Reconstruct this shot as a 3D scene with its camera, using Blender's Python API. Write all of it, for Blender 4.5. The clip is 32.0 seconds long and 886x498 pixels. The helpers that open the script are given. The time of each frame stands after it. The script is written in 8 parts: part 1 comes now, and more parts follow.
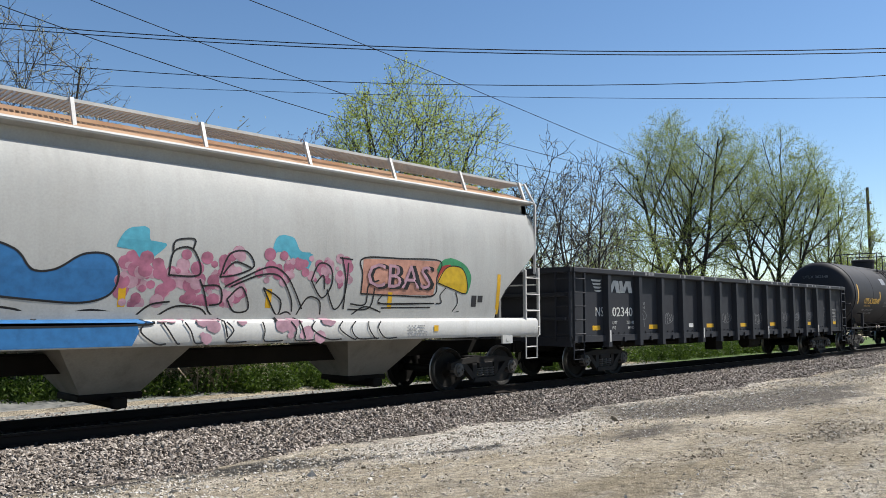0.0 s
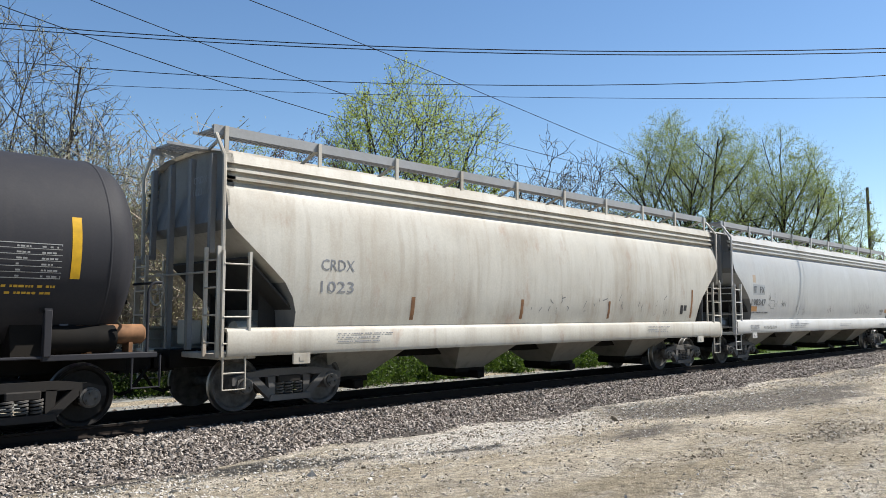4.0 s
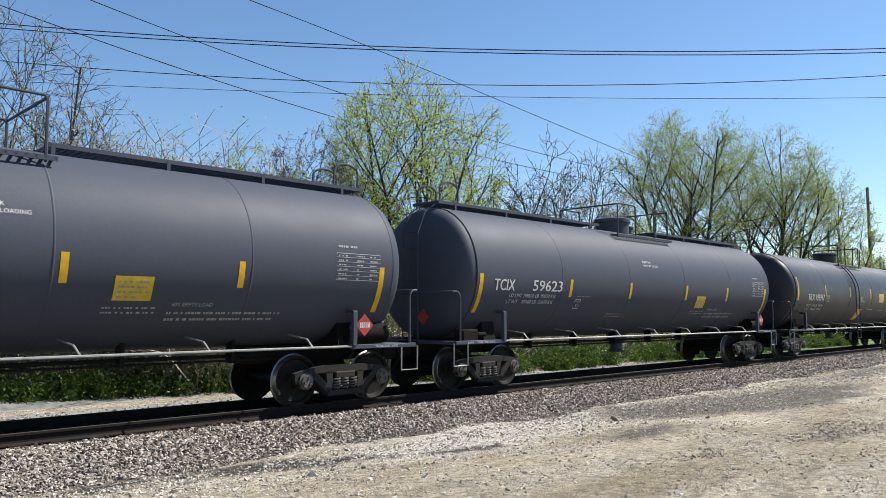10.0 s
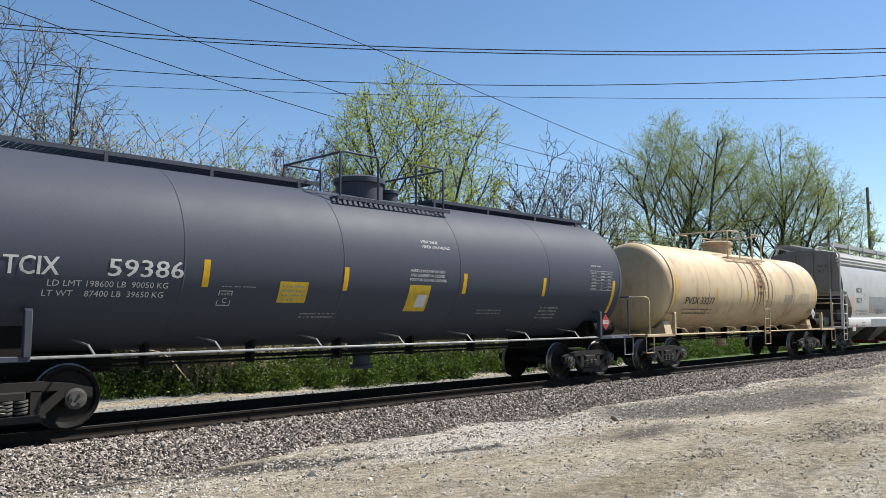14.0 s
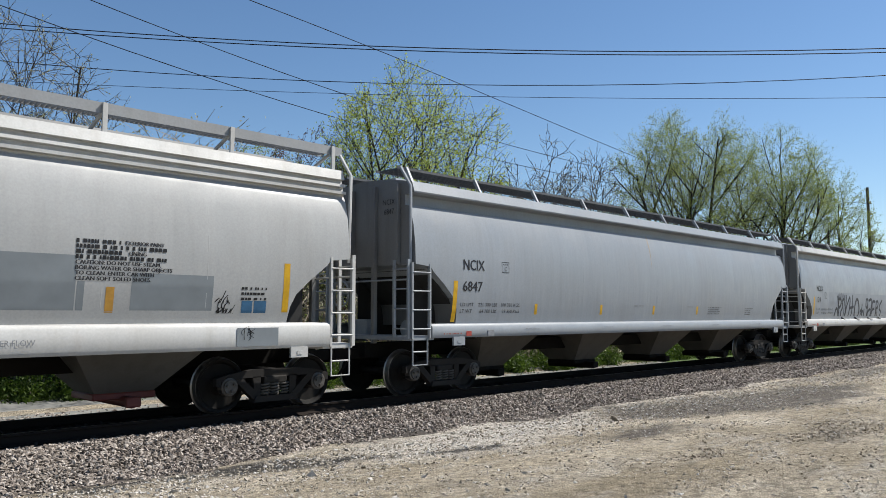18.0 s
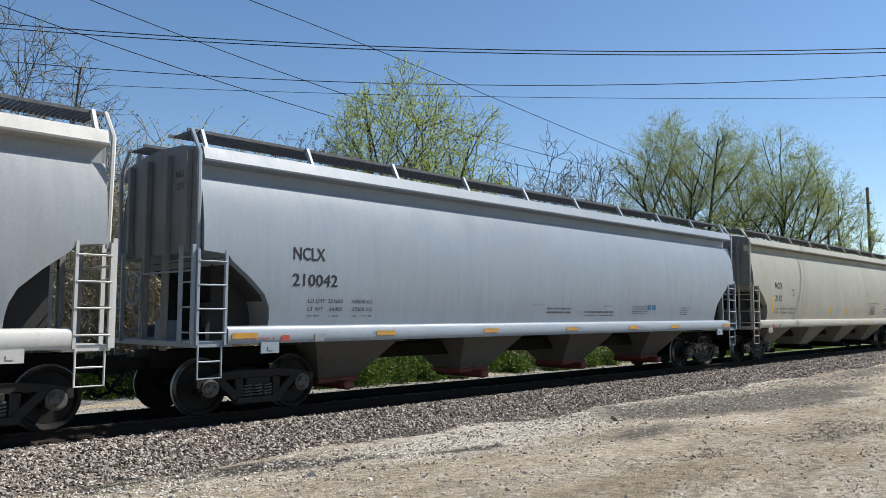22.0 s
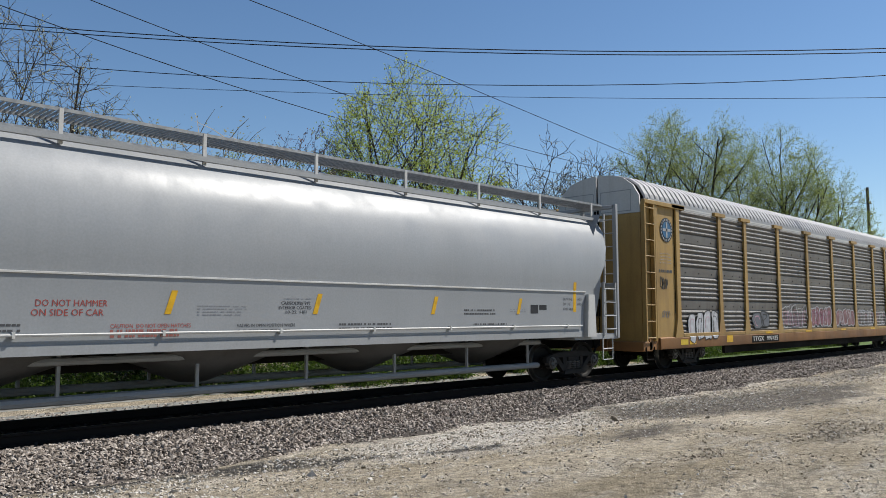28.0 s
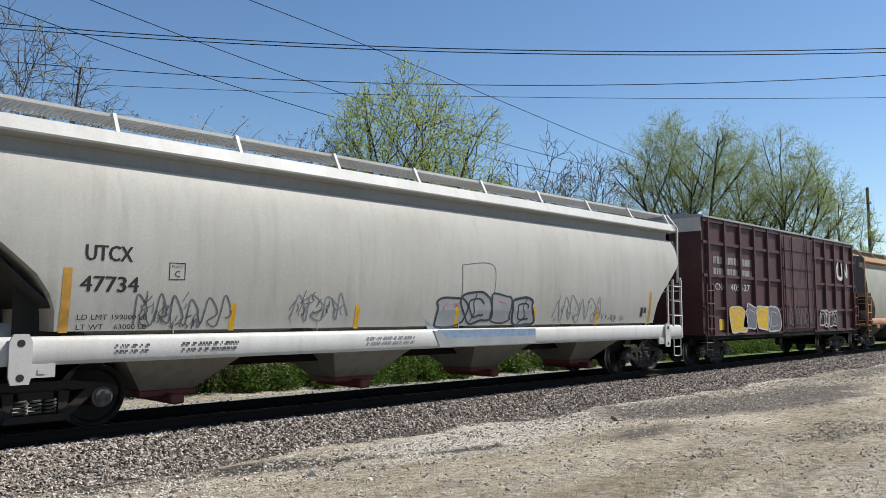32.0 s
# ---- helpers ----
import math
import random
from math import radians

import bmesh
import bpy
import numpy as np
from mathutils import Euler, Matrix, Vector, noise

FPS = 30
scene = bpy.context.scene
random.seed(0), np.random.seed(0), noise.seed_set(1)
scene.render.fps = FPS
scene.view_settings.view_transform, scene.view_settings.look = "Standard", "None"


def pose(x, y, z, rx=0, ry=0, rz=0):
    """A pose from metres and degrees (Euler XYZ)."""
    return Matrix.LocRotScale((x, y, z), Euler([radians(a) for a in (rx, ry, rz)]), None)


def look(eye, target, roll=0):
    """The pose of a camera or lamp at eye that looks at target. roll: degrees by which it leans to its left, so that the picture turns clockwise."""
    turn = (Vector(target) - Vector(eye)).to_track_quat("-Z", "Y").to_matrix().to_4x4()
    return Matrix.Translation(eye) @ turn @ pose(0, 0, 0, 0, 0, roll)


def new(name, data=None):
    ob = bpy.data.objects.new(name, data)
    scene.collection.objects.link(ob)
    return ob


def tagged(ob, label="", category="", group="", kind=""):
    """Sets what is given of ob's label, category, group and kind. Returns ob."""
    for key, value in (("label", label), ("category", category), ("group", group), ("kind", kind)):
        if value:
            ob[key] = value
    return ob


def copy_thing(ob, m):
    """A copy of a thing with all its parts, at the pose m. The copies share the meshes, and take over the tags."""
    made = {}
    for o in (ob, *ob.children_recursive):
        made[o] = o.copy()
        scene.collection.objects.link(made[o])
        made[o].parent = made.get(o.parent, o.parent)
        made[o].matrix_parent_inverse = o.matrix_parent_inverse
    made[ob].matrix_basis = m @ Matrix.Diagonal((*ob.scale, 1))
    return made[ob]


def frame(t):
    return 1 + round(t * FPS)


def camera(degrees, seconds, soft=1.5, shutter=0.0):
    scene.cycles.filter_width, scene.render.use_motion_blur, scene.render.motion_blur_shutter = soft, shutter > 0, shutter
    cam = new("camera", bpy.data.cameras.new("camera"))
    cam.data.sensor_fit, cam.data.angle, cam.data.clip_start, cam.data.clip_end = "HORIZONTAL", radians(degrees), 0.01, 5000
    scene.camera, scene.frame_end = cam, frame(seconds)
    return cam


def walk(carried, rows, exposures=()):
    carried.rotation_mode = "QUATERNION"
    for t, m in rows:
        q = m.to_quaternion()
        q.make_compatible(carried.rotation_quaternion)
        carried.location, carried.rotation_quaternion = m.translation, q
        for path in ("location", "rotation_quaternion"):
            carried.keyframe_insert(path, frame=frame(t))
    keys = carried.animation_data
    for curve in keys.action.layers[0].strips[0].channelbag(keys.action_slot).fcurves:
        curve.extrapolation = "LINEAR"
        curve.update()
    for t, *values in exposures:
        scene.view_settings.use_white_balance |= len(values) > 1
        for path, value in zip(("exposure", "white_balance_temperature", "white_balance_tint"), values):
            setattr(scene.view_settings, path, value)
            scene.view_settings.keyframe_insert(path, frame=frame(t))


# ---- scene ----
cam = camera(60.3, 32.0, 0.7)
EYE = Vector((0.0, -12.65, 1.655))
CAM = look(EYE, EYE + Vector((0.70424, 0.70478, 0.08561)))
walk(cam, [(0, CAM), (32.0, CAM)], exposures=[(0, 0.75), (2, 0.97), (3, 0.97), (6, 0.67), (7, 0.64), (8, 0.94), (9, 1.0), (13, 0.93), (15, 0.78), (17, 0.6), (18, 0.63), (20, 0.71), (22, 0.74), (25, 0.7), (27, 0.58), (28, 0.5), (29, 0.56), (30, 0.78), (31, 0.75), (32.0, 0.67)])

SPEED = 11.45          # metres a second, towards -x

# world and sun
SUN = Vector((0.56, -0.28, 0.78)).normalized()
world = bpy.data.worlds.new("sky")
scene.world = world
world.use_nodes = True
wn = world.node_tree.nodes
sky = wn.new("ShaderNodeTexSky")
sky.sky_type, sky.sun_disc = "NISHITA", False
sky.sun_elevation = math.asin(SUN.z)
sky.sun_rotation = math.atan2(SUN.x, SUN.y)
sky.air_density, sky.dust_density, sky.ozone_density = 1.0, 0.15, 3.0
wn["Background"].inputs["Strength"].default_value = 0.079
tone = wn.new("ShaderNodeHueSaturation")
tone.inputs["Saturation"].default_value = 1.1
world.node_tree.links.new(sky.outputs["Color"], tone.inputs["Color"])
world.node_tree.links.new(tone.outputs["Color"], wn["Background"].inputs["Color"])
sun = new("sun", bpy.data.lights.new("sun", "SUN"))
sun.data.energy, sun.data.angle, sun.data.color = 5.0, radians(0.53), (1.0, 0.96, 0.895)
sun.matrix_world = look(SUN * 50, (0, 0, 0))


# ---- materials ----
def shader(name, rough=0.6, metal=0.0, spec=0.3):
    m = bpy.data.materials.new(name)
    m.use_nodes = True
    b = m.node_tree.nodes["Principled BSDF"]
    b.inputs["Roughness"].default_value = rough
    b.inputs["Metallic"].default_value = metal
    b.inputs["Specular IOR Level"].default_value = spec
    return m, m.node_tree.nodes, m.node_tree.links, b


def noise_at(n, l, scale, detail=4.0, stretch=(1, 1, 1), rough=0.55, coord="Object"):
    c = n.new("ShaderNodeTexCoord")
    mp = n.new("ShaderNodeMapping")
    mp.inputs["Scale"].default_value = stretch
    t = n.new("ShaderNodeTexNoise")
    t.inputs["Scale"].default_value, t.inputs["Detail"].default_value, t.inputs["Roughness"].default_value = scale, detail, rough
    l.new(c.outputs[coord], mp.inputs["Vector"])
    l.new(mp.outputs["Vector"], t.inputs["Vector"])
    return t.outputs["Fac"]


def ramp(n, l, fac, lo, hi, a=0.0, b=1.0):
    r = n.new("ShaderNodeMapRange")
    r.inputs["From Min"].default_value, r.inputs["From Max"].default_value = lo, hi
    r.inputs["To Min"].default_value, r.inputs["To Max"].default_value = a, b
    l.new(fac, r.inputs["Value"])
    return r.outputs["Result"]


def mix(n, l, fac, a, b, kind="MIX"):
    m = n.new("ShaderNodeMix")
    m.data_type, m.blend_type = "RGBA", kind
    if isinstance(fac, (int, float)):
        m.inputs["Factor"].default_value = fac
    else:
        l.new(fac, m.inputs["Factor"])
    for key, v in (("A", a), ("B", b)):
        if isinstance(v, tuple):
            m.inputs[6 if key == "A" else 7].default_value = (*v[:3], 1)
        else:
            l.new(v, m.inputs[6 if key == "A" else 7])
    return m.outputs[2]


def bump(n, l, b, fac, strength=0.2, dist=0.01):
    k = n.new("ShaderNodeBump")
    k.inputs["Strength"].default_value, k.inputs["Distance"].default_value = strength, dist
    l.new(fac, k.inputs["Height"])
    l.new(k.outputs["Normal"], b.inputs["Normal"])


def paint(name, col, dirt=(0.16, 0.13, 0.10), amount=0.35, rough=0.45, streak=0.3, rust=0.0, wave=0.0, spec=0.4, uneven=0.2):
    """Weathered vehicle paint: blotches, streaks that run down, fine grain, spots of rust."""
    m, n, l, b = shader(name, rough, 0.0, spec)
    big = ramp(n, l, noise_at(n, l, 0.55, 5), 0.42, 0.75, 0, amount)
    run = ramp(n, l, noise_at(n, l, 3.0, 5, (1.6, 1.6, 0.11)), 0.5, 0.8, 0, streak)
    grain = ramp(n, l, noise_at(n, l, 30, 3), 0.3, 0.7, 0.93, 1.05)
    c = mix(n, l, big, col, dirt)
    c = mix(n, l, run, c, dirt)
    if rust:
        spot = ramp(n, l, noise_at(n, l, 2.2, 7, (1, 1, 0.45), 0.65), 0.62 - 0.1 * rust, 0.72, 0, min(1.0, rust))
        c = mix(n, l, spot, c, (0.22, 0.085, 0.03))
    g = n.new("ShaderNodeCombineColor")
    for i in range(3):
        l.new(grain, g.inputs[i])
    c = mix(n, l, 1.0, c, g.outputs[0], "MULTIPLY")
    l.new(c, b.inputs["Base Color"])
    l.new(ramp(n, l, noise_at(n, l, 1.3, 5), 0.3, 0.75, rough - uneven * 0.4, rough + uneven), b.inputs["Roughness"])
    if wave:
        bump(n, l, b, noise_at(n, l, 1.1, 3, (1.3, 1.3, 0.22)), wave * 2.6, 0.06)
    else:
        bump(n, l, b, noise_at(n, l, 9, 4), 0.06, 0.01)
    return m


def plain(name, col, rough=0.6, metal=0.0, var=0.18, scale=8.0, spec=0.3):
    m, n, l, b = shader(name, rough, metal, spec)
    f = ramp(n, l, noise_at(n, l, scale, 5), 0.3, 0.7, 1 - var, 1 + var)
    g = n.new("ShaderNodeCombineColor")
    for i in range(3):
        l.new(f, g.inputs[i])
    l.new(mix(n, l, 1.0, tuple(col), g.outputs[0], "MULTIPLY"), b.inputs["Base Color"])
    bump(n, l, b, noise_at(n, l, scale * 4, 3), 0.1, 0.005)
    return m


WHITE_A = paint("white_paint_dulled", (0.349, 0.35, 0.336), (0.191, 0.178, 0.157), 0.35, 0.5, 0.25, 0.0, 0.12)
WHITE_DIRTY = paint("white_paint_dirty", (0.426, 0.406, 0.356), (0.216, 0.169, 0.112), 0.6, 0.55, 0.45, 0.35, 0.16)
WHITE_B = paint("white_paint_cool", (0.333, 0.336, 0.331), (0.223, 0.217, 0.202), 0.3, 0.45, 0.25, 0.0, 0.12)
WHITE_NEW = paint("white_paint_glossy", (0.235, 0.245, 0.254), (0.178, 0.182, 0.18), 0.3, 0.42, 0.15, 0.0, 0.06)
GREY_A = paint("light_grey_paint", (0.228, 0.249, 0.272), (0.18, 0.178, 0.174), 0.3, 0.42, 0.2, 0.0, 0.14)
GREY_B = paint("blue_grey_paint", (0.21, 0.248, 0.29), (0.186, 0.195, 0.208), 0.3, 0.42, 0.2, 0.0, 0.14)
GREY_C = paint("silver_grey_paint", (0.244, 0.265, 0.287), (0.191, 0.189, 0.184), 0.3, 0.42, 0.2, 0.0, 0.14)
CREAM = paint("cream_paint", (0.28, 0.273, 0.231), (0.186, 0.167, 0.128), 0.35, 0.5, 0.3, 0.0, 0.12)
IVORY = paint("ivory_paint", (0.36, 0.353, 0.322), (0.22, 0.193, 0.155), 0.35, 0.5, 0.35, 0.1, 0.12)
TRIM_WHITE = paint("white_trim", (0.437, 0.436, 0.421), (0.256, 0.227, 0.189), 0.35, 0.5, 0.35, 0.15)
TRIM_GREY = paint("grey_trim", (0.256, 0.265, 0.271), (0.17, 0.16, 0.145), 0.35, 0.55, 0.3)
RUST_ROOF = paint("rusty_roof", (0.345, 0.217, 0.128), (0.24, 0.105, 0.04125), 0.8, 0.75, 0.4, 0.8)
TANK_BLACK = paint("satin_black", (0.0464, 0.0528, 0.0704), (0.056, 0.0592, 0.068), 0.12, 0.58, 0.2, 0.0, 0.0, 0.14, 0.04)
TANK_GLOSS = paint("glossy_black", (0.02, 0.0225, 0.029), (0.028, 0.029, 0.033), 0.2, 0.47, 0.15, 0.0, 0.0, 0.3, 0.05)
TANK_BROWN = paint("dusty_black", (0.0268, 0.0268, 0.0307), (0.042, 0.039, 0.039), 0.2, 0.62, 0.35, 0.0, 0.0, 0.12, 0.04)
TANK_CREAM = paint("cream_tank", (0.45, 0.36, 0.222), (0.276, 0.15, 0.06), 0.6, 0.5, 0.55, 0.6)
# bay grime, taken darker to hold the shade under the sloping sides
BAY_DIRT_SHADE = paint("hopper_bay_grime_shade", (0.0992, 0.093, 0.0837), (0.0465, 0.0403, 0.0341), 0.6, 0.7, 0.5)
# near black for sheets inside the end recess: its shade is in the colour
RECESS_SHADE = paint("end_recess_shade", (0.0372, 0.0372, 0.0372), (0.0217, 0.0186, 0.01674), 0.5, 0.65, 0.4, spec=0.1)
# darker grey for end walls turned from the sun, their shade painted in
END_SHEET_SHADED = paint("end_sheet_shaded_grey", (0.167, 0.171, 0.171), (0.093, 0.0837, 0.0713), 0.5, 0.6, 0.5)
GON_BLACK = paint("gondola_black", (0.026, 0.028, 0.034), (0.04, 0.04, 0.043), 0.5, 0.55, 0.3, spec=0.12)
IRON = paint("truck_iron", (0.018, 0.017, 0.0165), (0.034, 0.029, 0.024), 0.5, 0.7, 0.3, spec=0.15)
IRON_GREY = paint("truck_iron_dusty", (0.093, 0.0899, 0.0868), (0.0434, 0.0372, 0.031), 0.6, 0.75, 0.3)
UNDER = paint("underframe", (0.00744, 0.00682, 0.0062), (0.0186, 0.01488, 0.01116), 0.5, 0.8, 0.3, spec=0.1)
YELLOW = plain("yellow_reflector", (0.496, 0.285, 0.0124), 0.4)
AMBER_R = plain("amber_reflector", (0.47, 0.245, 0.012), 0.4)
AMBER = plain("amber_faded", (0.384, 0.205, 0.0372), 0.5)
LETTER_W = plain("white_lettering", (0.446, 0.446, 0.434), 0.5)
LETTER_K = plain("black_lettering", (0.0186, 0.0186, 0.0217), 0.5)
LETTER_D = plain("faded_black_lettering", (0.0558, 0.0558, 0.062), 0.5, 0.0, 0.5, 9)
LETTER_G = plain("grey_lettering", (0.186, 0.192, 0.205), 0.5)
LETTER_Y = plain("yellow_lettering", (0.465, 0.279, 0.031), 0.5)
LETTER_R = plain("red_lettering", (0.279, 0.0496, 0.0372), 0.5)
PRINT = {"white_lettering": plain("white_small_print", (0.26, 0.26, 0.254), 0.5), "black_lettering": plain("black_small_print", (0.062, 0.062, 0.0651), 0.5), "red_lettering": plain("red_small_print", (0.236, 0.0868, 0.0744), 0.5)}
WHEEL = plain("wheel_steel", (0.01116, 0.01023, 0.0093), 0.6, 0.0, 0.35, spec=0.12)
WHEEL_GREY = plain("wheel_dusty", (0.0744, 0.0713, 0.0682), 0.7, 0.0, 0.4, spec=0.12)
TREAD = plain("polished_steel", (0.223, 0.217, 0.205), 0.4, 0.9, 0.2)
BEARING = plain("bearing_cap", (0.075, 0.07, 0.064), 0.5, 0.0, 0.45, spec=0.2)
STEEL = plain("galvanised_steel", (0.26, 0.26, 0.254), 0.5, 0.6, 0.25)
DARKSTEEL = plain("dark_grating", (0.093, 0.09424, 0.0961), 0.6, 0.3, 0.25)
# rust brown taken near black, with the shadow under the train in it
RAIL_SIDE = paint("rail_rust_shaded", (0.018, 0.014, 0.012), (0.022, 0.0165, 0.013), 0.6, 0.8, 0.2, spec=0.1)
TIE = paint("tie_wood", (0.0248, 0.02046, 0.01674), (0.0248, 0.0217, 0.0186), 0.6, 0.9, 0.2, spec=0.1)


# ---- mesh building ----
class Builder:
    """Collects vertices and faces of one part."""

    def __init__(self):
        self.v, self.f, self.weld = [], [], 0.0

    def add(self, verts, faces):
        k = len(self.v)
        self.v.extend(tuple(p) for p in verts)
        self.f.extend(tuple(i + k for i in q) for q in faces)
        return self

    def box(self, x0, x1, y0, y1, z0, z1, c=0.0):
        if c <= 0:
            p = [(x, y, z) for x in (x0, x1) for y in (y0, y1) for z in (z0, z1)]
            return self.add(p, [(0, 1, 3, 2), (4, 6, 7, 5), (0, 4, 5, 1), (2, 3, 7, 6), (0, 2, 6, 4), (1, 5, 7, 3)])
        ring = [(x0 + c, y0), (x1 - c, y0), (x1, y0 + c), (x1, y1 - c), (x1 - c, y1), (x0 + c, y1), (x0, y1 - c), (x0, y0 + c)]
        small = [(min(max(x, x0 + c), x1 - c), min(max(y, y0 + c), y1 - c)) for x, y in ring]
        rows = [(small, z0), (ring, z0 + c), (ring, z1 - c), (small, z1)]
        p = [(x, y, z) for r, z in rows for x, y in r]
        f = [tuple(range(7, -1, -1)), tuple(range(24, 32))]
        for k in range(3):
            for i in range(8):
                j = (i + 1) % 8
                f.append((k * 8 + i, k * 8 + j, k * 8 + 8 + j, k * 8 + 8 + i))
        return self.add(p, f)

    def prism(self, poly, a, b, axis="x"):
        """A polygon drawn across the axis, run from a to b."""
        put = {"x": lambda s, u, w: (s, u, w), "y": lambda s, u, w: (u, s, w), "z": lambda s, u, w: (u, w, s)}[axis]
        n = len(poly)
        p = [put(a, *q) for q in poly] + [put(b, *q) for q in poly]
        f = [tuple(range(n - 1, -1, -1)), tuple(range(n, 2 * n))]
        f += [(i, (i + 1) % n, n + (i + 1) % n, n + i) for i in range(n)]
        return self.add(p, f)

    def tube(self, pts, r, n=6, closed=False, ends=True):
        pts = [Vector(p) for p in pts]
        k = len(pts)
        rr = r if isinstance(r, (list, tuple)) else [r] * k
        side = None
        rows = []
        for i, p in enumerate(pts):
            a = pts[i - 1] if i or closed else pts[0]
            b = pts[(i + 1) % k] if i < k - 1 or closed else pts[-1]
            d = (b - a).normalized()
            if side is None:
                side = d.orthogonal().normalized()
            side = (side - d * side.dot(d)).normalized()
            up = d.cross(side)
            rows.append([p + (side * math.cos(2 * math.pi * j / n) + up * math.sin(2 * math.pi * j / n)) * rr[i] for j in range(n)])
        v = [q for row in rows for q in row]
        f = []
        for i in range(k if closed else k - 1):
            for j in range(n):
                a, b = i * n, ((i + 1) % k) * n
                f.append((a + j, a + (j + 1) % n, b + (j + 1) % n, b + j))
        if ends and not closed:
            f += [tuple(range(n - 1, -1, -1)), tuple(range((k - 1) * n, k * n))]
        return self.add(v, f)

    def disc(self, p0, p1, r, n=16):
        return self.tube([p0, p1], r, n)

    def lathe(self, prof, axis_point, n=24, axis="y"):
        """Radius and place along the axis, turned full circle."""
        ox, oy, oz = axis_point
        v = []
        for r, s in prof:
            for j in range(n):
                a = 2 * math.pi * j / n
                c, d = r * math.cos(a), r * math.sin(a)
                v.append({"y": (ox + c, oy + s, oz + d), "z": (ox + c, oy + d, oz + s), "x": (ox + s, oy + c, oz + d)}[axis])
        f = []
        for i in range(len(prof) - 1):
            for j in range(n):
                f.append((i * n + j, i * n + (j + 1) % n, (i + 1) * n + (j + 1) % n, (i + 1) * n + j))
        return self.add(v, f)

    def mesh(self, name, mats, smooth=40):
        me = bpy.data.meshes.new(name)
        me.from_pydata(self.v, [], self.f)
        for m in mats if isinstance(mats, (list, tuple)) else [mats]:
            me.materials.append(m)
        b = bmesh.new()
        b.from_mesh(me)
        if self.weld:
            bmesh.ops.remove_doubles(b, verts=b.verts, dist=self.weld)
        bmesh.ops.recalc_face_normals(b, faces=b.faces)
        b.to_mesh(me)
        b.free()
        if smooth:
            me.shade_smooth()
            me.set_sharp_from_angle(angle=radians(smooth))
        return me


def part(name, made, material, parent, label="", smooth=40, kind=""):
    """Links one mesh under a thing or under a part."""
    me = made if isinstance(made, bpy.types.Mesh) else made.mesh(name, material, smooth)
    ob = new(name, me)
    ob.parent = parent
    return tagged(ob, label, "", "", kind)


def offset(ob, m):
    ob.matrix_parent_inverse = m
    return ob


# ---- lettering ----
STRINGS = """NS|202340|LD LMT|LT WT|217100|68900|JACK-LIFT HERE|SAVE|THE|UTLX 302648|CRDX|1023|IT|FX|198347|ACF CENTER FLOW|TCIX|59257|59610|59623|59386|
LD LMT 198600 LB  90050 KG|LT WT    87400 LB  39650 KG|PLATE|C|1987|3|TILX 195917|LD LMT   206500 LB   93650 KG|LT WT     79500 LB    36050 KG|REMOVE|RESIDUAL|COMMODITY|
IMPORTANT|VENT TANK WHEN UNLOADING|PVSX 33277|2582|NCIX|8271|LD LMT 220300 LB  99900 KG|LT WT    65700 LB  29800 KG|6847|LD LMT    221 300 LBS   100 350 KGS|LT WT       64 700 LBS     29 350 KGS|
NCLX|124|210042|2112|6337|EXW 10-3|NAHX|60762|LD LMT   219700 LB|LT WT    66300 LB|DO NOT HAMMER|ON SIDE OF CAR|EXW 10-5|EW  7-5|CUFT 5660|H3-5|H15-1|
EXCESS HEIGHT CAR|TTGX|997435|UTCX|47734|LD LMT 199000 LB|LT WT    63000 LB|CNA|405627|CBAS|DECK|CLEARANCE|A 69 MIN|B 94 MIN|VENT TANK|WHEN UNLOADING|
HANDLE MUST BE LOCKED|AND CHAINED IN CLOSED|POSITION BEFORE LOADING|TREAD COND. SHOES|2 INCH|LD LMT  221600      100500 KG|LT WT    64400       29200 KG|CUFT      6400         181 CU M|CARBOLINE 992|INTERIOR COATED|10-22  HFI|CAUTION  DO NOT OPEN HATCHES|VALVES IN OPEN POSITION WHEN|CAUTION: DO NOT USE STEAM,|BOILING WATER OR SHARP OBJECTS|TO CLEAN. ENTER CAR WITH|CLEAN SOFT SOLED SHOES.|60% EMPTY LOAD|EXTERIOR PAINT|LINING"""
STRINGS += "|THE TANK CAR PEOPLE|LD LMT   221000 LB   100 200 KG|LT WT     65000 LB     29 500 KG|DO NOT CLEAN WITH STEAM OR BOILING WATER|INTERIOR  COATING|EXTERIOR  COATING|LD LMT   222 000 LB   100 700 KG|LT WT      64 000 LB     29 000 KG|AC|BC|CC|2+ HT COMP SHOES|G123|CUFT"
STRINGS = [s for s in STRINGS.replace("\n", "").split("|") if s]
TYPE = {}


def set_type():
    made = []
    for s in STRINGS:
        cu = bpy.data.curves.new("type", "FONT")
        cu.body, cu.resolution_u = s, 2
        made.append((s, new("type", cu)))
    dg = bpy.context.evaluated_depsgraph_get()
    for s, ob in made:
        me = bpy.data.meshes.new_from_object(ob.evaluated_get(dg))
        v = [(p.co.x, p.co.y) for p in me.vertices]
        x0, x1 = min(p[0] for p in v), max(p[0] for p in v)
        top = max(p[1] for p in v)
        TYPE[s] = ([((x - x0) / top, y / top) for x, y in v], [tuple(q.vertices) for q in me.polygons], (x1 - x0) / top)
        bpy.data.meshes.remove(me)
        cu = ob.data
        bpy.data.objects.remove(ob)
        bpy.data.curves.remove(cu)


set_type()


COAT = 0.4             # how far painted layers stand off the sheet, against the depths given


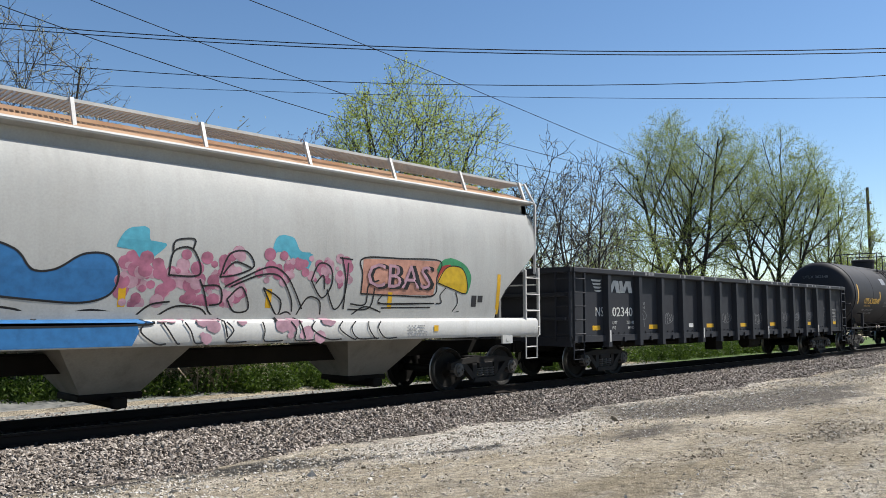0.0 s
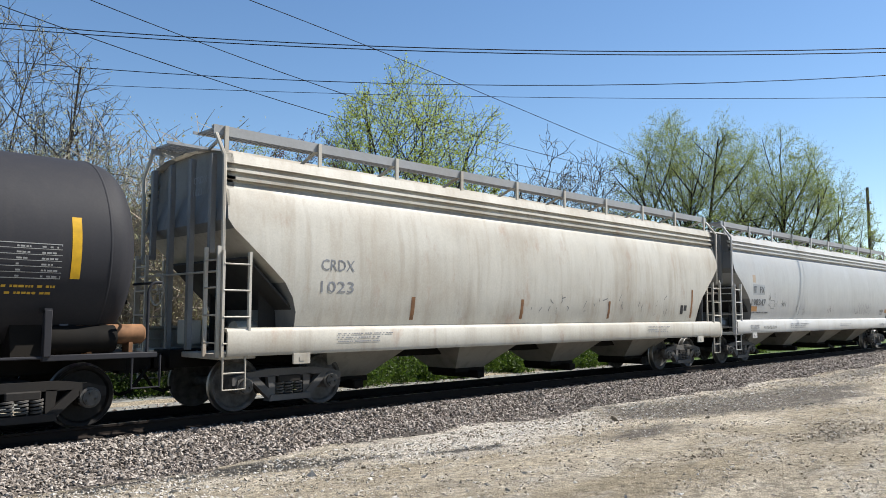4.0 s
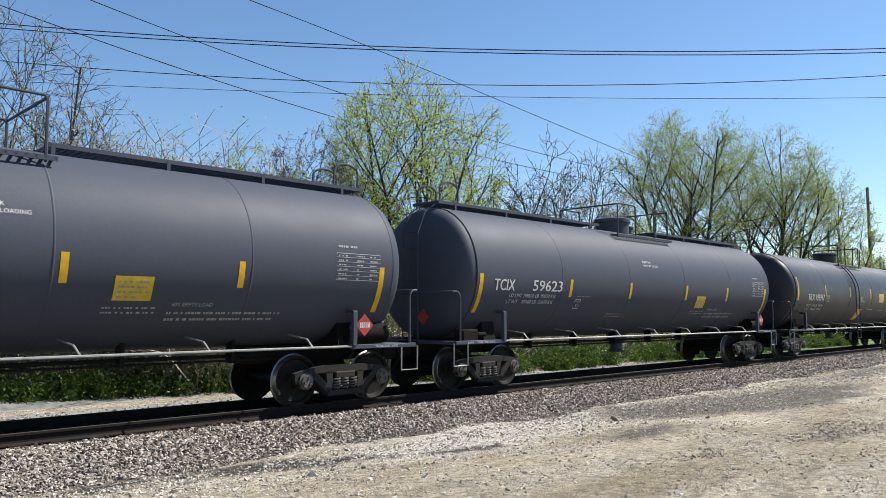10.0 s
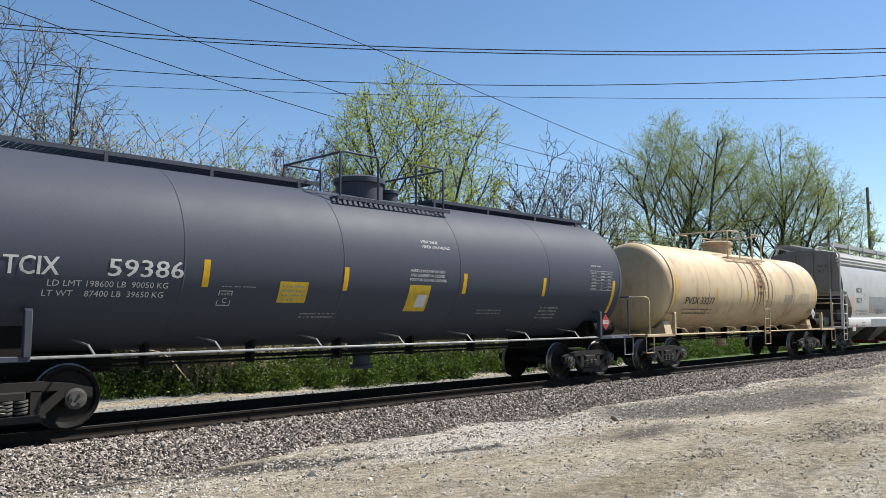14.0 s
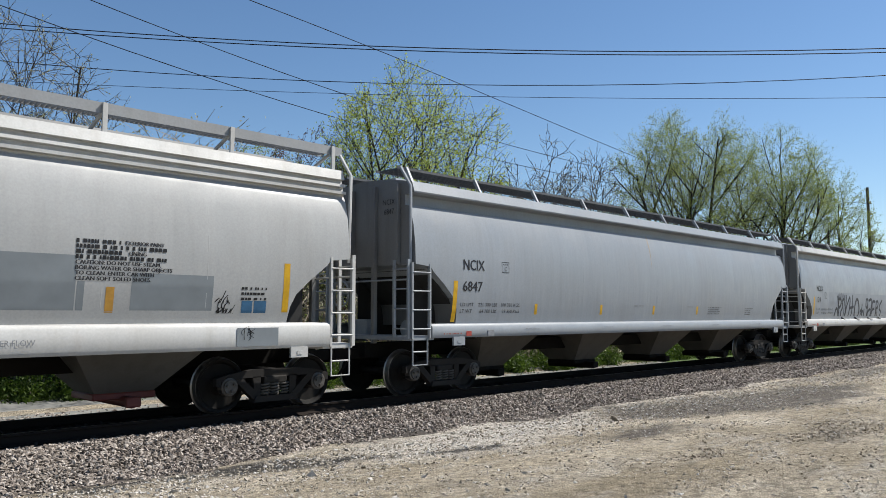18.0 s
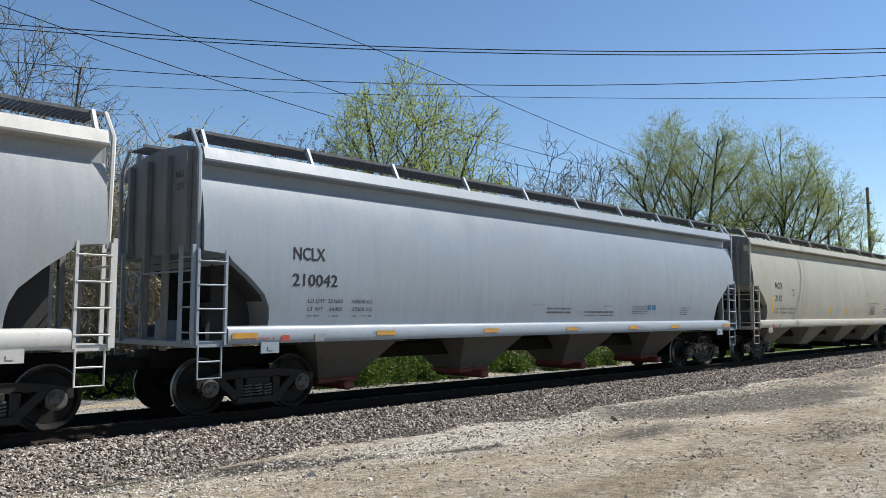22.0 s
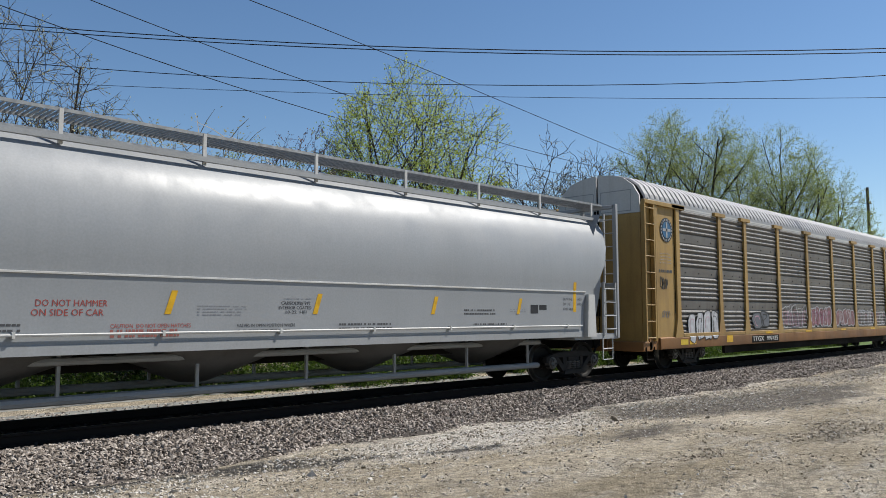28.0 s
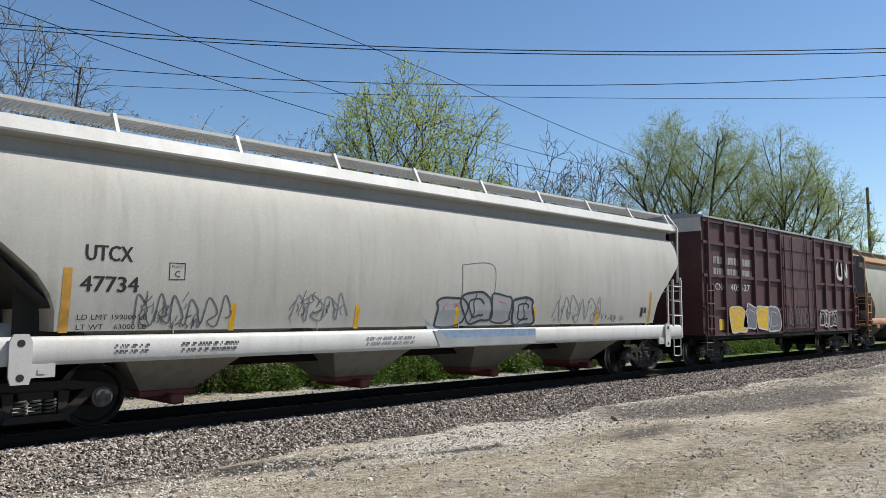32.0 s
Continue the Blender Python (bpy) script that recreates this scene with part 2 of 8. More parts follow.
def letters(car, s, x, z, h, mat, surf, w=None, lean=0.0, bold=0.0):
    """Words on the near side: x of the first letter, z of the base line, height and, where given, width."""
    v, f, wide = TYPE[s]
    k = w / wide if w else h
    b = Builder()
    # just clear of the curved sheet, by as much as it bows out between foot and head of a letter
    bow = max(surf(z + h * i / 6) - surf(z) - (surf(z + h) - surf(z)) * i / 6 for i in range(7))
    off = 0.004 + bow
    b.add([(x + u * k + t * h * lean, -surf(z + t * h) - off, z + t * h) for u, t in v], f)
    if bold:
        b.add([(x + u * k + bold, -surf(z + t * h) - off - 0.0005, z + t * h) for u, t in v], f)
    return part("lettering", b, mat, car, "", 0, "stuff" if h < 0.15 else "")


def end_letters(car, s, x, y, z, h, mat, w=None):
    """Words on the end that faces -x: y of the first letter, running towards the near side."""
    v, f, wide = TYPE[s]
    k = w / wide if w else h
    b = Builder().add([(x, y - u * k, z + t * h) for u, t in v], f)
    return part("lettering", b, mat, car, "", 0)


def panel(car, name, x0, x1, z0, z1, mat, surf, off=0.008, lean=0.0, label=""):
    n = max(1, int((z1 - z0) / 0.04))
    v, f = [], []
    for i in range(n + 1):
        z = z0 + (z1 - z0) * i / n
        y = -surf(z) - off * COAT
        s = lean * (z - z0)
        v += [(x0 + s, y, z), (x1 + s, y, z)]
    f = [(2 * i, 2 * i + 1, 2 * i + 3, 2 * i + 2) for i in range(n)]
    return part(name, Builder().add(v, f), mat, car, label, 60)


def bars(car, x0, x1, z, rows, mat, surf, h=0.035, gap=0.06, seed=1, fill=0.8):
    """Small writing too fine to read: rows of short bars."""
    rnd = random.Random(seed)
    b = Builder()
    h *= 0.8
    for r in range(rows):
        x = x0
        zz = z - r * gap
        while x < x1 - 0.02:
            e = min(x1, x + rnd.uniform(0.02, 0.07))
            y = -surf(zz) - 0.004
            y2 = -surf(zz + h) - 0.004
            b.add([(x, y, zz), (e, y, zz), (e, y2, zz + h), (x, y2, zz + h)], [(0, 1, 2, 3)])
            x = e + rnd.choice((0.012, 0.015, 0.05))
        x1 = x1 if rnd.random() < fill else x0 + (x1 - x0) * rnd.uniform(0.6, 1.0)
    return part("fine_print", b, PRINT.get(mat.name, mat), car, "", 0, "stuff")


def box_outline(car, x0, x1, z0, z1, mat, surf, w=0.012):
    b = Builder()
    for a, c, d, e in ((x0, x1, z0, z0 + w), (x0, x1, z1 - w, z1), (x0, x0 + w, z0, z1), (x1 - w, x1, z0, z1)):
        y, y2 = -surf(d) - 0.004, -surf(e) - 0.004
        b.add([(a, y, d), (c, y, d), (c, y2, e), (a, y2, e)], [(0, 1, 2, 3)])
    return part("stencil_frame", b, mat, car, "", 0)


def stroke(car, pts, w, mat, surf, x0=0.0, z0=0.0, k=1.0, kz=None, name="graffiti_line", off=0.009):
    """A painted line on the near side, through points (u, v)."""
    kz = kz or k
    p = [(x0 + u * k, z0 + q * kz) for u, q in pts]
    q = []
    for i in range(len(p) - 1):
        n = max(4, min(12, int(math.dist(p[i], p[i + 1]) / 0.05)))
        a = p[max(0, i - 1)], p[i], p[i + 1], p[min(len(p) - 1, i + 2)]
        for j in range(n):
            t = j / n
            q.append(tuple(0.5 * (2 * a[1][c] + (a[2][c] - a[0][c]) * t + (2 * a[0][c] - 5 * a[1][c] + 4 * a[2][c] - a[3][c]) * t * t
                                  + (3 * a[1][c] - a[0][c] - 3 * a[2][c] + a[3][c]) * t ** 3) for c in (0, 1)))
    q.append(p[-1])
    v, f = [], []
    for i, (x, z) in enumerate(q):
        a, b = q[max(0, i - 1)], q[min(len(q) - 1, i + 1)]
        d = math.hypot(b[0] - a[0], b[1] - a[1]) or 1
        nx, nz = -(b[1] - a[1]) / d * w / 2, (b[0] - a[0]) / d * w / 2
        for s in (1, -1):
            v.append((x + s * nx, -surf(z + s * nz) - off * COAT, z + s * nz))
    f = [(2 * i, 2 * i + 1, 2 * i + 3, 2 * i + 2) for i in range(len(q) - 1)]
    return part(name, Builder().add(v, f), mat, car, "", 0)


# ---- trucks, couplers and other running gear ----
def curve_of(points):
    zs = [p[1] for p in points]
    ys = [p[0] for p in points]

    def surf(z):
        if z <= zs[0]:
            return ys[0]
        for i in range(len(zs) - 1):
            if z <= zs[i + 1]:
                return ys[i] + (ys[i + 1] - ys[i]) * (z - zs[i]) / max(1e-6, zs[i + 1] - zs[i])
        return ys[-1]
    return surf


MESH = {}
WHEELS = []
R_WHEEL = 0.457


def running_gear():
    b = Builder()
    for s in (-1, 1):
        prof = [(0.06, s * 0.60), (0.12, s * 0.66), (0.13, s * 0.70), (0.36, s * 0.71), (0.40, s * 0.68), (0.484, s * 0.672), (0.486, s * 0.69),
                (0.462, s * 0.705), (0.457, s * 0.805), (0.448, s * 0.818), (0.440, s * 0.82), (0.395, s * 0.80), (0.37, s * 0.755), (0.16, s * 0.745), (0.13, s * 0.79), (0.085, s * 0.80)]
        b.lathe(prof, (0, 0, 0), 32)
        b.lathe([(0.085, s * 0.79), (0.085, s * 0.95), (0.14, s * 0.96), (0.15, s * 0.98), (0.15, s * 1.12), (0.12, s * 1.13), (0.115, s * 1.16), (0.0, s * 1.165)], (0, 0, 0), 20)
        for k in range(3):
            a = 2 * math.pi * k / 3
            c, d = 0.068 * math.cos(a), 0.068 * math.sin(a)
            b.tube([(c, s * 1.15, d), (c, s * 1.195, d)], 0.024, 6)
    b.tube([(0, -0.7, 0), (0, 0.7, 0)], 0.085, 14)
    me = b.mesh("wheelset", [WHEEL, TREAD, BEARING], 35)
    for p in me.polygons:
        c = p.center
        r = math.hypot(c.x, c.z)
        p.material_index = 1 if 0.447 < r and 0.69 < abs(c.y) < 0.822 else 2 if abs(c.y) > 1.0 else 0
    MESH["wheelset"] = me
    MESH["wheelset_dusty"] = me.copy()
    MESH["wheelset_dusty"].name = "wheelset"
    MESH["wheelset_dusty"].materials[0] = WHEEL_GREY

    def frame_half(s):
        b = Builder()
        top = [(-1.12, 0.50), (-1.10, 0.62), (-0.86, 0.67), (-0.45, 0.71), (0.45, 0.71), (0.86, 0.67), (1.10, 0.62), (1.12, 0.50)]
        y0, y1 = s * 0.99, s * 1.10
        b.prism([(-1.12, 0.47), (-1.12, 0.60), (-0.86, 0.67), (-0.45, 0.72), (0.45, 0.72), (0.86, 0.67), (1.12, 0.60), (1.12, 0.47), (1.03, 0.47),
                 (0.99, 0.56), (0.78, 0.56), (0.62, 0.585), (-0.62, 0.585), (-0.78, 0.56), (-0.99, 0.56), (-1.03, 0.47)], y0, y1, "y")
        for q in (-1, 1):
            b.prism([(q * 0.80, 0.56), (q * 0.66, 0.60), (q * 0.30, 0.27), (q * 0.42, 0.21)], y0 - s * 0.015, y1 + s * 0.015, "y")
            b.prism([(q * 0.44, 0.60), (q * 0.29, 0.60), (q * 0.29, 0.24), (q * 0.40, 0.24)], y0, y1, "y")
            b.prism([(q * 1.03, 0.36), (q * 1.03, 0.56), (q * 0.99, 0.56), (q * 0.99, 0.36)], y0, y1 + s * 0.02, "y")
            b.prism([(q * 0.74, 0.40), (q * 0.74, 0.57), (q * 0.79, 0.57), (q * 0.79, 0.36)], y0, y1 + s * 0.02, "y")
        b.prism([(-0.44, 0.17), (0.44, 0.17), (0.40, 0.27), (-0.40, 0.27)], y0 - s * 0.03, y1 + s * 0.05, "y")
        return b
    MESH["side_frame"] = {s: {m.name: frame_half(s).mesh("side_frame", m, 30) for m in (IRON, IRON_GREY)} for s in (-1, 1)}

    def springs(s):
        b = Builder()
        for k in (-0.19, 0.0, 0.19):
            pts = [(k + 0.075 * math.cos(a), s * 1.06 + 0.075 * math.sin(a), 0.275 + 0.2 * a / (2 * math.pi * 4)) for a in [2 * math.pi * i / 9 for i in range(37)]]
            b.tube(pts, 0.019, 5)
        return b
    MESH["springs"] = {s: springs(s).mesh("spring_nest", BEARING, 60) for s in (-1, 1)}
    b = Builder()
    b.box(-0.23, 0.23, -1.12, 1.12, 0.47, 0.60, 0.02)
    b.box(-0.16, 0.16, -0.9, 0.9, 0.58, 0.72, 0.02)
    b.disc((0, 0, 0.70), (0, 0, 0.78), 0.19, 20)
    for q in (-1, 1):
        b.box(q * 0.40 - 0.05, q * 0.40 + 0.05, -0.72, 0.72, 0.38, 0.48, 0.01)
        for s in (-1, 1):
            b.box(q * 0.46 - 0.06, q * 0.46 + 0.06, s * 0.76 - 0.06, s * 0.76 + 0.06, 0.28, 0.58, 0.02)
    MESH["bolster"] = b.mesh("truck", IRON, 30)
    b = Builder()
    b.box(-0.05, 0.62, -0.12, 0.12, 0.74, 0.95, 0.02)
    b.prism([(-0.34, 0.70), (-0.30, 0.99), (0.0, 0.99), (0.0, 0.70)], -0.16, 0.08, "y")
    b.prism([(-0.36, 0.72), (-0.30, 0.96), (-0.12, 0.96), (-0.16, 0.72)], 0.06, 0.17, "y")
    b.tube([(0.1, -0.28, 0.80), (-0.05, -0.28, 0.62), (-0.15, -0.18, 0.42), (-0.28, -0.05, 0.36), (-0.38, 0.02, 0.42)], 0.03, 7)
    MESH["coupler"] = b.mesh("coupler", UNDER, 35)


running_gear()


def truck(car, x, iron=IRON, z=0.0):
    base = part("truck", MESH["bolster"], None, car)
    base.location = (x, 0, 0)
    for s in (-1, 1):
        part("side_frame", MESH["side_frame"][s][iron.name], None, base)
        part("spring_nest", MESH["springs"][s], None, base)
    for q in (-0.889, 0.889):
        w = part("wheelset", MESH["wheelset_dusty" if iron == IRON_GREY else "wheelset"], None, base)
        w.matrix_parent_inverse = Matrix.Translation((q, 0, R_WHEEL))
        WHEELS.append(w)
    return base


def couplers(car, half):
    for q in (1, -1):
        c = part("coupler", MESH["coupler"], None, car)
        c.matrix_basis = pose(q * (half + 0.09), 0, 0, 0, 0, 0 if q < 0 else 180)


def ladder(car, x0, x1, y, z0, z1, rungs, mat, depth=0.0, name="ladder", label=""):
    """A ladder in the plane of the side, at y."""
    b = Builder()
    for x in (x0, x1):
        b.box(x - 0.022, x + 0.022, y - 0.03, y + 0.03, z0, z1)
    for i in range(rungs):
        z = z0 + (z1 - z0) * (i + 0.5) / rungs
        b.tube([(x0, y - 0.03, z), (x1, y - 0.03, z)], 0.014, 6)
    return part(name, b, mat, car, label)


def cross_ladder(car, x, y0, y1, z0, z1, rungs, mat, name="ladder"):
    b = Builder()
    for y in (y0, y1):
        b.box(x - 0.03, x + 0.03, y - 0.022, y + 0.022, z0, z1)
    for i in range(rungs):
        z = z0 + (z1 - z0) * (i + 0.5) / rungs
        b.tube([(x - 0.02, y0, z), (x - 0.02, y1, z)], 0.014, 6)
    return part(name, b, mat, car)


def stirrup(car, x0, x1, y, z0, z1, mat, mid=True):
    b = Builder()
    b.tube([(x0, y, z1), (x0, y, z0), (x1, y, z0), (x1, y, z1)], 0.018, 6)
    if mid:
        b.tube([(x0, y, (z0 + z1) / 2), (x1, y, (z0 + z1) / 2)], 0.015, 6)
    return part("step", b, mat, car)


def brake_wheel(car, x, y, z, mat, r=0.28):
    b = Builder()
    b.tube([(x, y + r * math.cos(a), z + r * math.sin(a)) for a in [2 * math.pi * i / 20 for i in range(20)]], 0.018, 6, True)
    for k in range(6):
        a = math.pi * k / 3
        b.tube([(x + 0.04, y, z), (x, y + r * math.cos(a), z + r * math.sin(a))], 0.011, 5)
    b.tube([(x, y, z), (x + 0.25, y, z)], 0.035, 8)
    return part("brake_wheel", b, mat, car)


CARS = []


def new_car(kind, s0, s1, label, category):
    car = tagged(new(kind, None), label, category, "freight cars of one train")
    car.empty_display_size = 0.5
    CARS.append((car, (s0 + s1) / 2))
    return car, s1 - s0


# ---- covered hoppers ----
PROF_RIDGED = [(1.44, 1.42), (1.52, 1.7), (1.575, 2.1), (1.60, 2.6), (1.585, 3.0), (1.53, 3.4), (1.46, 3.7), (1.40, 3.82), (1.385, 3.83), (1.385, 3.86), (1.47, 3.87), (1.47, 3.92), (1.37, 3.93), (1.36, 4.00),
               (1.45, 4.01), (1.44, 4.06), (1.34, 4.07), (1.33, 4.14), (1.42, 4.15), (1.36, 4.33), (0.75, 4.46), (0.0, 4.50)]
PROF_EAVE = [(1.46, 1.42), (1.53, 1.75), (1.58, 2.2), (1.60, 2.65), (1.585, 3.05), (1.53, 3.45), (1.46, 3.72), (1.42, 3.84), (1.28, 3.87), (1.28, 4.08), (1.54, 4.10), (1.55, 4.13),
             (1.48, 4.33), (0.75, 4.46), (0.0, 4.50)]
PROF_HIGH = [(1.46, 1.52), (1.52, 1.85), (1.575, 2.3), (1.60, 2.75), (1.59, 3.2), (1.54, 3.6), (1.47, 3.88), (1.43, 3.99), (1.29, 4.02), (1.29, 4.22), (1.54, 4.24), (1.55, 4.27),
             (1.50, 4.30), (1.46, 4.32), (0.75, 4.57), (0.0, 4.62)]


def side_points(prof, low):
    surf = curve_of([p for p in prof])
    pts = []
    for y, z in prof:
        pts.append((y, z) if z > low else (surf(low), low))
    return pts


def hopper(kind, s0, s1, label, body, roof, trim, prof, bays=4, bay_mat=None, board=STEEL, iron=IRON, gate=UNDER, cut="step", sill=(1.45, 1.18), post=True, seams=9, bogie=1.9, inset=0.58, dent=None, end_sheet=None, recess=None):
    car, length = new_car(kind, s0, s1, label, "freight car")
    half = length / 2
    e = half - inset
    st, sb = sill
    foot = prof[0][1]
    roof_z = prof[-1][1]
    surf = curve_of([(1.632, sb), (1.632, st), (prof[0][0], st + 0.01)] + [q for q in prof[:8] if q[1] > st + 0.02])
    # body shell
    if cut == "step":
        shape = [(0, 2.66), (0.42, 2.62), (0.50, 2.52), (0.85, 2.25), (1.12, 2.0), (1.22, 1.80), (1.25, 1.62), (1.26, foot)]
    else:
        shape = [(0.16, 3.75), (0.05, 3.45), (0, 3.2), (0.10, 3.05), (0.45, 2.75), (0.80, 2.45), (1.08, 2.2), (1.25, 1.95), (1.34, 1.7), (1.36, foot)]
    xs = [(-e + d, z) for d, z in shape]
    m = 10
    xs += [(-e + 1.9 + (2 * e - 3.8) * i / m, foot) for i in range(m + 1)]
    xs += [(e - d, z) for d, z in reversed(shape)]
    v, f, n = [], [], len(prof)
    for x, low in xs:
        pts = side_points(prof, low)
        v += [(x, -y, z) for y, z in pts] + [(x, y, z) for y, z in reversed(pts[:-1])]
    w = 2 * n - 1
    for i in range(len(xs) - 1):
        for j in range(w):
            f.append((i * w + j, i * w + (j + 1) % w, (i + 1) * w + (j + 1) % w, (i + 1) * w + j))
    f += [tuple(range(w)), tuple(range((len(xs) - 1) * w, len(xs) * w))]
    me = Builder().add(v, f).mesh("body", [body, roof, trim, end_sheet or END_SHEET_SHADED, recess or body], 32)
    eave = prof[7][1]
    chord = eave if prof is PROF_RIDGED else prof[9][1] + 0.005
    # faces towards the car's ends take the tone that carries their shade
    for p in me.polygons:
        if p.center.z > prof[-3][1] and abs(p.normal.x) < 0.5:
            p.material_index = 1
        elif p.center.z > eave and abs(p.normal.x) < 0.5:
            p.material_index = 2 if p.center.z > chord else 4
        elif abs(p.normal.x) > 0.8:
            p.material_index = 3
    part("body", me, None, car)
    # seams on the side sheets
    for i in (0.10, 0.27, 0.5, 0.71, 0.82, 0.92)[:seams]:
        x = -e + 1.5 + (2 * e - 3.0) * i
        b = Builder()
        zs = [st + 0.03 + (eave - st - 0.06) * k / 10 for k in range(11)]
        for a, c in zip(zs, zs[1:]):
            b.add([(x - 0.008, -surf(a) - 0.0003, a), (x, -surf(a) - 0.002, a), (x + 0.008, -surf(a) - 0.0003, a),
                   (x - 0.008, -surf(c) - 0.0003, c), (x, -surf(c) - 0.002, c), (x + 0.008, -surf(c) - 0.0003, c)], [(0, 1, 4, 3), (1, 2, 5, 4)])
        part("seam", b, body, car)
    # side sills
    for s in (-1, 1):
        b = Builder()
        b.prism([(s * 1.47, st + 0.02), (s * 1.58, st + 0.005), (s * 1.625, st - 0.05), (s * 1.625, sb + 0.05), (s * 1.60, sb), (s * 1.48, sb), (s * 1.48, sb + 0.03), (s * 1.585, sb + 0.06), (s * 1.585, st - 0.06), (s * 1.47, st - 0.02)],
                -e + (0.44 if cut == "step" else 0.0), e - (0.44 if cut == "step" else 0.0))
        part("side_sill", b, trim, car)
        for q in (-1, 1):
            b = Builder()
            x = q * (half - bogie + 0.12)
            b.prism([(x - 0.17, sb - 0.16), (x + 0.17, sb - 0.16), (x + 0.17, sb + 0.02), (x - 0.17, sb + 0.02)], s * 1.645, s * 1.60, "y")
            b.box(x - 0.05, x + 0.05, s * 1.65 - 0.004, s * 1.65 + 0.004, sb - 0.11, sb - 0.05)
            part("jacking_lug", b, [trim], car)
    # bays
    span = (2 * e - 3.1) / bays
    for i in range(bays):
        c = -e + 1.55 + span * (i + 0.5)
        b = Builder()
        t, y = span / 2 - 0.16, 1.40
        h = sb + 0.08
        k = min(t - 0.06, 1.08)
        w = 1.18
        ring = [(c - t, -y, foot + 0.01), (c + t, -y, foot + 0.01), (c + t, y, foot + 0.01), (c - t, y, foot + 0.01), (c - k, -w, h), (c + k, -w, h), (c + k, w, h), (c - k, w, h),
                (c - 0.46, -0.42, 0.42), (c + 0.46, -0.42, 0.42), (c + 0.46, 0.42, 0.42), (c - 0.46, 0.42, 0.42)]
        b.add(ring, [(0, 1, 5, 4), (1, 2, 6, 5), (2, 3, 7, 6), (3, 0, 4, 7), (4, 5, 9, 8), (5, 6, 10, 9), (6, 7, 11, 10), (7, 4, 8, 11), (11, 10, 9, 8)])
        bay = part("hopper_bay", b, bay_mat or BAY_DIRT_SHADE, car)
        b = Builder()
        b.box(c - 0.50, c + 0.50, -0.46, 0.46, 0.32, 0.43, 0.02)
        b.tube([(c, -0.75, 0.29), (c, 0.75, 0.29)], 0.09, 10)
        b.box(c - 0.12, c + 0.12, -0.80, -0.70, 0.22, 0.38, 0.02)
        part("discharge_gate", b, gate, bay)
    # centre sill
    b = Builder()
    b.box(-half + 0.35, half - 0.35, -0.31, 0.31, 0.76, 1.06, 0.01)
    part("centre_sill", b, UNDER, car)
    # roof running boards and hatches
    for s in (-1, 1):
        b = Builder()
        y0, y1 = (s * 0.50, s * 1.16)
        zr = roof_z + (0.27 if prof is PROF_RIDGED else 0.14)
        for y in (y0, y1):
            b.box(-e - 0.12, e + 0.12, y - 0.012, y + 0.012, zr - 0.025, zr + 0.025)
        k = int(2 * e / 0.075)
        for i in range(k + 1):
            x = -e + 2 * e * i / k
            b.box(x - 0.014, x + 0.014, min(y0, y1), max(y0, y1), zr - 0.02, zr + 0.02)
        rb = part("running_board", b, board, car)
        if prof is PROF_RIDGED:
            ya, yb = sorted((s * 1.175, s * 1.19))
            part("edge_strip", Builder().box(-e - 0.1, e + 0.1, ya, yb, zr - 0.13, zr + 0.035), TRIM_GREY, rb)
        for i in range(10):
            x = -e + 0.12 + (2 * e - 0.24) * i / 9
            b = Builder()
            ze = prof[-3][1]
            if prof is PROF_RIDGED:
                b.box(x - 0.035, x + 0.035, min(s * 1.195, s * 1.235), max(s * 1.195, s * 1.235), 4.33, zr + 0.03)
                b.prism([(s * 1.19, zr - 0.05), (s * 1.19, zr - 0.10), (s * 0.62, 4.47), (s * 0.62, 4.52)], x - 0.02, x + 0.02)
                part("bracket", b, trim, rb)
                continue
            b.prism([(s * 1.40, ze - 0.02), (s * 1.36, ze - 0.02), (s * 1.165, zr - 0.06), (s * 1.165, zr + 0.035), (s * 1.20, zr + 0.035)], x - 0.028, x + 0.028)
            part("bracket", b, trim, rb)
    b = Builder()
    b.prism([(-0.34, roof_z - 0.03), (0.34, roof_z - 0.03), (0.30, roof_z + 0.12), (-0.30, roof_z + 0.12)], -e + 0.6, e - 0.6)
    hatch = part("roof_hatch", b, roof, car)
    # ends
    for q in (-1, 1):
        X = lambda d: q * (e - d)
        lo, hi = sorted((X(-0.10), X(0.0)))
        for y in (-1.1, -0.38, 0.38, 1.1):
            part("end_post", Builder().box(lo, hi, y - 0.05, y + 0.05, 2.66 if abs(y) > 1 else 1.06, prof[-3][1], 0.01), end_sheet or END_SHEET_SHADED, car)
        b = Builder()
        lo, hi = sorted((X(-0.12), X(0.55)))
        b.box(lo, hi, -1.56, 1.56, sb - 0.04, sb + 0.05, 0.01)
        part("end_platform", b, trim, car)
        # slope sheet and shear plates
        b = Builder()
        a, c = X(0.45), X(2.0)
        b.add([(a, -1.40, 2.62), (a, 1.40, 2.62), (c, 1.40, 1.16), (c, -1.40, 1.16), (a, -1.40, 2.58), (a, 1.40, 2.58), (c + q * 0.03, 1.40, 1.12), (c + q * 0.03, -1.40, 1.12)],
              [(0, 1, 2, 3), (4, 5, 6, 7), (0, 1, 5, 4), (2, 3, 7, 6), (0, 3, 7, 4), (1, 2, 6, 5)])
        part("slope_sheet", b, RECESS_SHADE, car)
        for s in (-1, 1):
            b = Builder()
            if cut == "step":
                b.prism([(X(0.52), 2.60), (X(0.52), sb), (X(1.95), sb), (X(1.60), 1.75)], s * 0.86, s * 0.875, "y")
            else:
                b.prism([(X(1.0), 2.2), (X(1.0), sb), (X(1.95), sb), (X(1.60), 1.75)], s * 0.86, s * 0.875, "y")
            part("shear_plate", b, RECESS_SHADE, car)
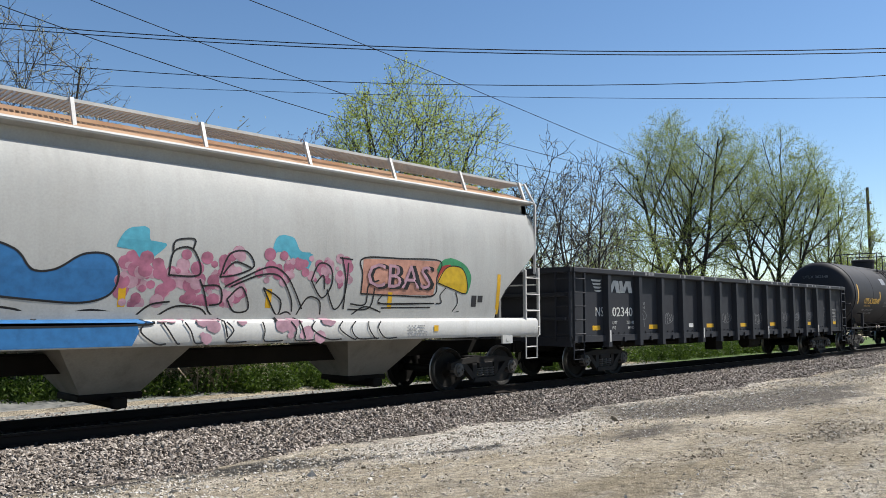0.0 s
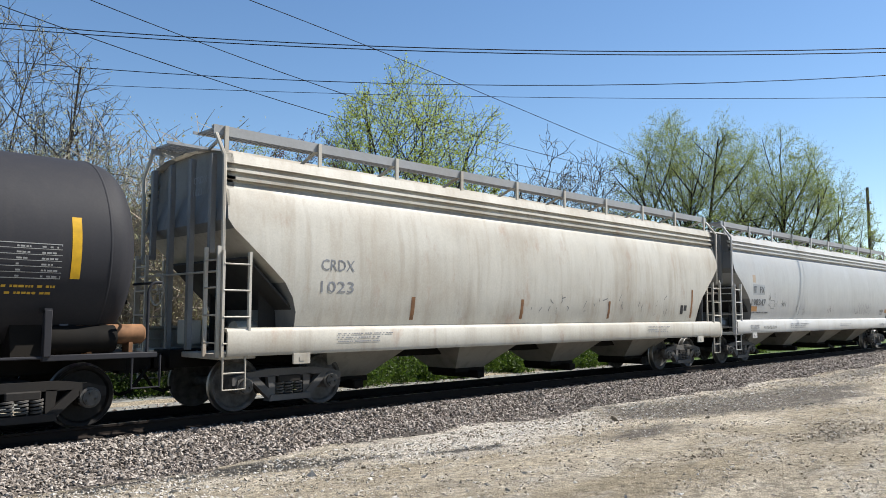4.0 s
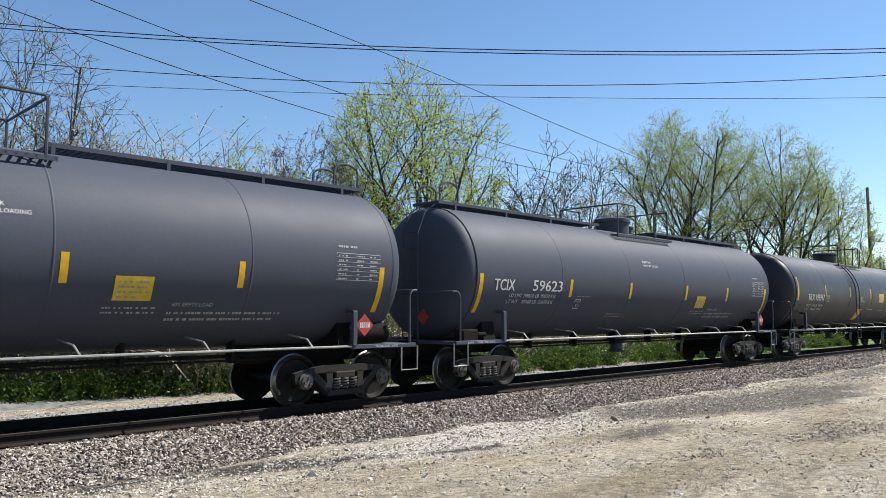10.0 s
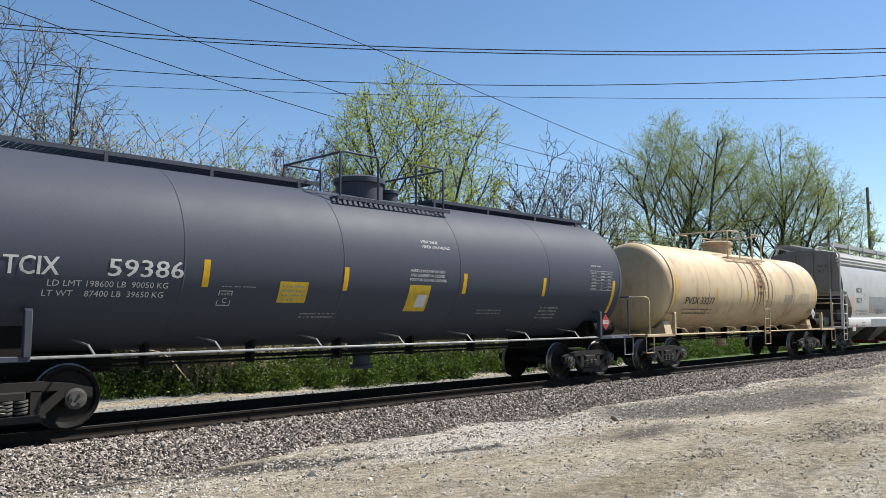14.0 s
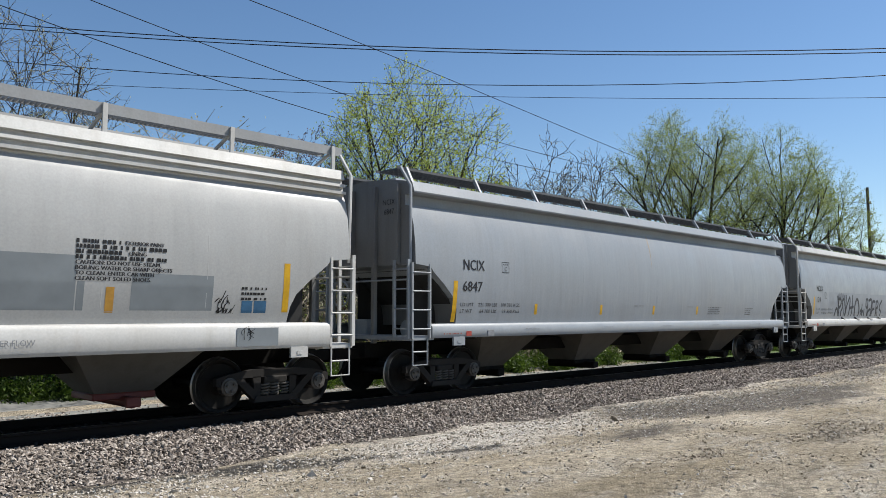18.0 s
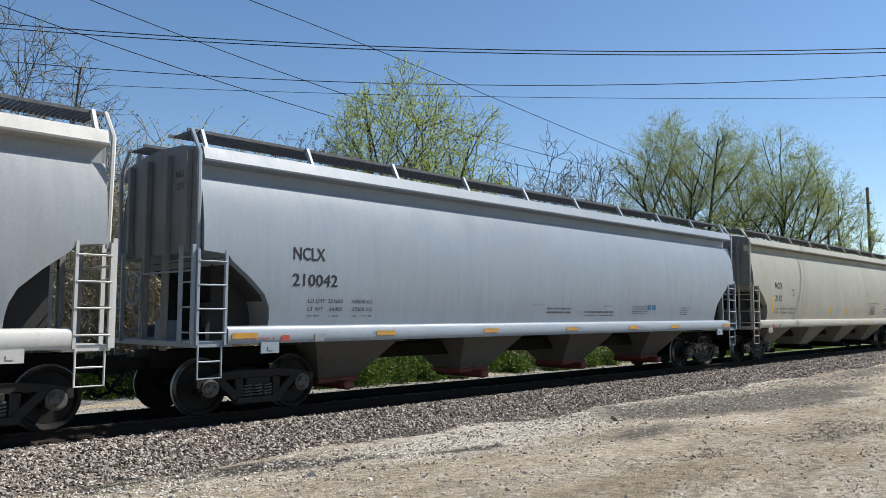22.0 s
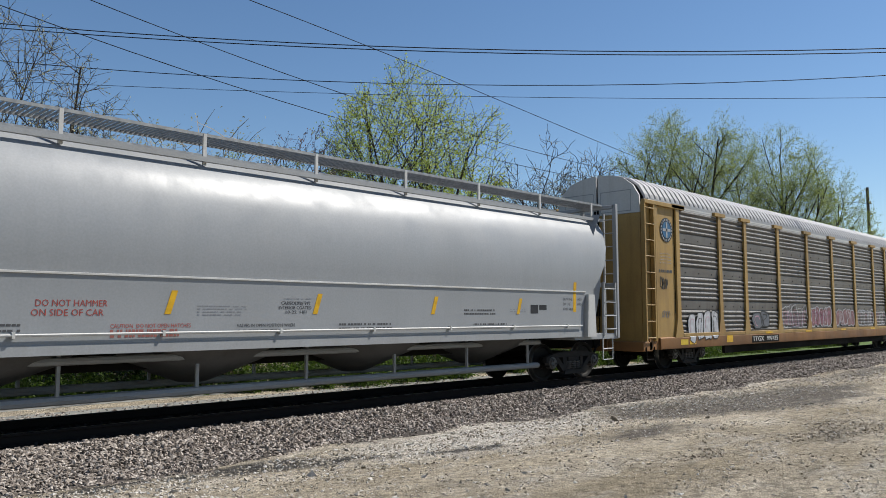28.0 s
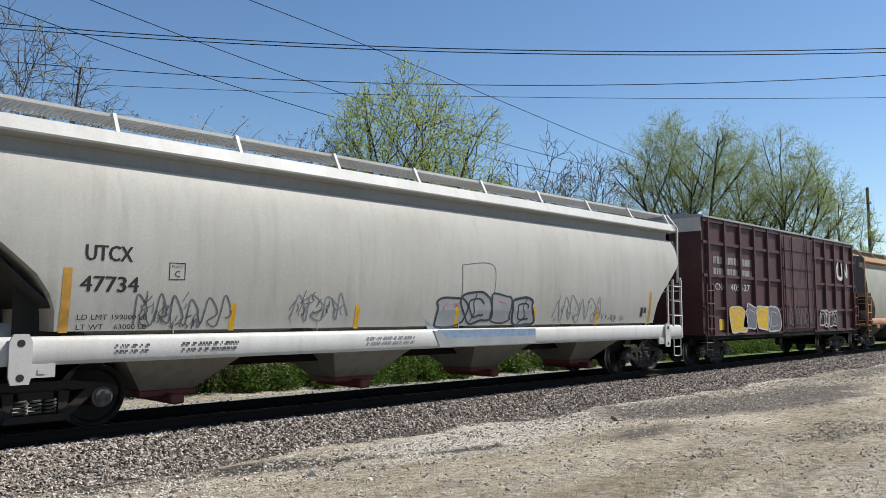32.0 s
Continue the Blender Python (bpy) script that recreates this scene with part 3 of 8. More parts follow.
            lx = sorted((X(-0.08), X(0.40)))
            ladder(car, lx[0], lx[1], s * 1.58, sb, 2.68, 4, trim)
            cross_ladder(car, X(-0.14), s * 1.54, s * 1.12, sb, 2.75, 4, trim)
            stirrup(car, lx[0] + 0.03, lx[1] - 0.05, s * 1.57, sb - 0.52, sb, trim)
            if post:
                b = Builder()
                b.tube([(X(-0.05), s * 1.50, 2.6), (X(-0.07), s * 1.52, prof[-3][1] - 0.1), (X(-0.06), s * 1.20, roof_z + 0.15)], 0.035, 6)
                part("corner_post", b, trim, car)
        b = Builder()
        b.tube([(X(-0.1), -1.5, 2.35), (X(-0.1), 1.5, 2.35)], 0.018, 6)
        part("grab_rail", b, trim, car)
        # brake gear on the platform
        b = Builder()
        b.disc((X(0.7), -0.55, 1.35), (X(1.45), -0.55, 1.35), 0.19, 14)
        part("air_tank", b, trim, car)
        b = Builder()
        b.box(min(X(0.3), X(0.55)), max(X(0.3), X(0.55)), 0.3, 0.75, 1.12, 1.55, 0.02)
        part("brake_valve", b, trim, car)
        truck(car, q * (half - bogie), iron)
    brake_wheel(car, -e - 0.16, 0.62, 2.1, trim)
    couplers(car, half)
    return car, surf, e


# ---- tank cars ----
def tank_car(kind, s0, s1, label, body, radius, zc, trim, walkway=True, ladder_mid=None, iron=IRON, dome="wide", head=0.47, gap=0.62, rail=STEEL, bogie=1.9):
    car, length = new_car(kind, s0, s1, label, "tank car")
    half = length / 2
    e = half - gap                        # the outermost point of the heads
    n = 56
    # dished heads set a little inside the jacket's rim
    rim = radius - 0.018
    dish = [(max(0.001, rim * math.sin(math.pi / 2 * i / 12) ** 0.72), head * (1 - math.cos(math.pi / 2 * i / 12) ** 0.72)) for i in range(13)]
    a0, a1 = -e + head, e - head
    prof = [(r, -e + d) for r, d in dish] + [(radius, a0 + 0.001)]
    k = 12
    for i in range(1, k):
        prof.append((radius, a0 + (a1 - a0) * i / k))
    prof += [(radius, a1 - 0.001)] + [(r, e - d) for r, d in reversed(dish)]
    b = Builder().lathe(prof, (0, 0, zc), n, "x")
    part("shell", b, body, car, "", 25)
    for x in [a0, a1] + [a0 + (a1 - a0) * i / 5 for i in range(1, 5)]:
        b = Builder()
        b.lathe([(radius, x - 0.02), (radius + 0.007, x - 0.008), (radius + 0.007, x + 0.008), (radius, x + 0.02)], (0, 0, zc), n, "x")
        part("weld_seam", b, body, car)

    def surf(z):
        return math.sqrt(max(0.01, radius * radius - (z - zc) ** 2))
    top = zc + radius
    # platform over each truck, stub sill, saddles
    for q in (-1, 1):
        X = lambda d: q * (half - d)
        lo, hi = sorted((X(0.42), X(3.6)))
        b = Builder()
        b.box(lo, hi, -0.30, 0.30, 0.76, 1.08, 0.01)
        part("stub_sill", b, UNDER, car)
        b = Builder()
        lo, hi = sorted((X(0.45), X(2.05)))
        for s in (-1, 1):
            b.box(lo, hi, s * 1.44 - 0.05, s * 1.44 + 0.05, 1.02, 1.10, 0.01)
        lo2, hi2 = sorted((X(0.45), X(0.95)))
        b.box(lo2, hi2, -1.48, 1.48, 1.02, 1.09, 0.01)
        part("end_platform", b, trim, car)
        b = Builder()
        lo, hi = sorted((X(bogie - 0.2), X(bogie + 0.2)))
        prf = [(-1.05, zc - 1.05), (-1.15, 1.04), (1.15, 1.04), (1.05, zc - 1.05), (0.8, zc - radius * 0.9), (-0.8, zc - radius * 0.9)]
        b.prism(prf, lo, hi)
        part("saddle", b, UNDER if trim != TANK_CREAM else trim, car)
        for s in (-1, 1):
            b = Builder()
            x = X(2.0)
            b.box(x - 0.05, x + 0.05, s * 1.47 - 0.05, s * 1.47 + 0.05, 1.08, 1.72, 0.01)
            b.prism([(x - 0.05, 1.68), (x + 0.05, 1.68), (x + 0.05, 1.74), (x - 0.05, 1.74)], s * 1.50, s * 1.28, "y")
            part("jack_post", b, trim, car)
            b = Builder()
            x0, x1 = X(0.40), X(0.60)
            b.tube([(x1, s * 1.46, 1.10), (x1, s * 1.46, 1.98)] + [(x1 + q * 0.12 * (1 - math.cos(a)), s * 1.46, 1.98 + 0.16 * math.sin(a)) for a in (0.4, 0.8, 1.2, 1.57)] + [(x0, s * 1.44, 2.14), (x0 + q * 0.02, s * 1.36, 2.14), (x0 + q * 0.02, s * 0.4, 2.14)], 0.022, 7)
            part("handrail", b, trim, car)
            b = Builder()
            x1 = X(0.82)
            b.tube([(x1, s * 1.47, 1.05), (x1, s * 1.47, 0.58), (x0, s * 1.47, 0.58), (x0, s * 1.47, 1.05)], 0.018, 6)
            part("step", b, rail, car)
        truck(car, q * (half - bogie), iron)
    # bottom side rail with its stubs
    for s in (-1, 1):
        b = Builder()
        b.tube([(-half + 2.0, s * 1.46, 1.07), (half - 2.0, s * 1.46, 1.07)], 0.022, 7)
        kk = 7
        for i in range(kk):
            x = -half + 2.9 + (length - 5.8) * i / (kk - 1)
            b.tube([(x, s * 1.46, 1.07), (x - 0.06, s * 1.36, 1.22), (x - 0.10, s * (surf(1.3) - 0.02), 1.3)], 0.018, 6)
        part("side_rail", b, rail, car)
    # under-tank outlet and brake pipes
    b = Builder()
    b.lathe([(0.30, zc - radius + 0.08), (0.30, 0.92), (0.18, 0.80), (0.18, 0.62), (0.24, 0.60), (0.24, 0.54), (0.001, 0.54)], (0.1, 0, 0), 16, "z")
    part("outlet_valve", b, body, car)
    b = Builder()
    b.tube([(-half + 2.6, -0.5, 0.93), (half - 2.6, -0.5, 0.93)], 0.035, 6)
    b.tube([(-half + 2.6, -0.62, 0.86), (half - 2.6, -0.62, 0.86)], 0.02, 6)
    for i in range(6):
        x = -half + 4 + (length - 8) * i / 5
        b.box(x - 0.03, x + 0.03, -0.66, -0.44, 0.82, zc - radius + 0.14)
    part("brake_pipe", b, UNDER, car)
    # dome, safety rails
    b = Builder()
    b.lathe([(0.50, top - 0.10), (0.50, top + 0.26), (0.55, top + 0.28), (0.55, top + 0.38), (0.47, top + 0.42), (0.001, top + 0.43)], (0, 0, 0), 28, "z")
    part("dome", b, body, car)
    b = Builder()
    b.lathe([(0.20, top - 0.05), (0.20, top + 0.16), (0.24, top + 0.18), (0.24, top + 0.24), (0.001, top + 0.25)], (0.85, 0.05, 0), 16, "z")
    part("vent_cap", b, body, car)
    x0, x1 = (-1.25, 1.55) if dome == "wide" else (-1.0, 1.15)
    z0 = zc + math.sqrt(radius ** 2 - 0.9 ** 2)
    for xa, w in ((x0, 0.95), (x1, -0.8)):
        b = Builder()
        for s in (-1, 1):
            y = s * 0.98
            b.tube([(xa, y, z0), (xa, y, top + 0.62), (xa + w * 0.06, y, top + 0.68), (xa + w * 0.94, y, top + 0.68), (xa + w, y, top + 0.62), (xa + w, y, z0)], 0.024, 6)
        b.tube([(xa, -0.98, top + 0.66), (xa, 0.98, top + 0.66)], 0.024, 6)
        part("safety_rail", b, trim, car)
    b = Builder()
    for s in (-1, 1):
        ya, yb = sorted((s * 0.60, s * 1.05))
        zb = zc + math.sqrt(radius ** 2 - 0.9 ** 2) + 0.02
        b.box(x0 - 0.1, x1 + 0.15, ya, ya + 0.03, zb, zb + 0.07)
        b.box(x0 - 0.1, x1 + 0.15, yb - 0.03, yb, zb, zb + 0.07)
        for i in range(24):
            x = x0 - 0.1 + (x1 - x0 + 0.22) * i / 23
            b.box(x - 0.012, x + 0.012, ya, yb, zb + 0.02, zb + 0.06)
    part("dome_platform", b, trim, car)
    if walkway:
        b = Builder()
        y0, y1, z = -0.42, 0.42, top + 0.10
        for y in (y0, y1):
            b.box(-e + 0.35, x0 - 0.1, y - 0.015, y + 0.015, z - 0.05, z + 0.02)
            b.box(x1 + 0.2, e - 0.35, y - 0.015, y + 0.015, z - 0.05, z + 0.02)
        k = int((2 * e - 0.7) / 0.10)
        for i in range(k + 1):
            x = -e + 0.35 + (2 * e - 0.7) * i / k
            if x < x0 - 0.1 or x > x1 + 0.2:
                b.box(x - 0.014, x + 0.014, y0, y1, z - 0.03, z + 0.015)
        for i in range(9):
            x = -e + 0.9 + (2 * e - 1.8) * i / 8
            for y in (y0, y1):
                b.box(x - 0.03, x + 0.03, y - 0.02, y + 0.02, top - 0.10, z)
        part("walkway", b, trim, car)
        for q in (-1, 1):
            for s in (-1, 1):
                b = Builder()
                x = q * (e - 0.45)
                pts = [(x - q * 0.0, s * 0.36, z)] + [(x + q * 0.0 - q * 0.30 * (1 - math.cos(math.pi * i / 8)), s * 0.36, z + 0.32 + 0.16 * math.sin(math.pi * i / 8)) for i in range(9)] + [(x - q * 0.6, s * 0.36, z)]
                b.tube(pts, 0.024, 6)
                part("walkway_hoop", b, trim, car)
            b = Builder()
            xq = q * (e + 0.12)
            for y in (-0.25, 0.25):
                b.tube([(q * (e - 0.5), y, top + 0.1), (q * (e - 0.1), y, top - 0.15), (xq, y, zc + 0.9), (xq, y, 1.1)], 0.02, 5)
            for i in range(7):
                z2 = 1.35 + i * 0.36
                b.tube([(xq, -0.25, z2), (xq, 0.25, z2)], 0.014, 5)
            part("end_ladder", b, trim, car)
    if ladder_mid is not None:
        for s in (-1, 1):
            b = Builder()
            rows = []
            for xx in (ladder_mid, ladder_mid + 0.45):
                pts = []
                for i in range(9):
                    a = radians(38 + (90 - 38) * (8 - i) / 8)
                    a = radians(50 - 50 * i / 8)
                    pts.append((xx, s * (radius + 0.10) * math.cos(a), zc + (radius + 0.10) * math.sin(a)))
                pts += [(xx, s * (radius + 0.10), 1.0), (xx, s * (radius + 0.10), 0.62)]
                b.tube(pts, 0.022, 6)
                rows.append(pts)
            for i in range(0, 11):
                b.tube([rows[0][i], rows[1][i]], 0.015, 5)
            for z in (2.2, 1.85, 1.5, 1.2):
                b.tube([(ladder_mid, s * (radius + 0.1), z), (ladder_mid + 0.45, s * (radius + 0.1), z)], 0.015, 5)
            part("side_ladder", b, trim, car)
    # air tank and brake wheel at the end that leads
    b = Builder()
    b.disc((half - 1.9, -1.05, 1.30), (half - 0.95, -1.05, 1.30), 0.2, 16)
    part("air_tank", b, UNDER, car)
    brake_wheel(car, half - 0.80, -0.55, 1.85, UNDER)
    couplers(car, half)
    return car, surf, e, half



# ---- gondola ----
GON_RIBS = [-8.45] + [-6.9 + 1.225 * i for i in range(12)] + [8.07]


def gondola(s0, s1):
    car, length = new_car("gondola", s0, s1, "black steel gondola with ribbed sides and worn lettering", "freight car")
    half = length / 2
    e = half - 0.22
    ends = {-1: e, 1: e - 0.19}
    for s in (-1, 1):
        ya, yb = sorted((s * 1.42, s * 1.445))
        part("side_sheet", Builder().box(-e, ends[1], ya, yb, 1.0, 2.74), GON_BLACK, car)
    for q in (-1, 1):
        xa, xb = sorted((q * ends[q], q * (ends[q] - 0.03)))
        part("end_sheet", Builder().box(xa, xb, -1.415, 1.415, 1.0, 2.74), GON_BLACK, car)
    part("floor", Builder().box(-e + 0.04, ends[1] - 0.04, -1.41, 1.41, 1.08, 1.14), GON_BLACK, car)
    for s in (-1, 1):
        b = Builder()
        b.prism([(s * 1.40, 2.70), (s * 1.60, 2.70), (s * 1.62, 2.72), (s * 1.62, 2.82), (s * 1.60, 2.84), (s * 1.40, 2.84)], -e - 0.02, ends[1] + 0.02)
        part("top_chord", b, GON_BLACK, car)
        b = Builder()
        b.prism([(s * 1.44, 0.96), (s * 1.52, 0.96), (s * 1.52, 1.12), (s * 1.44, 1.12)], -e, ends[1])
        part("side_sill", b, GON_BLACK, car)
        for x in GON_RIBS:
            b = Builder()
            low = 0.82
            b.prism([(x - 0.11, s * 1.445), (x - 0.075, s * 1.60), (x + 0.075, s * 1.60), (x + 0.11, s * 1.445)], low, 2.71, "z")
            part("rib", b, GON_BLACK, car)
        for x in [(a + c) / 2 for a, c in zip(GON_RIBS, GON_RIBS[1:])]:
            b = Builder()
            b.prism([(x - 0.05, 0.94), (x + 0.05, 0.94), (x + 0.04, 1.06), (x - 0.04, 1.06)], s * 1.52, s * 1.57, "y")
            part("tie_down", b, GON_BLACK, car)
    for q in (-1, 1):
        b = Builder()
        xa, xb = sorted((q * (ends[q] - 0.02), q * (ends[q] + 0.12)))
        b.box(xa, xb, -1.58, 1.58, 2.70, 2.84, 0.01)
        for z in (1.5, 2.1):
            b.box(xa, xb - 0.02, -1.4, 1.4, z, z + 0.09, 0.01)
        part("end_chord", b, GON_BLACK, car)
        b = Builder()
        xa, xb = sorted((q * (ends[q] - 0.05), q * (ends[q] + 0.06)))
        b.box(xa, xb, -1.52, 1.52, 0.86, 1.08, 0.01)
        part("end_sill", b, GON_BLACK, car)
        for s in (-1, 1):
            lx = sorted((q * (ends[q] - 0.02), q * (ends[q] - 0.46)))
            ladder(car, lx[0], lx[1], s * 1.58, 1.0, 2.72, 5, GON_BLACK)
            cross_ladder(car, q * (ends[q] + 0.10), s * 1.52, s * 1.1, 1.0, 2.72, 5, GON_BLACK)
            stirrup(car, lx[0], lx[1], s * 1.56, 0.55, 1.0, GON_BLACK)
        truck(car, -half + 2.3 if q < 0 else half - 2.1)
    b = Builder()
    b.box(-half + 0.4, half - 0.4, -0.3, 0.3, 0.7, 1.05)
    for i in range(9):
        x = -e + 2.4 + (2 * e - 4.8) * i / 8
        b.box(x - 0.06, x + 0.06, -1.44, 1.44, 0.84, 1.06)
    part("underframe", b, UNDER, car)
    b = Builder()
    b.disc((1.2, -0.9, 0.68), (2.1, -0.9, 0.68), 0.2, 14)
    part("air_tank", b, UNDER, car)
    part("brake_valve", Builder().box(-1.4, -0.9, -1.1, -0.7, 0.5, 0.9, 0.02), UNDER, car)
    couplers(car, half)
    return car, half, e


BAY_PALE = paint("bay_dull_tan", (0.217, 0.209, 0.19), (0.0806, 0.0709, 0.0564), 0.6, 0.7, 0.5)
# both greys are dulled paint with the shade under the overhang coloured in
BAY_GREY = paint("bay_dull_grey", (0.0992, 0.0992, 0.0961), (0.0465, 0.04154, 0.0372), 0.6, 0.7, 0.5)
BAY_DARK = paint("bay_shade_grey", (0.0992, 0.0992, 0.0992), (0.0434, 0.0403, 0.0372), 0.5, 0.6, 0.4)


# ---- pressure hopper with a round barrel ----
def barrel_hopper(s0, s1):
    car, length = new_car("covered_hopper", s0, s1, "glossy white round-sided covered hopper with grey end frame", "freight car")
    half = length / 2
    e = half - 0.72
    prof = [(1.56, 1.22), (1.565, 1.7), (1.57, 2.2), (1.59, 2.45), (1.60, 2.75), (1.575, 3.1), (1.50, 3.45), (1.38, 3.75), (1.22, 3.98), (1.02, 4.16), (0.78, 4.29), (0.45, 4.38), (0.0, 4.42)]
    surf = curve_of(prof[:10])
    shape = [(0.18, 4.08), (0.26, 3.85), (0.42, 3.4), (0.62, 2.95), (0.85, 2.6), (1.10, 2.32), (1.40, 2.15), (1.55, 1.9), (1.57, 1.22)]
    xs = [(-e + d, z) for d, z in shape] + [(-e + 2.2 + (2 * e - 4.4) * i / 10, 1.22) for i in range(11)] + [(e - d, z) for d, z in reversed(shape)]
    v, f, n = [], [], len(prof)
    for x, low in xs:
        pts = side_points(prof, low)
        v += [(x, -y, z) for y, z in pts] + [(x, y, z) for y, z in reversed(pts[:-1])]
    w = 2 * n - 1
    for i in range(len(xs) - 1):
        for j in range(w):
            f.append((i * w + j, i * w + (j + 1) % w, (i + 1) * w + (j + 1) % w, (i + 1) * w + j))
    f += [tuple(range(w)), tuple(range((len(xs) - 1) * w, len(xs) * w))]
    part("body", Builder().add(v, f), WHITE_NEW, car, "", 50)
    for s in (-1, 1):
        b = Builder()
        b.prism([(s * 1.57, 2.24), (s * 1.592, 2.235), (s * 1.592, 2.21), (s * 1.55, 2.20)], -e + 1.5, e - 1.5)
        part("side_seam", b, TRIM_WHITE, car)
        b = Builder()
        b.tube([(-e + 1.7, s * 1.61, 1.38), (e - 1.7, s * 1.61, 1.38)], 0.02, 6)
        for i in range(8):
            x = -e + 2.3 + (2 * e - 4.6) * i / 7
            b.box(x - 0.02, x + 0.02, s * 1.59 - 0.04, s * 1.59 + 0.04, 1.34, 1.42)
        part("side_pipe", b, TRIM_WHITE, car)
        b = Builder()
        b.prism([(s * 1.50, 1.24), (s * 1.575, 1.24), (s * 1.575, 1.10), (s * 1.50, 1.10)], -e + 1.6, e - 1.6)
        part("side_sill", b, TRIM_GREY, car)
        b = Builder()
        b.tube([(-e + 2.6, s * 0.9, 0.42), (e - 2.6, s * 0.9, 0.42)], 0.07, 8)
        b.tube([(-e + 2.6, s * 0.95, 0.98), (e - 2.6, s * 0.95, 0.98)], 0.06, 8)
        for i in range(7):
            x = -e + 3.0 + (2 * e - 6.0) * i / 6
            b.box(x - 0.025, x + 0.025, s * 0.9 - 0.025, s * 0.9 + 0.025, 0.40, 1.2)
        part("conveying_pipe", b, TRIM_GREY, car)
        # board on the roof
        b = Builder()
        y0, y1 = sorted((s * 0.42, s * 1.12))
        for y in (y0, y1):
            b.box(-e, e, y - 0.012, y + 0.012, 4.58, 4.63)
        k = int(2 * e / 0.08)
        for i in range(k + 1):
            x = -e + 2 * e * i / k
            b.box(x - 0.013, x + 0.013, y0, y1, 4.59, 4.62)
        rb = part("running_board", b, STEEL, car)
        b = Builder()
        b.box(-e + 0.1, e - 0.1, s * 1.20 - 0.04, s * 1.20 + 0.04, 4.14, 4.22)
        part("roof_rail", b, TRIM_GREY, car)
        for i in range(9):
            x = -e + 0.5 + (2 * e - 1.0) * i / 8
            b = Builder()
            b.box(x - 0.03, x + 0.03, s * 1.12 - 0.02, s * 1.12 + 0.02, 4.1, 4.62)
            part("bracket", b, TRIM_WHITE, rb)
    for i in range(4):
        span = (2 * e - 4.6) / 4
        c = -e + 2.3 + span * (i + 0.5)
        b = Builder()
        t = span / 2 - 0.1
        top = [(c + t * math.cos(a), 1.4 * math.sin(a), 1.25) for a in [2 * math.pi * k / 20 for k in range(20)]]
        mid = [(c + t * 0.85 * math.cos(a), 1.1 * math.sin(a), 0.92) for a in [2 * math.pi * k / 20 for k in range(20)]]
        low = [(c + 0.25 * math.cos(a), 0.25 * math.sin(a), 0.5) for a in [2 * math.pi * k / 20 for k in range(20)]]
        f = []
        for r in range(2):
            for k in range(20):
                f.append((r * 20 + k, r * 20 + (k + 1) % 20, r * 20 + 20 + (k + 1) % 20, r * 20 + 20 + k))
        f.append(tuple(range(40, 60)))
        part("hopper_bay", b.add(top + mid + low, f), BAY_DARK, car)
    for q in (-1, 1):
        X = lambda d: q * (e - d)
        b = Builder()
        for y in (-1.5, 1.5):
            xa, xb = sorted((X(0.0), X(-0.10)))
            b.box(xa, xb, y - 0.06, y + 0.06, 1.04, 4.62, 0.01)
        b.box(xa, xb, -1.5, 1.5, 4.50, 4.60, 0.01)
        b.box(xa, xb, -1.5, 1.5, 2.4, 2.5, 0.01)
        for y in (-0.45, 0.45):
            b.box(xa, xb, y - 0.05, y + 0.05, 1.04, 4.55, 0.01)
        part("end_frame", b, TRIM_GREY, car)
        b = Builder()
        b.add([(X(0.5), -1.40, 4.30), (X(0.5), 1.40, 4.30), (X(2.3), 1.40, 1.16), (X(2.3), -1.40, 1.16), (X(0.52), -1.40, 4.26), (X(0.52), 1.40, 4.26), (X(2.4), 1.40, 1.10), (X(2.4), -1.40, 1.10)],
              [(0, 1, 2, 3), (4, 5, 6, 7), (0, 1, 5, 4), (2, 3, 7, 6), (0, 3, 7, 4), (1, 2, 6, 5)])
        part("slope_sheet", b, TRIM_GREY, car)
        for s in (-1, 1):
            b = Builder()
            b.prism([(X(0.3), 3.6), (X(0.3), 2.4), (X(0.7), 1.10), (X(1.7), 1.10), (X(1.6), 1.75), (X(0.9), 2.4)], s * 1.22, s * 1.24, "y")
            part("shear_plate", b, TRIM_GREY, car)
            b = Builder()
            b.prism([(X(1.15), 1.10), (X(1.52), 1.10), (X(1.47), 2.16), (X(1.20), 2.16)], s * 1.66, s * 1.46, "y")
            part("bolster_end", b, TRIM_WHITE, car)
            lx = sorted((X(0.05), X(0.6)))
            ladder(car, lx[0], lx[1], s * 1.52, 1.1, 2.5, 4, TRIM_GREY)
            stirrup(car, lx[0] - 0.1, lx[1] - 0.2, s * 1.55, 0.5, 1.05, TRIM_WHITE)
            cross_ladder(car, X(-0.12), s * 1.5, s * 1.1, 1.1, 4.4, 9, TRIM_GREY)
        b = Builder()
        xa, xb = sorted((X(1.9), X(-0.1)))
        b.box(xa, xb, -1.52, 1.52, 1.02, 1.16, 0.01)
        part("end_platform", b, TRIM_GREY, car)
        truck(car, q * (half - 2.1))
    b = Builder()
    b.box(-half + 0.35, half - 0.35, -0.3, 0.3, 0.76, 1.05)
    part("centre_sill", b, UNDER, car)
    brake_wheel(car, -e - 0.2, 0.7, 3.2, TRIM_GREY)
    couplers(car, half)
    return car, surf, e


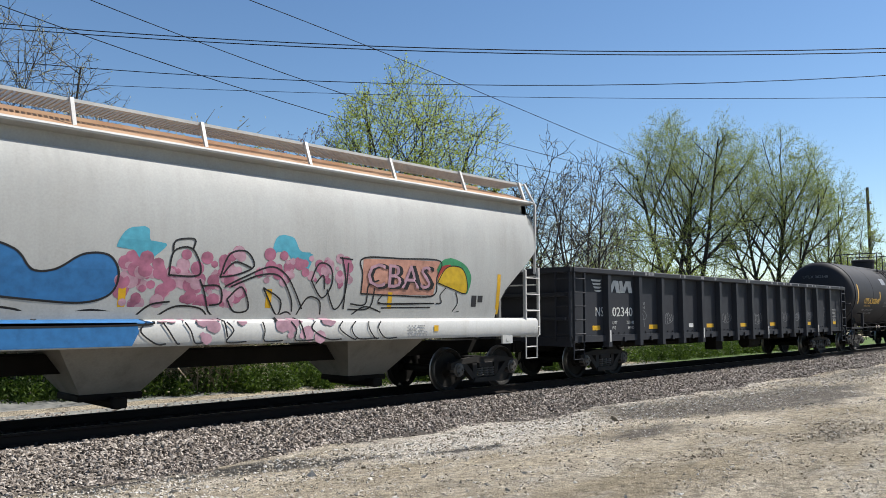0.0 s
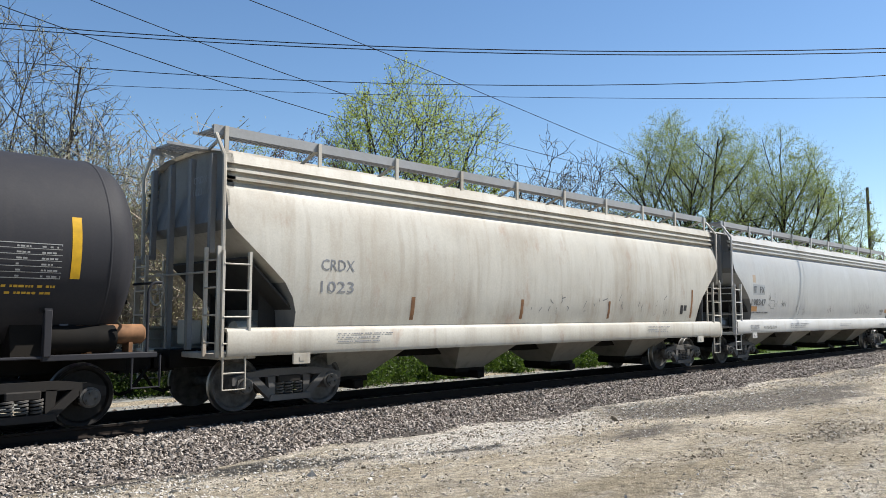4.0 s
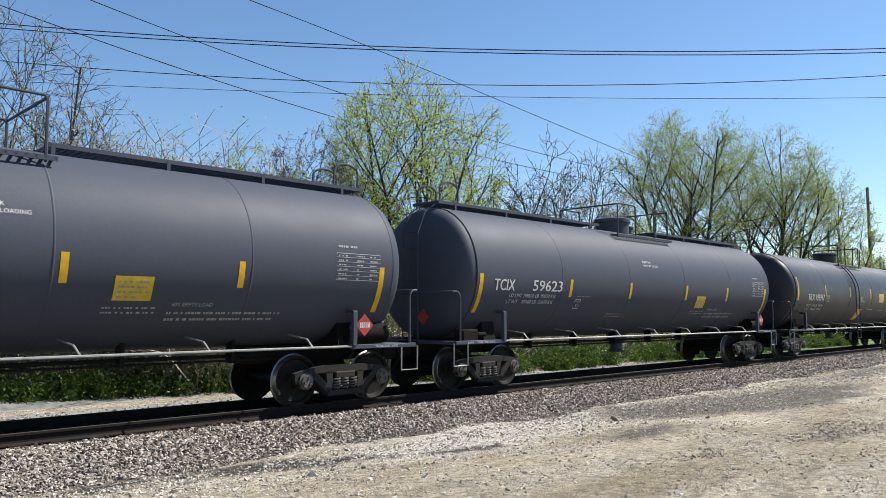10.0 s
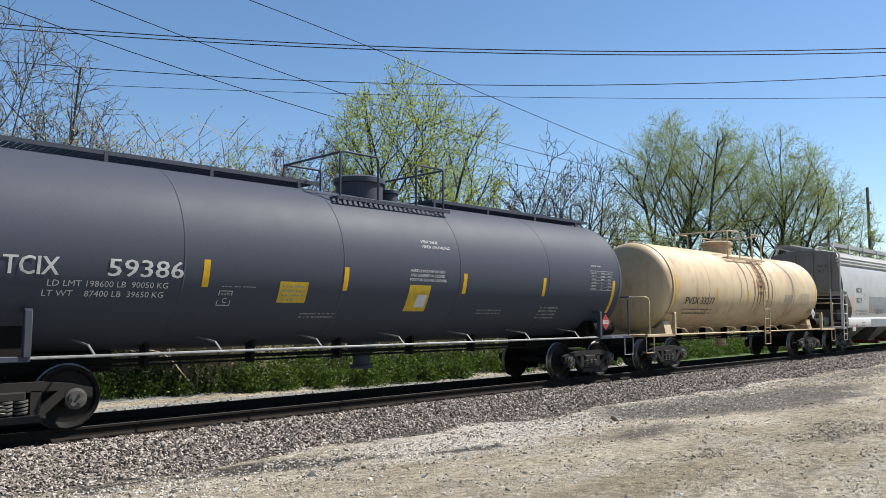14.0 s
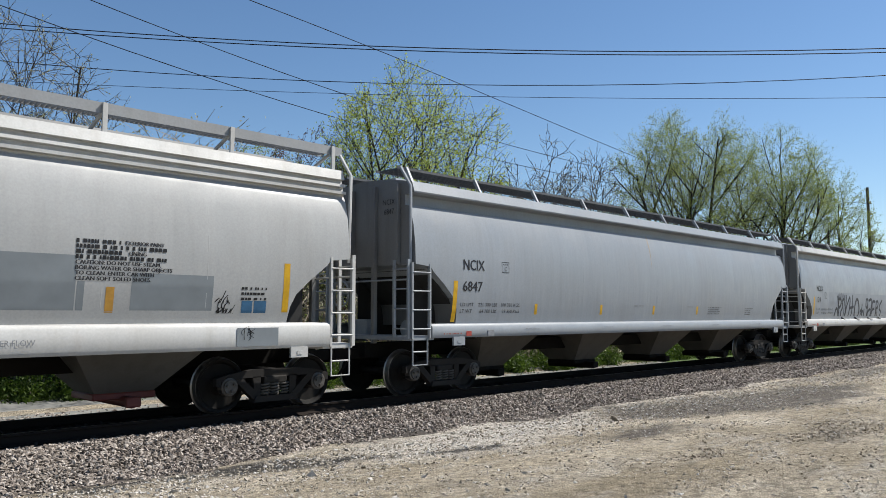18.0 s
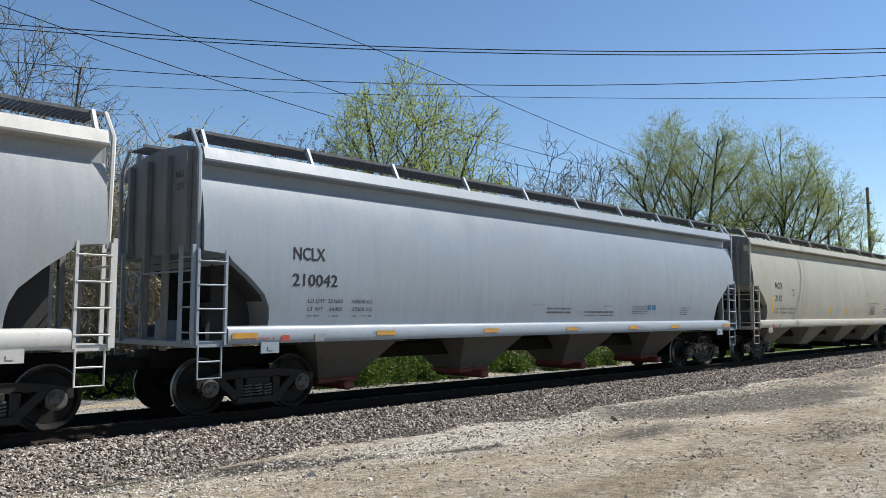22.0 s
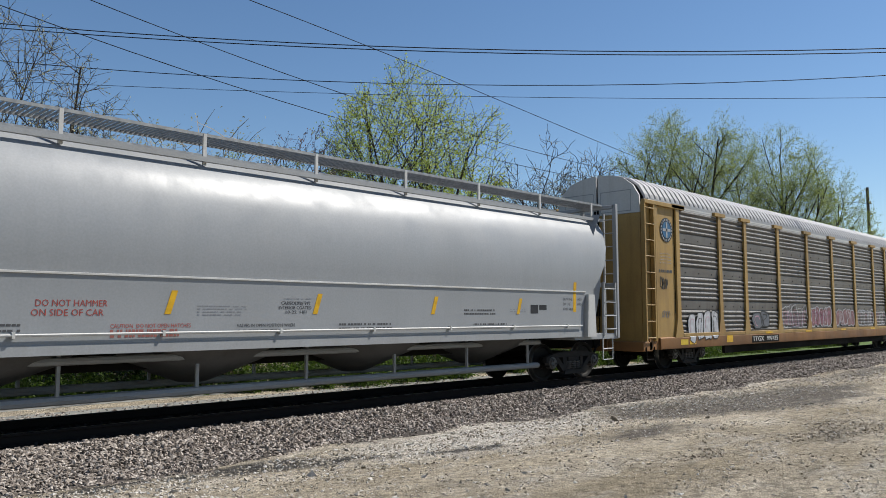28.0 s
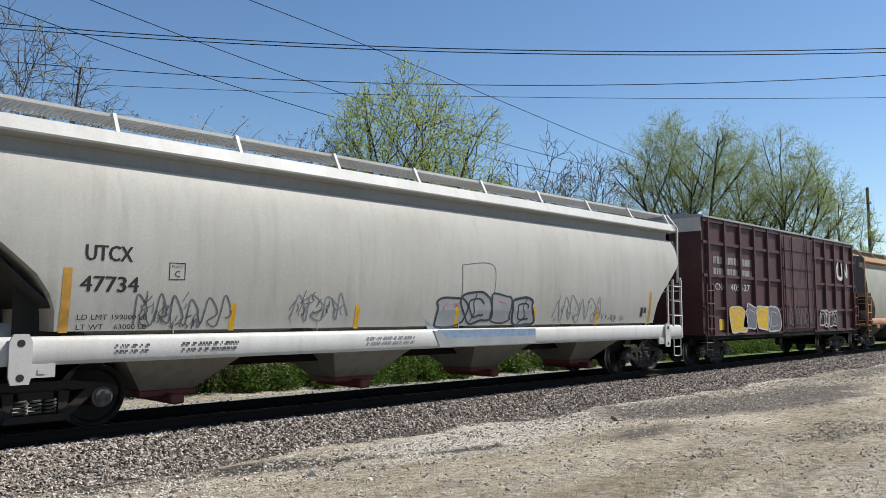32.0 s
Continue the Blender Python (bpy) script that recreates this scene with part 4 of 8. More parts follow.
# ---- autorack ----
RACK_YELLOW = paint("rack_yellow", (0.295, 0.188, 0.057), (0.114, 0.063, 0.0228), 0.55, 0.55, 0.4, 0.4)
RACK_PANEL = paint("rack_panel", (0.152, 0.145, 0.134), (0.068, 0.054, 0.043), 0.7, 0.5, 0.65, 0.1)
RACK_PANEL.node_tree.nodes["Principled BSDF"].inputs["Metallic"].default_value = 0.15
RACK_ROOF = paint("rack_roof", (0.26, 0.257, 0.254), (0.167, 0.158, 0.146), 0.4, 0.45, 0.2)
FLAT_BROWN = paint("deck_brown", (0.211, 0.0992, 0.031), (0.0744, 0.0434, 0.0248), 0.65, 0.65, 0.4, 0.4)


def autorack(s0, s1):
    car, length = new_car("autorack", s0, s1, "yellow autorack with corrugated grey side screens and graffiti", "freight car")
    half = length / 2
    e = half - 0.80
    W = 1.50
    b = Builder()
    b.prism([(-W, 0.66), (-W, 1.0), (W, 1.0), (W, 0.66), (0.5, 0.6), (-0.5, 0.6)], -e, e)
    b.box(-half + 0.4, half - 0.4, -0.35, 0.35, 0.6, 0.95)
    part("flat_deck", b, FLAT_BROWN, car)
    for s in (-1, 1):
        b = Builder()
        b.prism([(s * 1.50, 0.66), (s * 1.56, 0.66), (s * 1.57, 0.69), (s * 1.57, 0.97), (s * 1.50, 1.0)], -e + 0.5, e - 0.5)
        part("side_sill", b, FLAT_BROWN, car)
        part("under_sill", Builder().box(-8.6, 8.6, s * 1.30 - 0.05, s * 1.30 + 0.05, 0.40, 0.66, 0.01), UNDER, car)
    # roof: corrugated, running across
    v, f = [], []
    n = int(2 * e / 0.05)
    arc = [(-1.46, 4.86), (-1.40, 5.10), (-1.22, 5.40), (-0.92, 5.62), (-0.5, 5.74), (0, 5.78), (0.5, 5.74), (0.92, 5.62), (1.22, 5.40), (1.40, 5.10), (1.46, 4.86)]
    for i in range(n + 1):
        k = (-0.035, 0.006, 0.014, 0.016, 0.014, 0.006)[i % 6]
        x = -e + 2 * e * i / n
        v += [(x, y * (1 + k * 0.6), z + k) for y, z in arc]
    m = len(arc)
    for i in range(n):
        for j in range(m - 1):
            f.append((i * m + j, i * m + j + 1, (i + 1) * m + j + 1, (i + 1) * m + j))
    part("roof", Builder().add(v, f), RACK_ROOF, car, "", 15)
    at_x = [-11.95, -9.15, -7.22, -4.38, -1.50, 1.32, 4.15, 6.88, 8.80, 11.62]
    reach = {-1: 13.85, 1: 13.38}
    for s in (-1, 1):
        b = Builder()
        b.box(-e + 1.7, e - 1.7, min(s * 1.44, s * 1.50), max(s * 1.44, s * 1.50), 4.80, 4.90)
        part("top_rail", b, TRIM_WHITE, car)
        part("eave_strip", Builder().box(-e + 0.1, e - 0.1, min(s * 1.40, s * 1.475), max(s * 1.40, s * 1.475), 4.905, 5.0), TRIM_GREY, car)
        for x in at_x:
            b = Builder()
            b.prism([(x - 0.26, 0.98), (x + 0.26, 0.98), (x + 0.11, 1.55), (x + 0.10, 4.86), (x - 0.10, 4.86), (x - 0.11, 1.55)], s * 1.50, s * 1.56, "y")
            b.box(x - 0.38, x + 0.38, s * 1.54 - 0.05, s * 1.54 + 0.05, 4.82, 4.93)
            part("post", b, RACK_YELLOW, car)
        for x0, x1 in zip(at_x, at_x[1:]):
            x0, x1 = x0 + 0.1, x1 - 0.1
            part("bottom_rail", Builder().box(x0 + 0.1, x1 - 0.1, s * 1.53 - 0.03, s * 1.53 + 0.03, 0.985, 1.10, 0.01), RACK_YELLOW, car)
            for r in range(4):
                za = 1.06 + r * 1.01
                zb = za + (1.005 if r < 3 else 0.76)
                pts = [(1.475, za), (1.475, za + 0.015)]
                for j in range(5):
                    zr = za + 0.02 + 0.144 * j
                    pts += [(1.462 + 0.056 * math.sin(math.pi * k / 6) ** 1.3, zr + 0.134 * k / 6) for k in range(7)]
                pts += [(1.462, za + 0.745), (1.478, za + 0.75), (1.480, za + 0.76), (1.505, zb)]
                v = [(x, s * y, z) for x in (x0, x1) for y, z in pts]
                n2 = len(pts)
                f = [(j, j + 1, n2 + j + 1, n2 + j) for j in range(n2 - 1)]
                screen = part("side_screen", Builder().add(v, f), RACK_PANEL, car, "", 50)
                if s > 0:
                    continue
                b = Builder()
                for j in range(5):
                    zr = za + 0.075 + 0.144 * j
                    for k in range(int((x1 - x0) / 0.09)):
                        xh = x0 + 0.08 + 0.09 * k
                        if (k + r) % 7 in (0, 1, 3, 4):
                            for dz in (0.0, 0.035):
                                yh = -1.462 - 0.056 * max(0.0, math.sin(math.pi * (0.055 + dz + 0.006) / 0.134)) ** 1.3 - 0.003
                                b.add([(xh, yh, zr + dz), (xh + 0.022, yh, zr + dz), (xh + 0.022, yh, zr + dz + 0.018), (xh, yh, zr + dz + 0.018)], [(0, 1, 2, 3)])
                part("perforation", b, UNDER, screen, "", 0, "stuff")
                if r == 3:
                    continue
                b = Builder()
                for k in range(3):
                    xh = x0 + (x1 - x0) * (k + 0.5) / 3
                    b.tube([(xh, -1.47, za + 0.85), (xh, -1.50, za + 0.85)], 0.022, 6)
                part("bolts", b, UNDER, screen, "", 0, "stuff")
        for q in (-1, 1):
            X = lambda d: q * (reach[q] - d)
            b = Builder()
            xa, xb = sorted((X(0.66), X(1.75)))
            ya, yb = sorted((s * 1.45, s * 1.50))
            b.box(xa, xb, ya, yb, 0.98, 4.80)
            part("corner_panel", b, RACK_YELLOW, car)
            xa, xb = sorted((X(0.03), X(0.57)))
            part("corner_panel", Builder().box(xa, xb, min(s * 1.40, s * 1.44), max(s * 1.40, s * 1.44), 0.98, 4.80), RACK_YELLOW, car)
            b = Builder()
            xa, xb = sorted((X(0.58), X(0.72)))
            ya, yb = sorted((s * 1.45, s * 1.56))
            b.box(xa, xb, ya, yb, 0.98, 4.8, 0.01)
            part("corner_post", b, RACK_YELLOW, car)
            b = Builder()
            xa, xb = sorted((X(-0.02), X(2.3)))
            b.box(xa, xb, s * 1.53 - 0.06, s * 1.53 + 0.06, 4.80, 4.92, 0.01)
            part("header", b, RACK_YELLOW, car)
            lx = sorted((X(0.0), X(0.50)))
            b = Builder()
            for x in lx:
                b.box(x - 0.03, x + 0.03, s * 1.52 - 0.06, s * 1.52 + 0.06, 0.9, 4.85)
            for i in range(9):
                z = 1.0 + i * 0.46
                b.tube([(lx[0], s * 1.57, z), (lx[1], s * 1.57, z)], 0.016, 6)
            part("ladder", b, RACK_YELLOW, car)
    for q in (-1, 1):
        X = lambda d: q * (reach[q] - d)
        for s in (-1, 1):
            b = Builder()
            pts = [(s * 0.03, 0.75), (s * 1.30, 0.75), (s * 1.42, 0.9), (s * 1.42, 4.55), (s * 0.03, 4.55)]
            b.prism(pts, X(0.05), X(0.0))
            door = part("end_door", b, RACK_YELLOW, car)
            b = Builder()
            pts = [(s * 0.03, 4.56), (s * 1.42, 4.56), (s * 1.40, 5.05), (s * 1.20, 5.38), (s * 0.90, 5.60), (s * 0.5, 5.72), (s * 0.03, 5.76)]
            b.prism(pts, X(0.05), X(0.0))
            part("door_top", b, TRIM_WHITE, door)
            b = Builder()
            for z in (4.62, 5.22):
                b.box(min(X(-0.006), X(0.0)), max(X(-0.006), X(0.0)), min(s * 0.12, s * 1.15), max(s * 0.12, s * 1.15), z, z + 0.025)
            for yy in (0.12, 1.13):
                b.box(min(X(-0.006), X(0.0)), max(X(-0.006), X(0.0)), s * yy - 0.012, s * yy + 0.012, 4.645, 5.22)
            part("door_frame", b, TRIM_GREY, door)
            for z in (1.6, 2.9, 4.2):
                b = Builder()
                b.tube([(X(-0.04), s * 0.05, z), (X(-0.04), s * 0.05, z + 0.5)], 0.03, 6)
                part("door_bar", b, UNDER, door)
        b = Builder()
        b.box(min(X(0.4), X(-0.1)), max(X(0.4), X(-0.1)), -1.5, 1.5, 0.62, 0.9, 0.02)
        part("end_sill", b, FLAT_BROWN, car)
        b = Builder()
        x = X(0.25)
        b.tube([(x - 0.22, -1.52, 0.75), (x - 0.22, -1.52, 0.40), (x + 0.22, -1.52, 0.40), (x + 0.22, -1.52, 0.75)], 0.018, 6)
        part("step", b, UNDER, car)
        truck(car, q * (half - 3.8))
    couplers(car, half)
    return car, half, e


# ---- boxcar ----
BOX_RED = paint("boxcar_red", (0.05084, 0.0124, 0.01612), (0.0248, 0.01116, 0.0124), 0.5, 0.55, 0.4, 0.2)


def boxcar(s0, s1):
    car, length = new_car("boxcar", s0, s1, "dark red ribbed boxcar with sliding door and graffiti", "freight car")
    half = length / 2
    e = half - 0.75
    b = Builder()
    b.box(-e, e, -1.46, 1.46, 1.0, 4.78)
    part("body", b, BOX_RED, car)
    b = Builder()
    b.prism([(-1.56, 4.74), (-1.56, 4.80), (-0.8, 4.90), (0, 4.94), (0.8, 4.90), (1.56, 4.80), (1.56, 4.74)], -e - 0.03, e + 0.03)
    part("roof", b, TRIM_GREY, car)
    b = Builder()
    b.box(-e - 0.012, -e, -1.46, 1.46, 4.30, 4.78)
    part("end_band", b, TRIM_WHITE, car)
    for s in (-1, 1):
        for i in range(13):
            x = -e + 0.35 + (2 * e - 0.7) * i / 12
            if -1.1 < x < 2.1:
                continue
            b = Builder()
            b.prism([(x - 0.07, s * 1.46), (x - 0.05, s * 1.56), (x + 0.05, s * 1.56), (x + 0.07, s * 1.46)], 1.02, 4.72, "z")
            part("rib", b, BOX_RED, car)
        for z in (1.02, 1.85, 2.9, 3.95, 4.66):
            b = Builder()
            for xa, xb in ((-e, -1.1), (2.1, e)):
                b.box(xa, xb, min(s * 1.46, s * 1.53), max(s * 1.46, s * 1.53), z - 0.05, z + 0.05)
            part("side_belt", b, BOX_RED, car)
        b = Builder()
        b.box(-1.05, 2.05, min(s * 1.47, s * 1.56), max(s * 1.47, s * 1.56), 1.12, 4.62, 0.01)
        door = part("sliding_door", b, BOX_RED, car)
        b = Builder()
        for z in (1.3, 2.0, 2.7, 3.4, 4.1):
            b.box(-1.0, 2.0, min(s * 1.56, s * 1.585), max(s * 1.56, s * 1.585), z - 0.03, z + 0.03)
        for x in (-0.95, -0.2, 1.3, 1.95):
            b.tube([(x, s * 1.60, 1.15), (x, s * 1.60, 4.6)], 0.02, 6)
        part("door_bar", b, BOX_RED, door)
    for q in (-1, 1):
        lx = sorted((q * (e - 0.03), q * (e - 0.48)))
        for s in (-1, 1):
            ladder(car, lx[0], lx[1], s * 1.58, 1.0, 2.6, 4, BOX_RED)
            stirrup(car, lx[0], lx[1], s * 1.54, 0.55, 1.0, BOX_RED)
        truck(car, q * (half - 2.2))
    b = Builder()
    b.box(-half + 0.4, half - 0.4, -0.3, 0.3, 0.7, 1.0)
    b.box(-e, e, -1.5, 1.5, 0.86, 1.0)
    part("underframe", b, UNDER, car)
    couplers(car, half)
    return car, half, e


RED_GATE = paint("red_gate", (0.136, 0.0248, 0.0217), (0.0496, 0.0248, 0.0217), 0.5, 0.6, 0.3)


# ---- the train, car by car ----
def build_train():
    T = {}
    T["h1"] = hopper("covered_hopper", -5.13, 14.85, "dull white covered hopper with rusty roof and graffiti", WHITE_A, RUST_ROOF, TRIM_WHITE, PROF_HIGH, 3, BAY_PALE, TRIM_WHITE, IRON, UNDER, "slope", (1.56, 1.18), True, 9, 1.95, 0.72)
    T["gon"] = gondola(15.40, 35.93)
    T["utlx"] = tank_car("tank_car", 36.16, 51.36, "dusty black tank car with yellow lettering", TANK_BROWN, 1.50, 2.58, TANK_BROWN, False, -1.1, IRON, "wide", 0.6, 0.58, TANK_BROWN, 2.15)
    T["crdx"] = hopper("covered_hopper", 51.31, 70.01, "dirty white covered hopper with stained sides", WHITE_DIRTY, WHITE_DIRTY, WHITE_DIRTY, PROF_RIDGED, 4, BAY_PALE, STEEL, IRON_GREY, UNDER, "slope", (1.42, 0.98), True, 9, 2.2, 0.68)
    T["itfx"] = hopper("covered_hopper", 70.05, 89.33, "off-white covered hopper with patched lettering", WHITE_B, TRIM_WHITE, TRIM_WHITE, PROF_RIDGED, 4, BAY_PALE, STEEL, IRON_GREY, UNDER, "slope", (1.46, 1.02), True, 9, 1.95, 0.54)
    t1 = tank_car("tank_car", 89.91, 107.51, "satin black tank car with white lettering and yellow reflectors", TANK_BLACK, 1.53, 2.60, TANK_BLACK)
    T["t1"] = t1
    for key, s0, s1 in (("t2", 107.75, 125.35), ("t3", 125.60, 143.20), ("t4", 161.60, 179.20)):
        c = copy_thing(t1[0], Matrix())
        CARS.append((c, (s0 + s1) / 2))
        T[key] = (c,) + t1[1:]
    T["tilx"] = tank_car("tank_car", 143.71, 161.46, "glossy black tank car with side ladder", TANK_GLOSS, 1.53, 2.58, TANK_GLOSS, False, -1.15, IRON, "wide", 0.47, 0.62)
    T["pvsx"] = tank_car("tank_car", 179.11, 195.21, "rust-stained cream tank car with side ladder", TANK_CREAM, 1.40, 2.50, TANK_CREAM, False, 0.4, IRON, "wide", 0.55, 1.62, TANK_CREAM, 2.3)
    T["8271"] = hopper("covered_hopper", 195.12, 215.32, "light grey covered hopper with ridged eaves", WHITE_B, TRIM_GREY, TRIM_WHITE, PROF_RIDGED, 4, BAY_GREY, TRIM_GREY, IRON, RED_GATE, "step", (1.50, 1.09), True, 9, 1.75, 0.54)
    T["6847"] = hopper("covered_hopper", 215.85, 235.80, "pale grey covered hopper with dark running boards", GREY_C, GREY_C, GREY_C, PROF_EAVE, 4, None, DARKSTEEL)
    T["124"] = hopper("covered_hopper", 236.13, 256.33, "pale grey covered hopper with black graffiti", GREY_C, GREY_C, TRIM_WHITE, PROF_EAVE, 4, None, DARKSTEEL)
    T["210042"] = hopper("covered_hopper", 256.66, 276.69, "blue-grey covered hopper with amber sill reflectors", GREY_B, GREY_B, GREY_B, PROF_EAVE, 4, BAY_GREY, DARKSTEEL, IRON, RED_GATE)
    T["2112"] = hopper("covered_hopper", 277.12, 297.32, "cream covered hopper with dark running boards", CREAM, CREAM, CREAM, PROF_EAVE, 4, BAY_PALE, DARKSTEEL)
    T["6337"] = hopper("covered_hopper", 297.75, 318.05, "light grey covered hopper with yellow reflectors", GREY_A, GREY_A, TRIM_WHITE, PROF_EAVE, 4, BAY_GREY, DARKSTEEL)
    T["nahx"] = barrel_hopper(318.23, 338.53)
    T["rack"] = autorack(338.74, 367.54)
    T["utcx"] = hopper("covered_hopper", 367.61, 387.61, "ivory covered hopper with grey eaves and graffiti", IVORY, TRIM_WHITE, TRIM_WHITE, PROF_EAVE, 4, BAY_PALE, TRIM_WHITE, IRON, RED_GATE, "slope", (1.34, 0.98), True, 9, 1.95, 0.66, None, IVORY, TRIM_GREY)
    T["box"] = boxcar(387.92, 403.97)
    T["last"] = hopper("covered_hopper", 404.12, 423.62, "tan covered hopper with rusty brown roof", CREAM, RUST_ROOF, RUST_ROOF, PROF_EAVE, 4)
    return T


TRAIN = build_train()

ORANGE_P = paint("faded_orange_paint", (0.26, 0.124, 0.031), (0.186, 0.149, 0.105), 0.5, 0.6, 0.5)
TAN_P = paint("faded_tan_paint", (0.322, 0.248, 0.174), (0.341, 0.31, 0.267), 0.5, 0.6, 0.5)

# ---- lettering, reflectors, graffiti ----
BLUE = plain("spray_blue", (0.0217, 0.118, 0.285), 0.5)
CYAN = plain("spray_cyan", (0.0558, 0.26, 0.341), 0.55)
PINK = plain("spray_pink", (0.285, 0.0992, 0.155), 0.6, 0.0, 0.35, 5)
PINK_L = plain("spray_light_pink", (0.347, 0.205, 0.248), 0.6, 0.0, 0.3, 5)
SALMON = plain("spray_salmon", (0.372, 0.186, 0.136), 0.6, 0.0, 0.3, 6)
BLACK_S = plain("spray_black", (0.01116, 0.01116, 0.0124), 0.5)
SPRAY_DARK = plain("spray_charcoal", (0.030, 0.033, 0.040), 0.6, 0.0, 0.4, 6)
PATCH_M = plain("blue_grey_patch_paint", (0.225, 0.245, 0.27), 0.5, 0.0, 0.12, 2)
MAROON = plain("spray_maroon", (0.15, 0.075, 0.075), 0.6, 0.0, 0.4, 5)
GREY_S = plain("spray_grey", (0.0992, 0.105, 0.118), 0.6)
WHITE_S = plain("spray_white", (0.36, 0.365, 0.38), 0.6, 0.0, 0.25, 5)
GREEN_S = plain("spray_green", (0.031, 0.186, 0.0806), 0.5)
TACO = plain("spray_yellow", (0.446, 0.291, 0.0124), 0.5)
PATCH = plain("grey_patch_paint", (0.167, 0.186, 0.198), 0.5, 0.0, 0.12, 2)
PATCH_L = plain("pale_patch_paint", (0.248, 0.26, 0.267), 0.5, 0.0, 0.12, 2)
SIGN_Y = plain("yellow_sign", (0.446, 0.31, 0.0248), 0.45)
RED = plain("placard_red", (0.26, 0.031, 0.0248), 0.5)
TAN = plain("faded_tan_sign", (0.26, 0.223, 0.161), 0.55)
RUSTY = plain("rust_stain", (0.186, 0.093, 0.0434), 0.8, 0.0, 0.4, 5)
CHALK = plain("chalk_line", (0.186, 0.186, 0.192), 0.7)
LOGO_BLUE = plain("emblem_blue", (0.031, 0.0992, 0.186), 0.5)


def smooth_loop(pts, n=5):
    out, k = [], len(pts)
    for i in range(k):
        a, b, c, d = pts[i - 1], pts[i], pts[(i + 1) % k], pts[(i + 2) % k]
        for j in range(n):
            t = j / n
            out.append(tuple(0.5 * (2 * b[q] + (c[q] - a[q]) * t + (2 * a[q] - 5 * b[q] + 4 * c[q] - d[q]) * t * t + (3 * b[q] - a[q] - 3 * c[q] + d[q]) * t ** 3) for q in (0, 1)))
    return out


def shape(car, name, pts, mat, surf, x0=0.0, z0=0.0, k=1.0, round_it=True, off=0.006, dz=0.025, into=None):
    """A painted area inside a closed outline, laid on the near side."""
    loop = [(x0 + u * k, z0 + v * k) for u, v in pts]
    if round_it:
        loop = smooth_loop(loop)
    lo, hi = min(p[1] for p in loop), max(p[1] for p in loop)
    n = max(2, int((hi - lo) / dz))

    def cuts(z):
        xs = []
        for (xa, za), (xb, zb) in zip(loop, loop[1:] + loop[:1]):
            if (za <= z) != (zb <= z):
                xs.append(xa + (xb - xa) * (z - za) / (zb - za))
        return sorted(xs)
    b = into or Builder()
    b.weld = 2e-3
    for i in range(n):
        za, zb = lo + (hi - lo) * i / n, lo + (hi - lo) * (i + 1) / n
        A, B, M = cuts(za + 1e-5), cuts(zb - 1e-5), cuts((za + zb) / 2)
        if len(A) != len(B) or len(A) != len(M):
            A = B = M
        ya, yb = -surf(za) - off * COAT, -surf(zb) - off * COAT
        for j in range(0, len(A) - 1, 2):
            b.add([(A[j], ya, za), (A[j + 1], ya, za), (B[j + 1], yb, zb), (B[j], yb, zb)], [(0, 1, 2, 3)])
    return None if into else part(name, b, mat, car, "", 0)


def circle(cx, cz, r, n=10, sx=1.0, rnd=None):
    return [(cx + sx * r * (1 if not rnd else rnd.uniform(0.75, 1.15)) * math.cos(2 * math.pi * i / n), cz + r * (1 if not rnd else rnd.uniform(0.75, 1.15)) * math.sin(2 * math.pi * i / n)) for i in range(n)]


def reflectors(car, surf, xs, z0, z1, w=0.11, mat=YELLOW, lean=0.0):
    for x in xs:
        panel(car, "reflector", x - w / 2, x + w / 2, z0, z1, mat, surf, 0.007, lean)


def plate_box(car, x0, x1, z0, z1, mat, surf):
    box_outline(car, x0, x1, z0, z1, mat, surf)
    h = z1 - z0
    letters(car, "C", x0 + (x1 - x0) * 0.36, z0 + h * 0.17, h * 0.36, mat, surf)
    letters(car, "PLATE", x0 + (x1 - x0) * 0.16, z0 + h * 0.70, h * 0.14, mat, surf, (x1 - x0) * 0.68)


def data_table(car, x0, x1, z0, z1, surf):
    box_outline(car, x0, x1, z0, z1, PRINT["white_lettering"], surf, 0.012)
    b = Builder()
    for i in range(1, 6):
        z = z0 + (z1 - z0) * i / 6
        y, y2 = -surf(z) - 0.009, -surf(z + 0.008) - 0.009
        b.add([(x0, y, z), (x1, y, z), (x1, y2, z + 0.008), (x0, y2, z + 0.008)], [(0, 1, 2, 3)])
    part("table_rule", b, PRINT["white_lettering"], car, "", 0, "stuff")
    for i, x in enumerate((x0 + 0.04, x0 + (x1 - x0) * 0.45, x0 + (x1 - x0) * 0.75)):
        bars(car, x, x + (x1 - x0) * 0.2, z1 - (z1 - z0) / 6 + 0.02, 6, LETTER_W, surf, 0.03, (z1 - z0) / 6, i + 3)


def placard(car, x, z, y, num, size=0.19):
    """A diamond placard in its holder."""
    b = Builder()
    b.prism([(x - size - 0.02, z), (x, z - size - 0.02), (x + size + 0.02, z), (x, z + size + 0.02)], y, y - 0.012, "y")
    holder = part("placard", b, LETTER_W if num == "2582" else GREY_S if num == "3" else RED, car, "diamond hazard placard")
    b = Builder()
    b.add([(x - size * 0.62, y - 0.016, z - size * 0.24), (x + size * 0.62, y - 0.016, z - size * 0.24), (x + size * 0.62, y - 0.016, z + size * 0.24), (x - size * 0.62, y - 0.016, z + size * 0.24)], [(0, 1, 2, 3)])
    part("number_field", b, LETTER_W, holder, "", 0)
    v, f, wide = TYPE[num]
    h = size * 0.34
    part("lettering", Builder().add([(x - size * 0.48 + u * size * 0.96 / wide, y - 0.019, z - h / 2 + t * h) for u, t in v], f), LETTER_K, holder, "", 0)


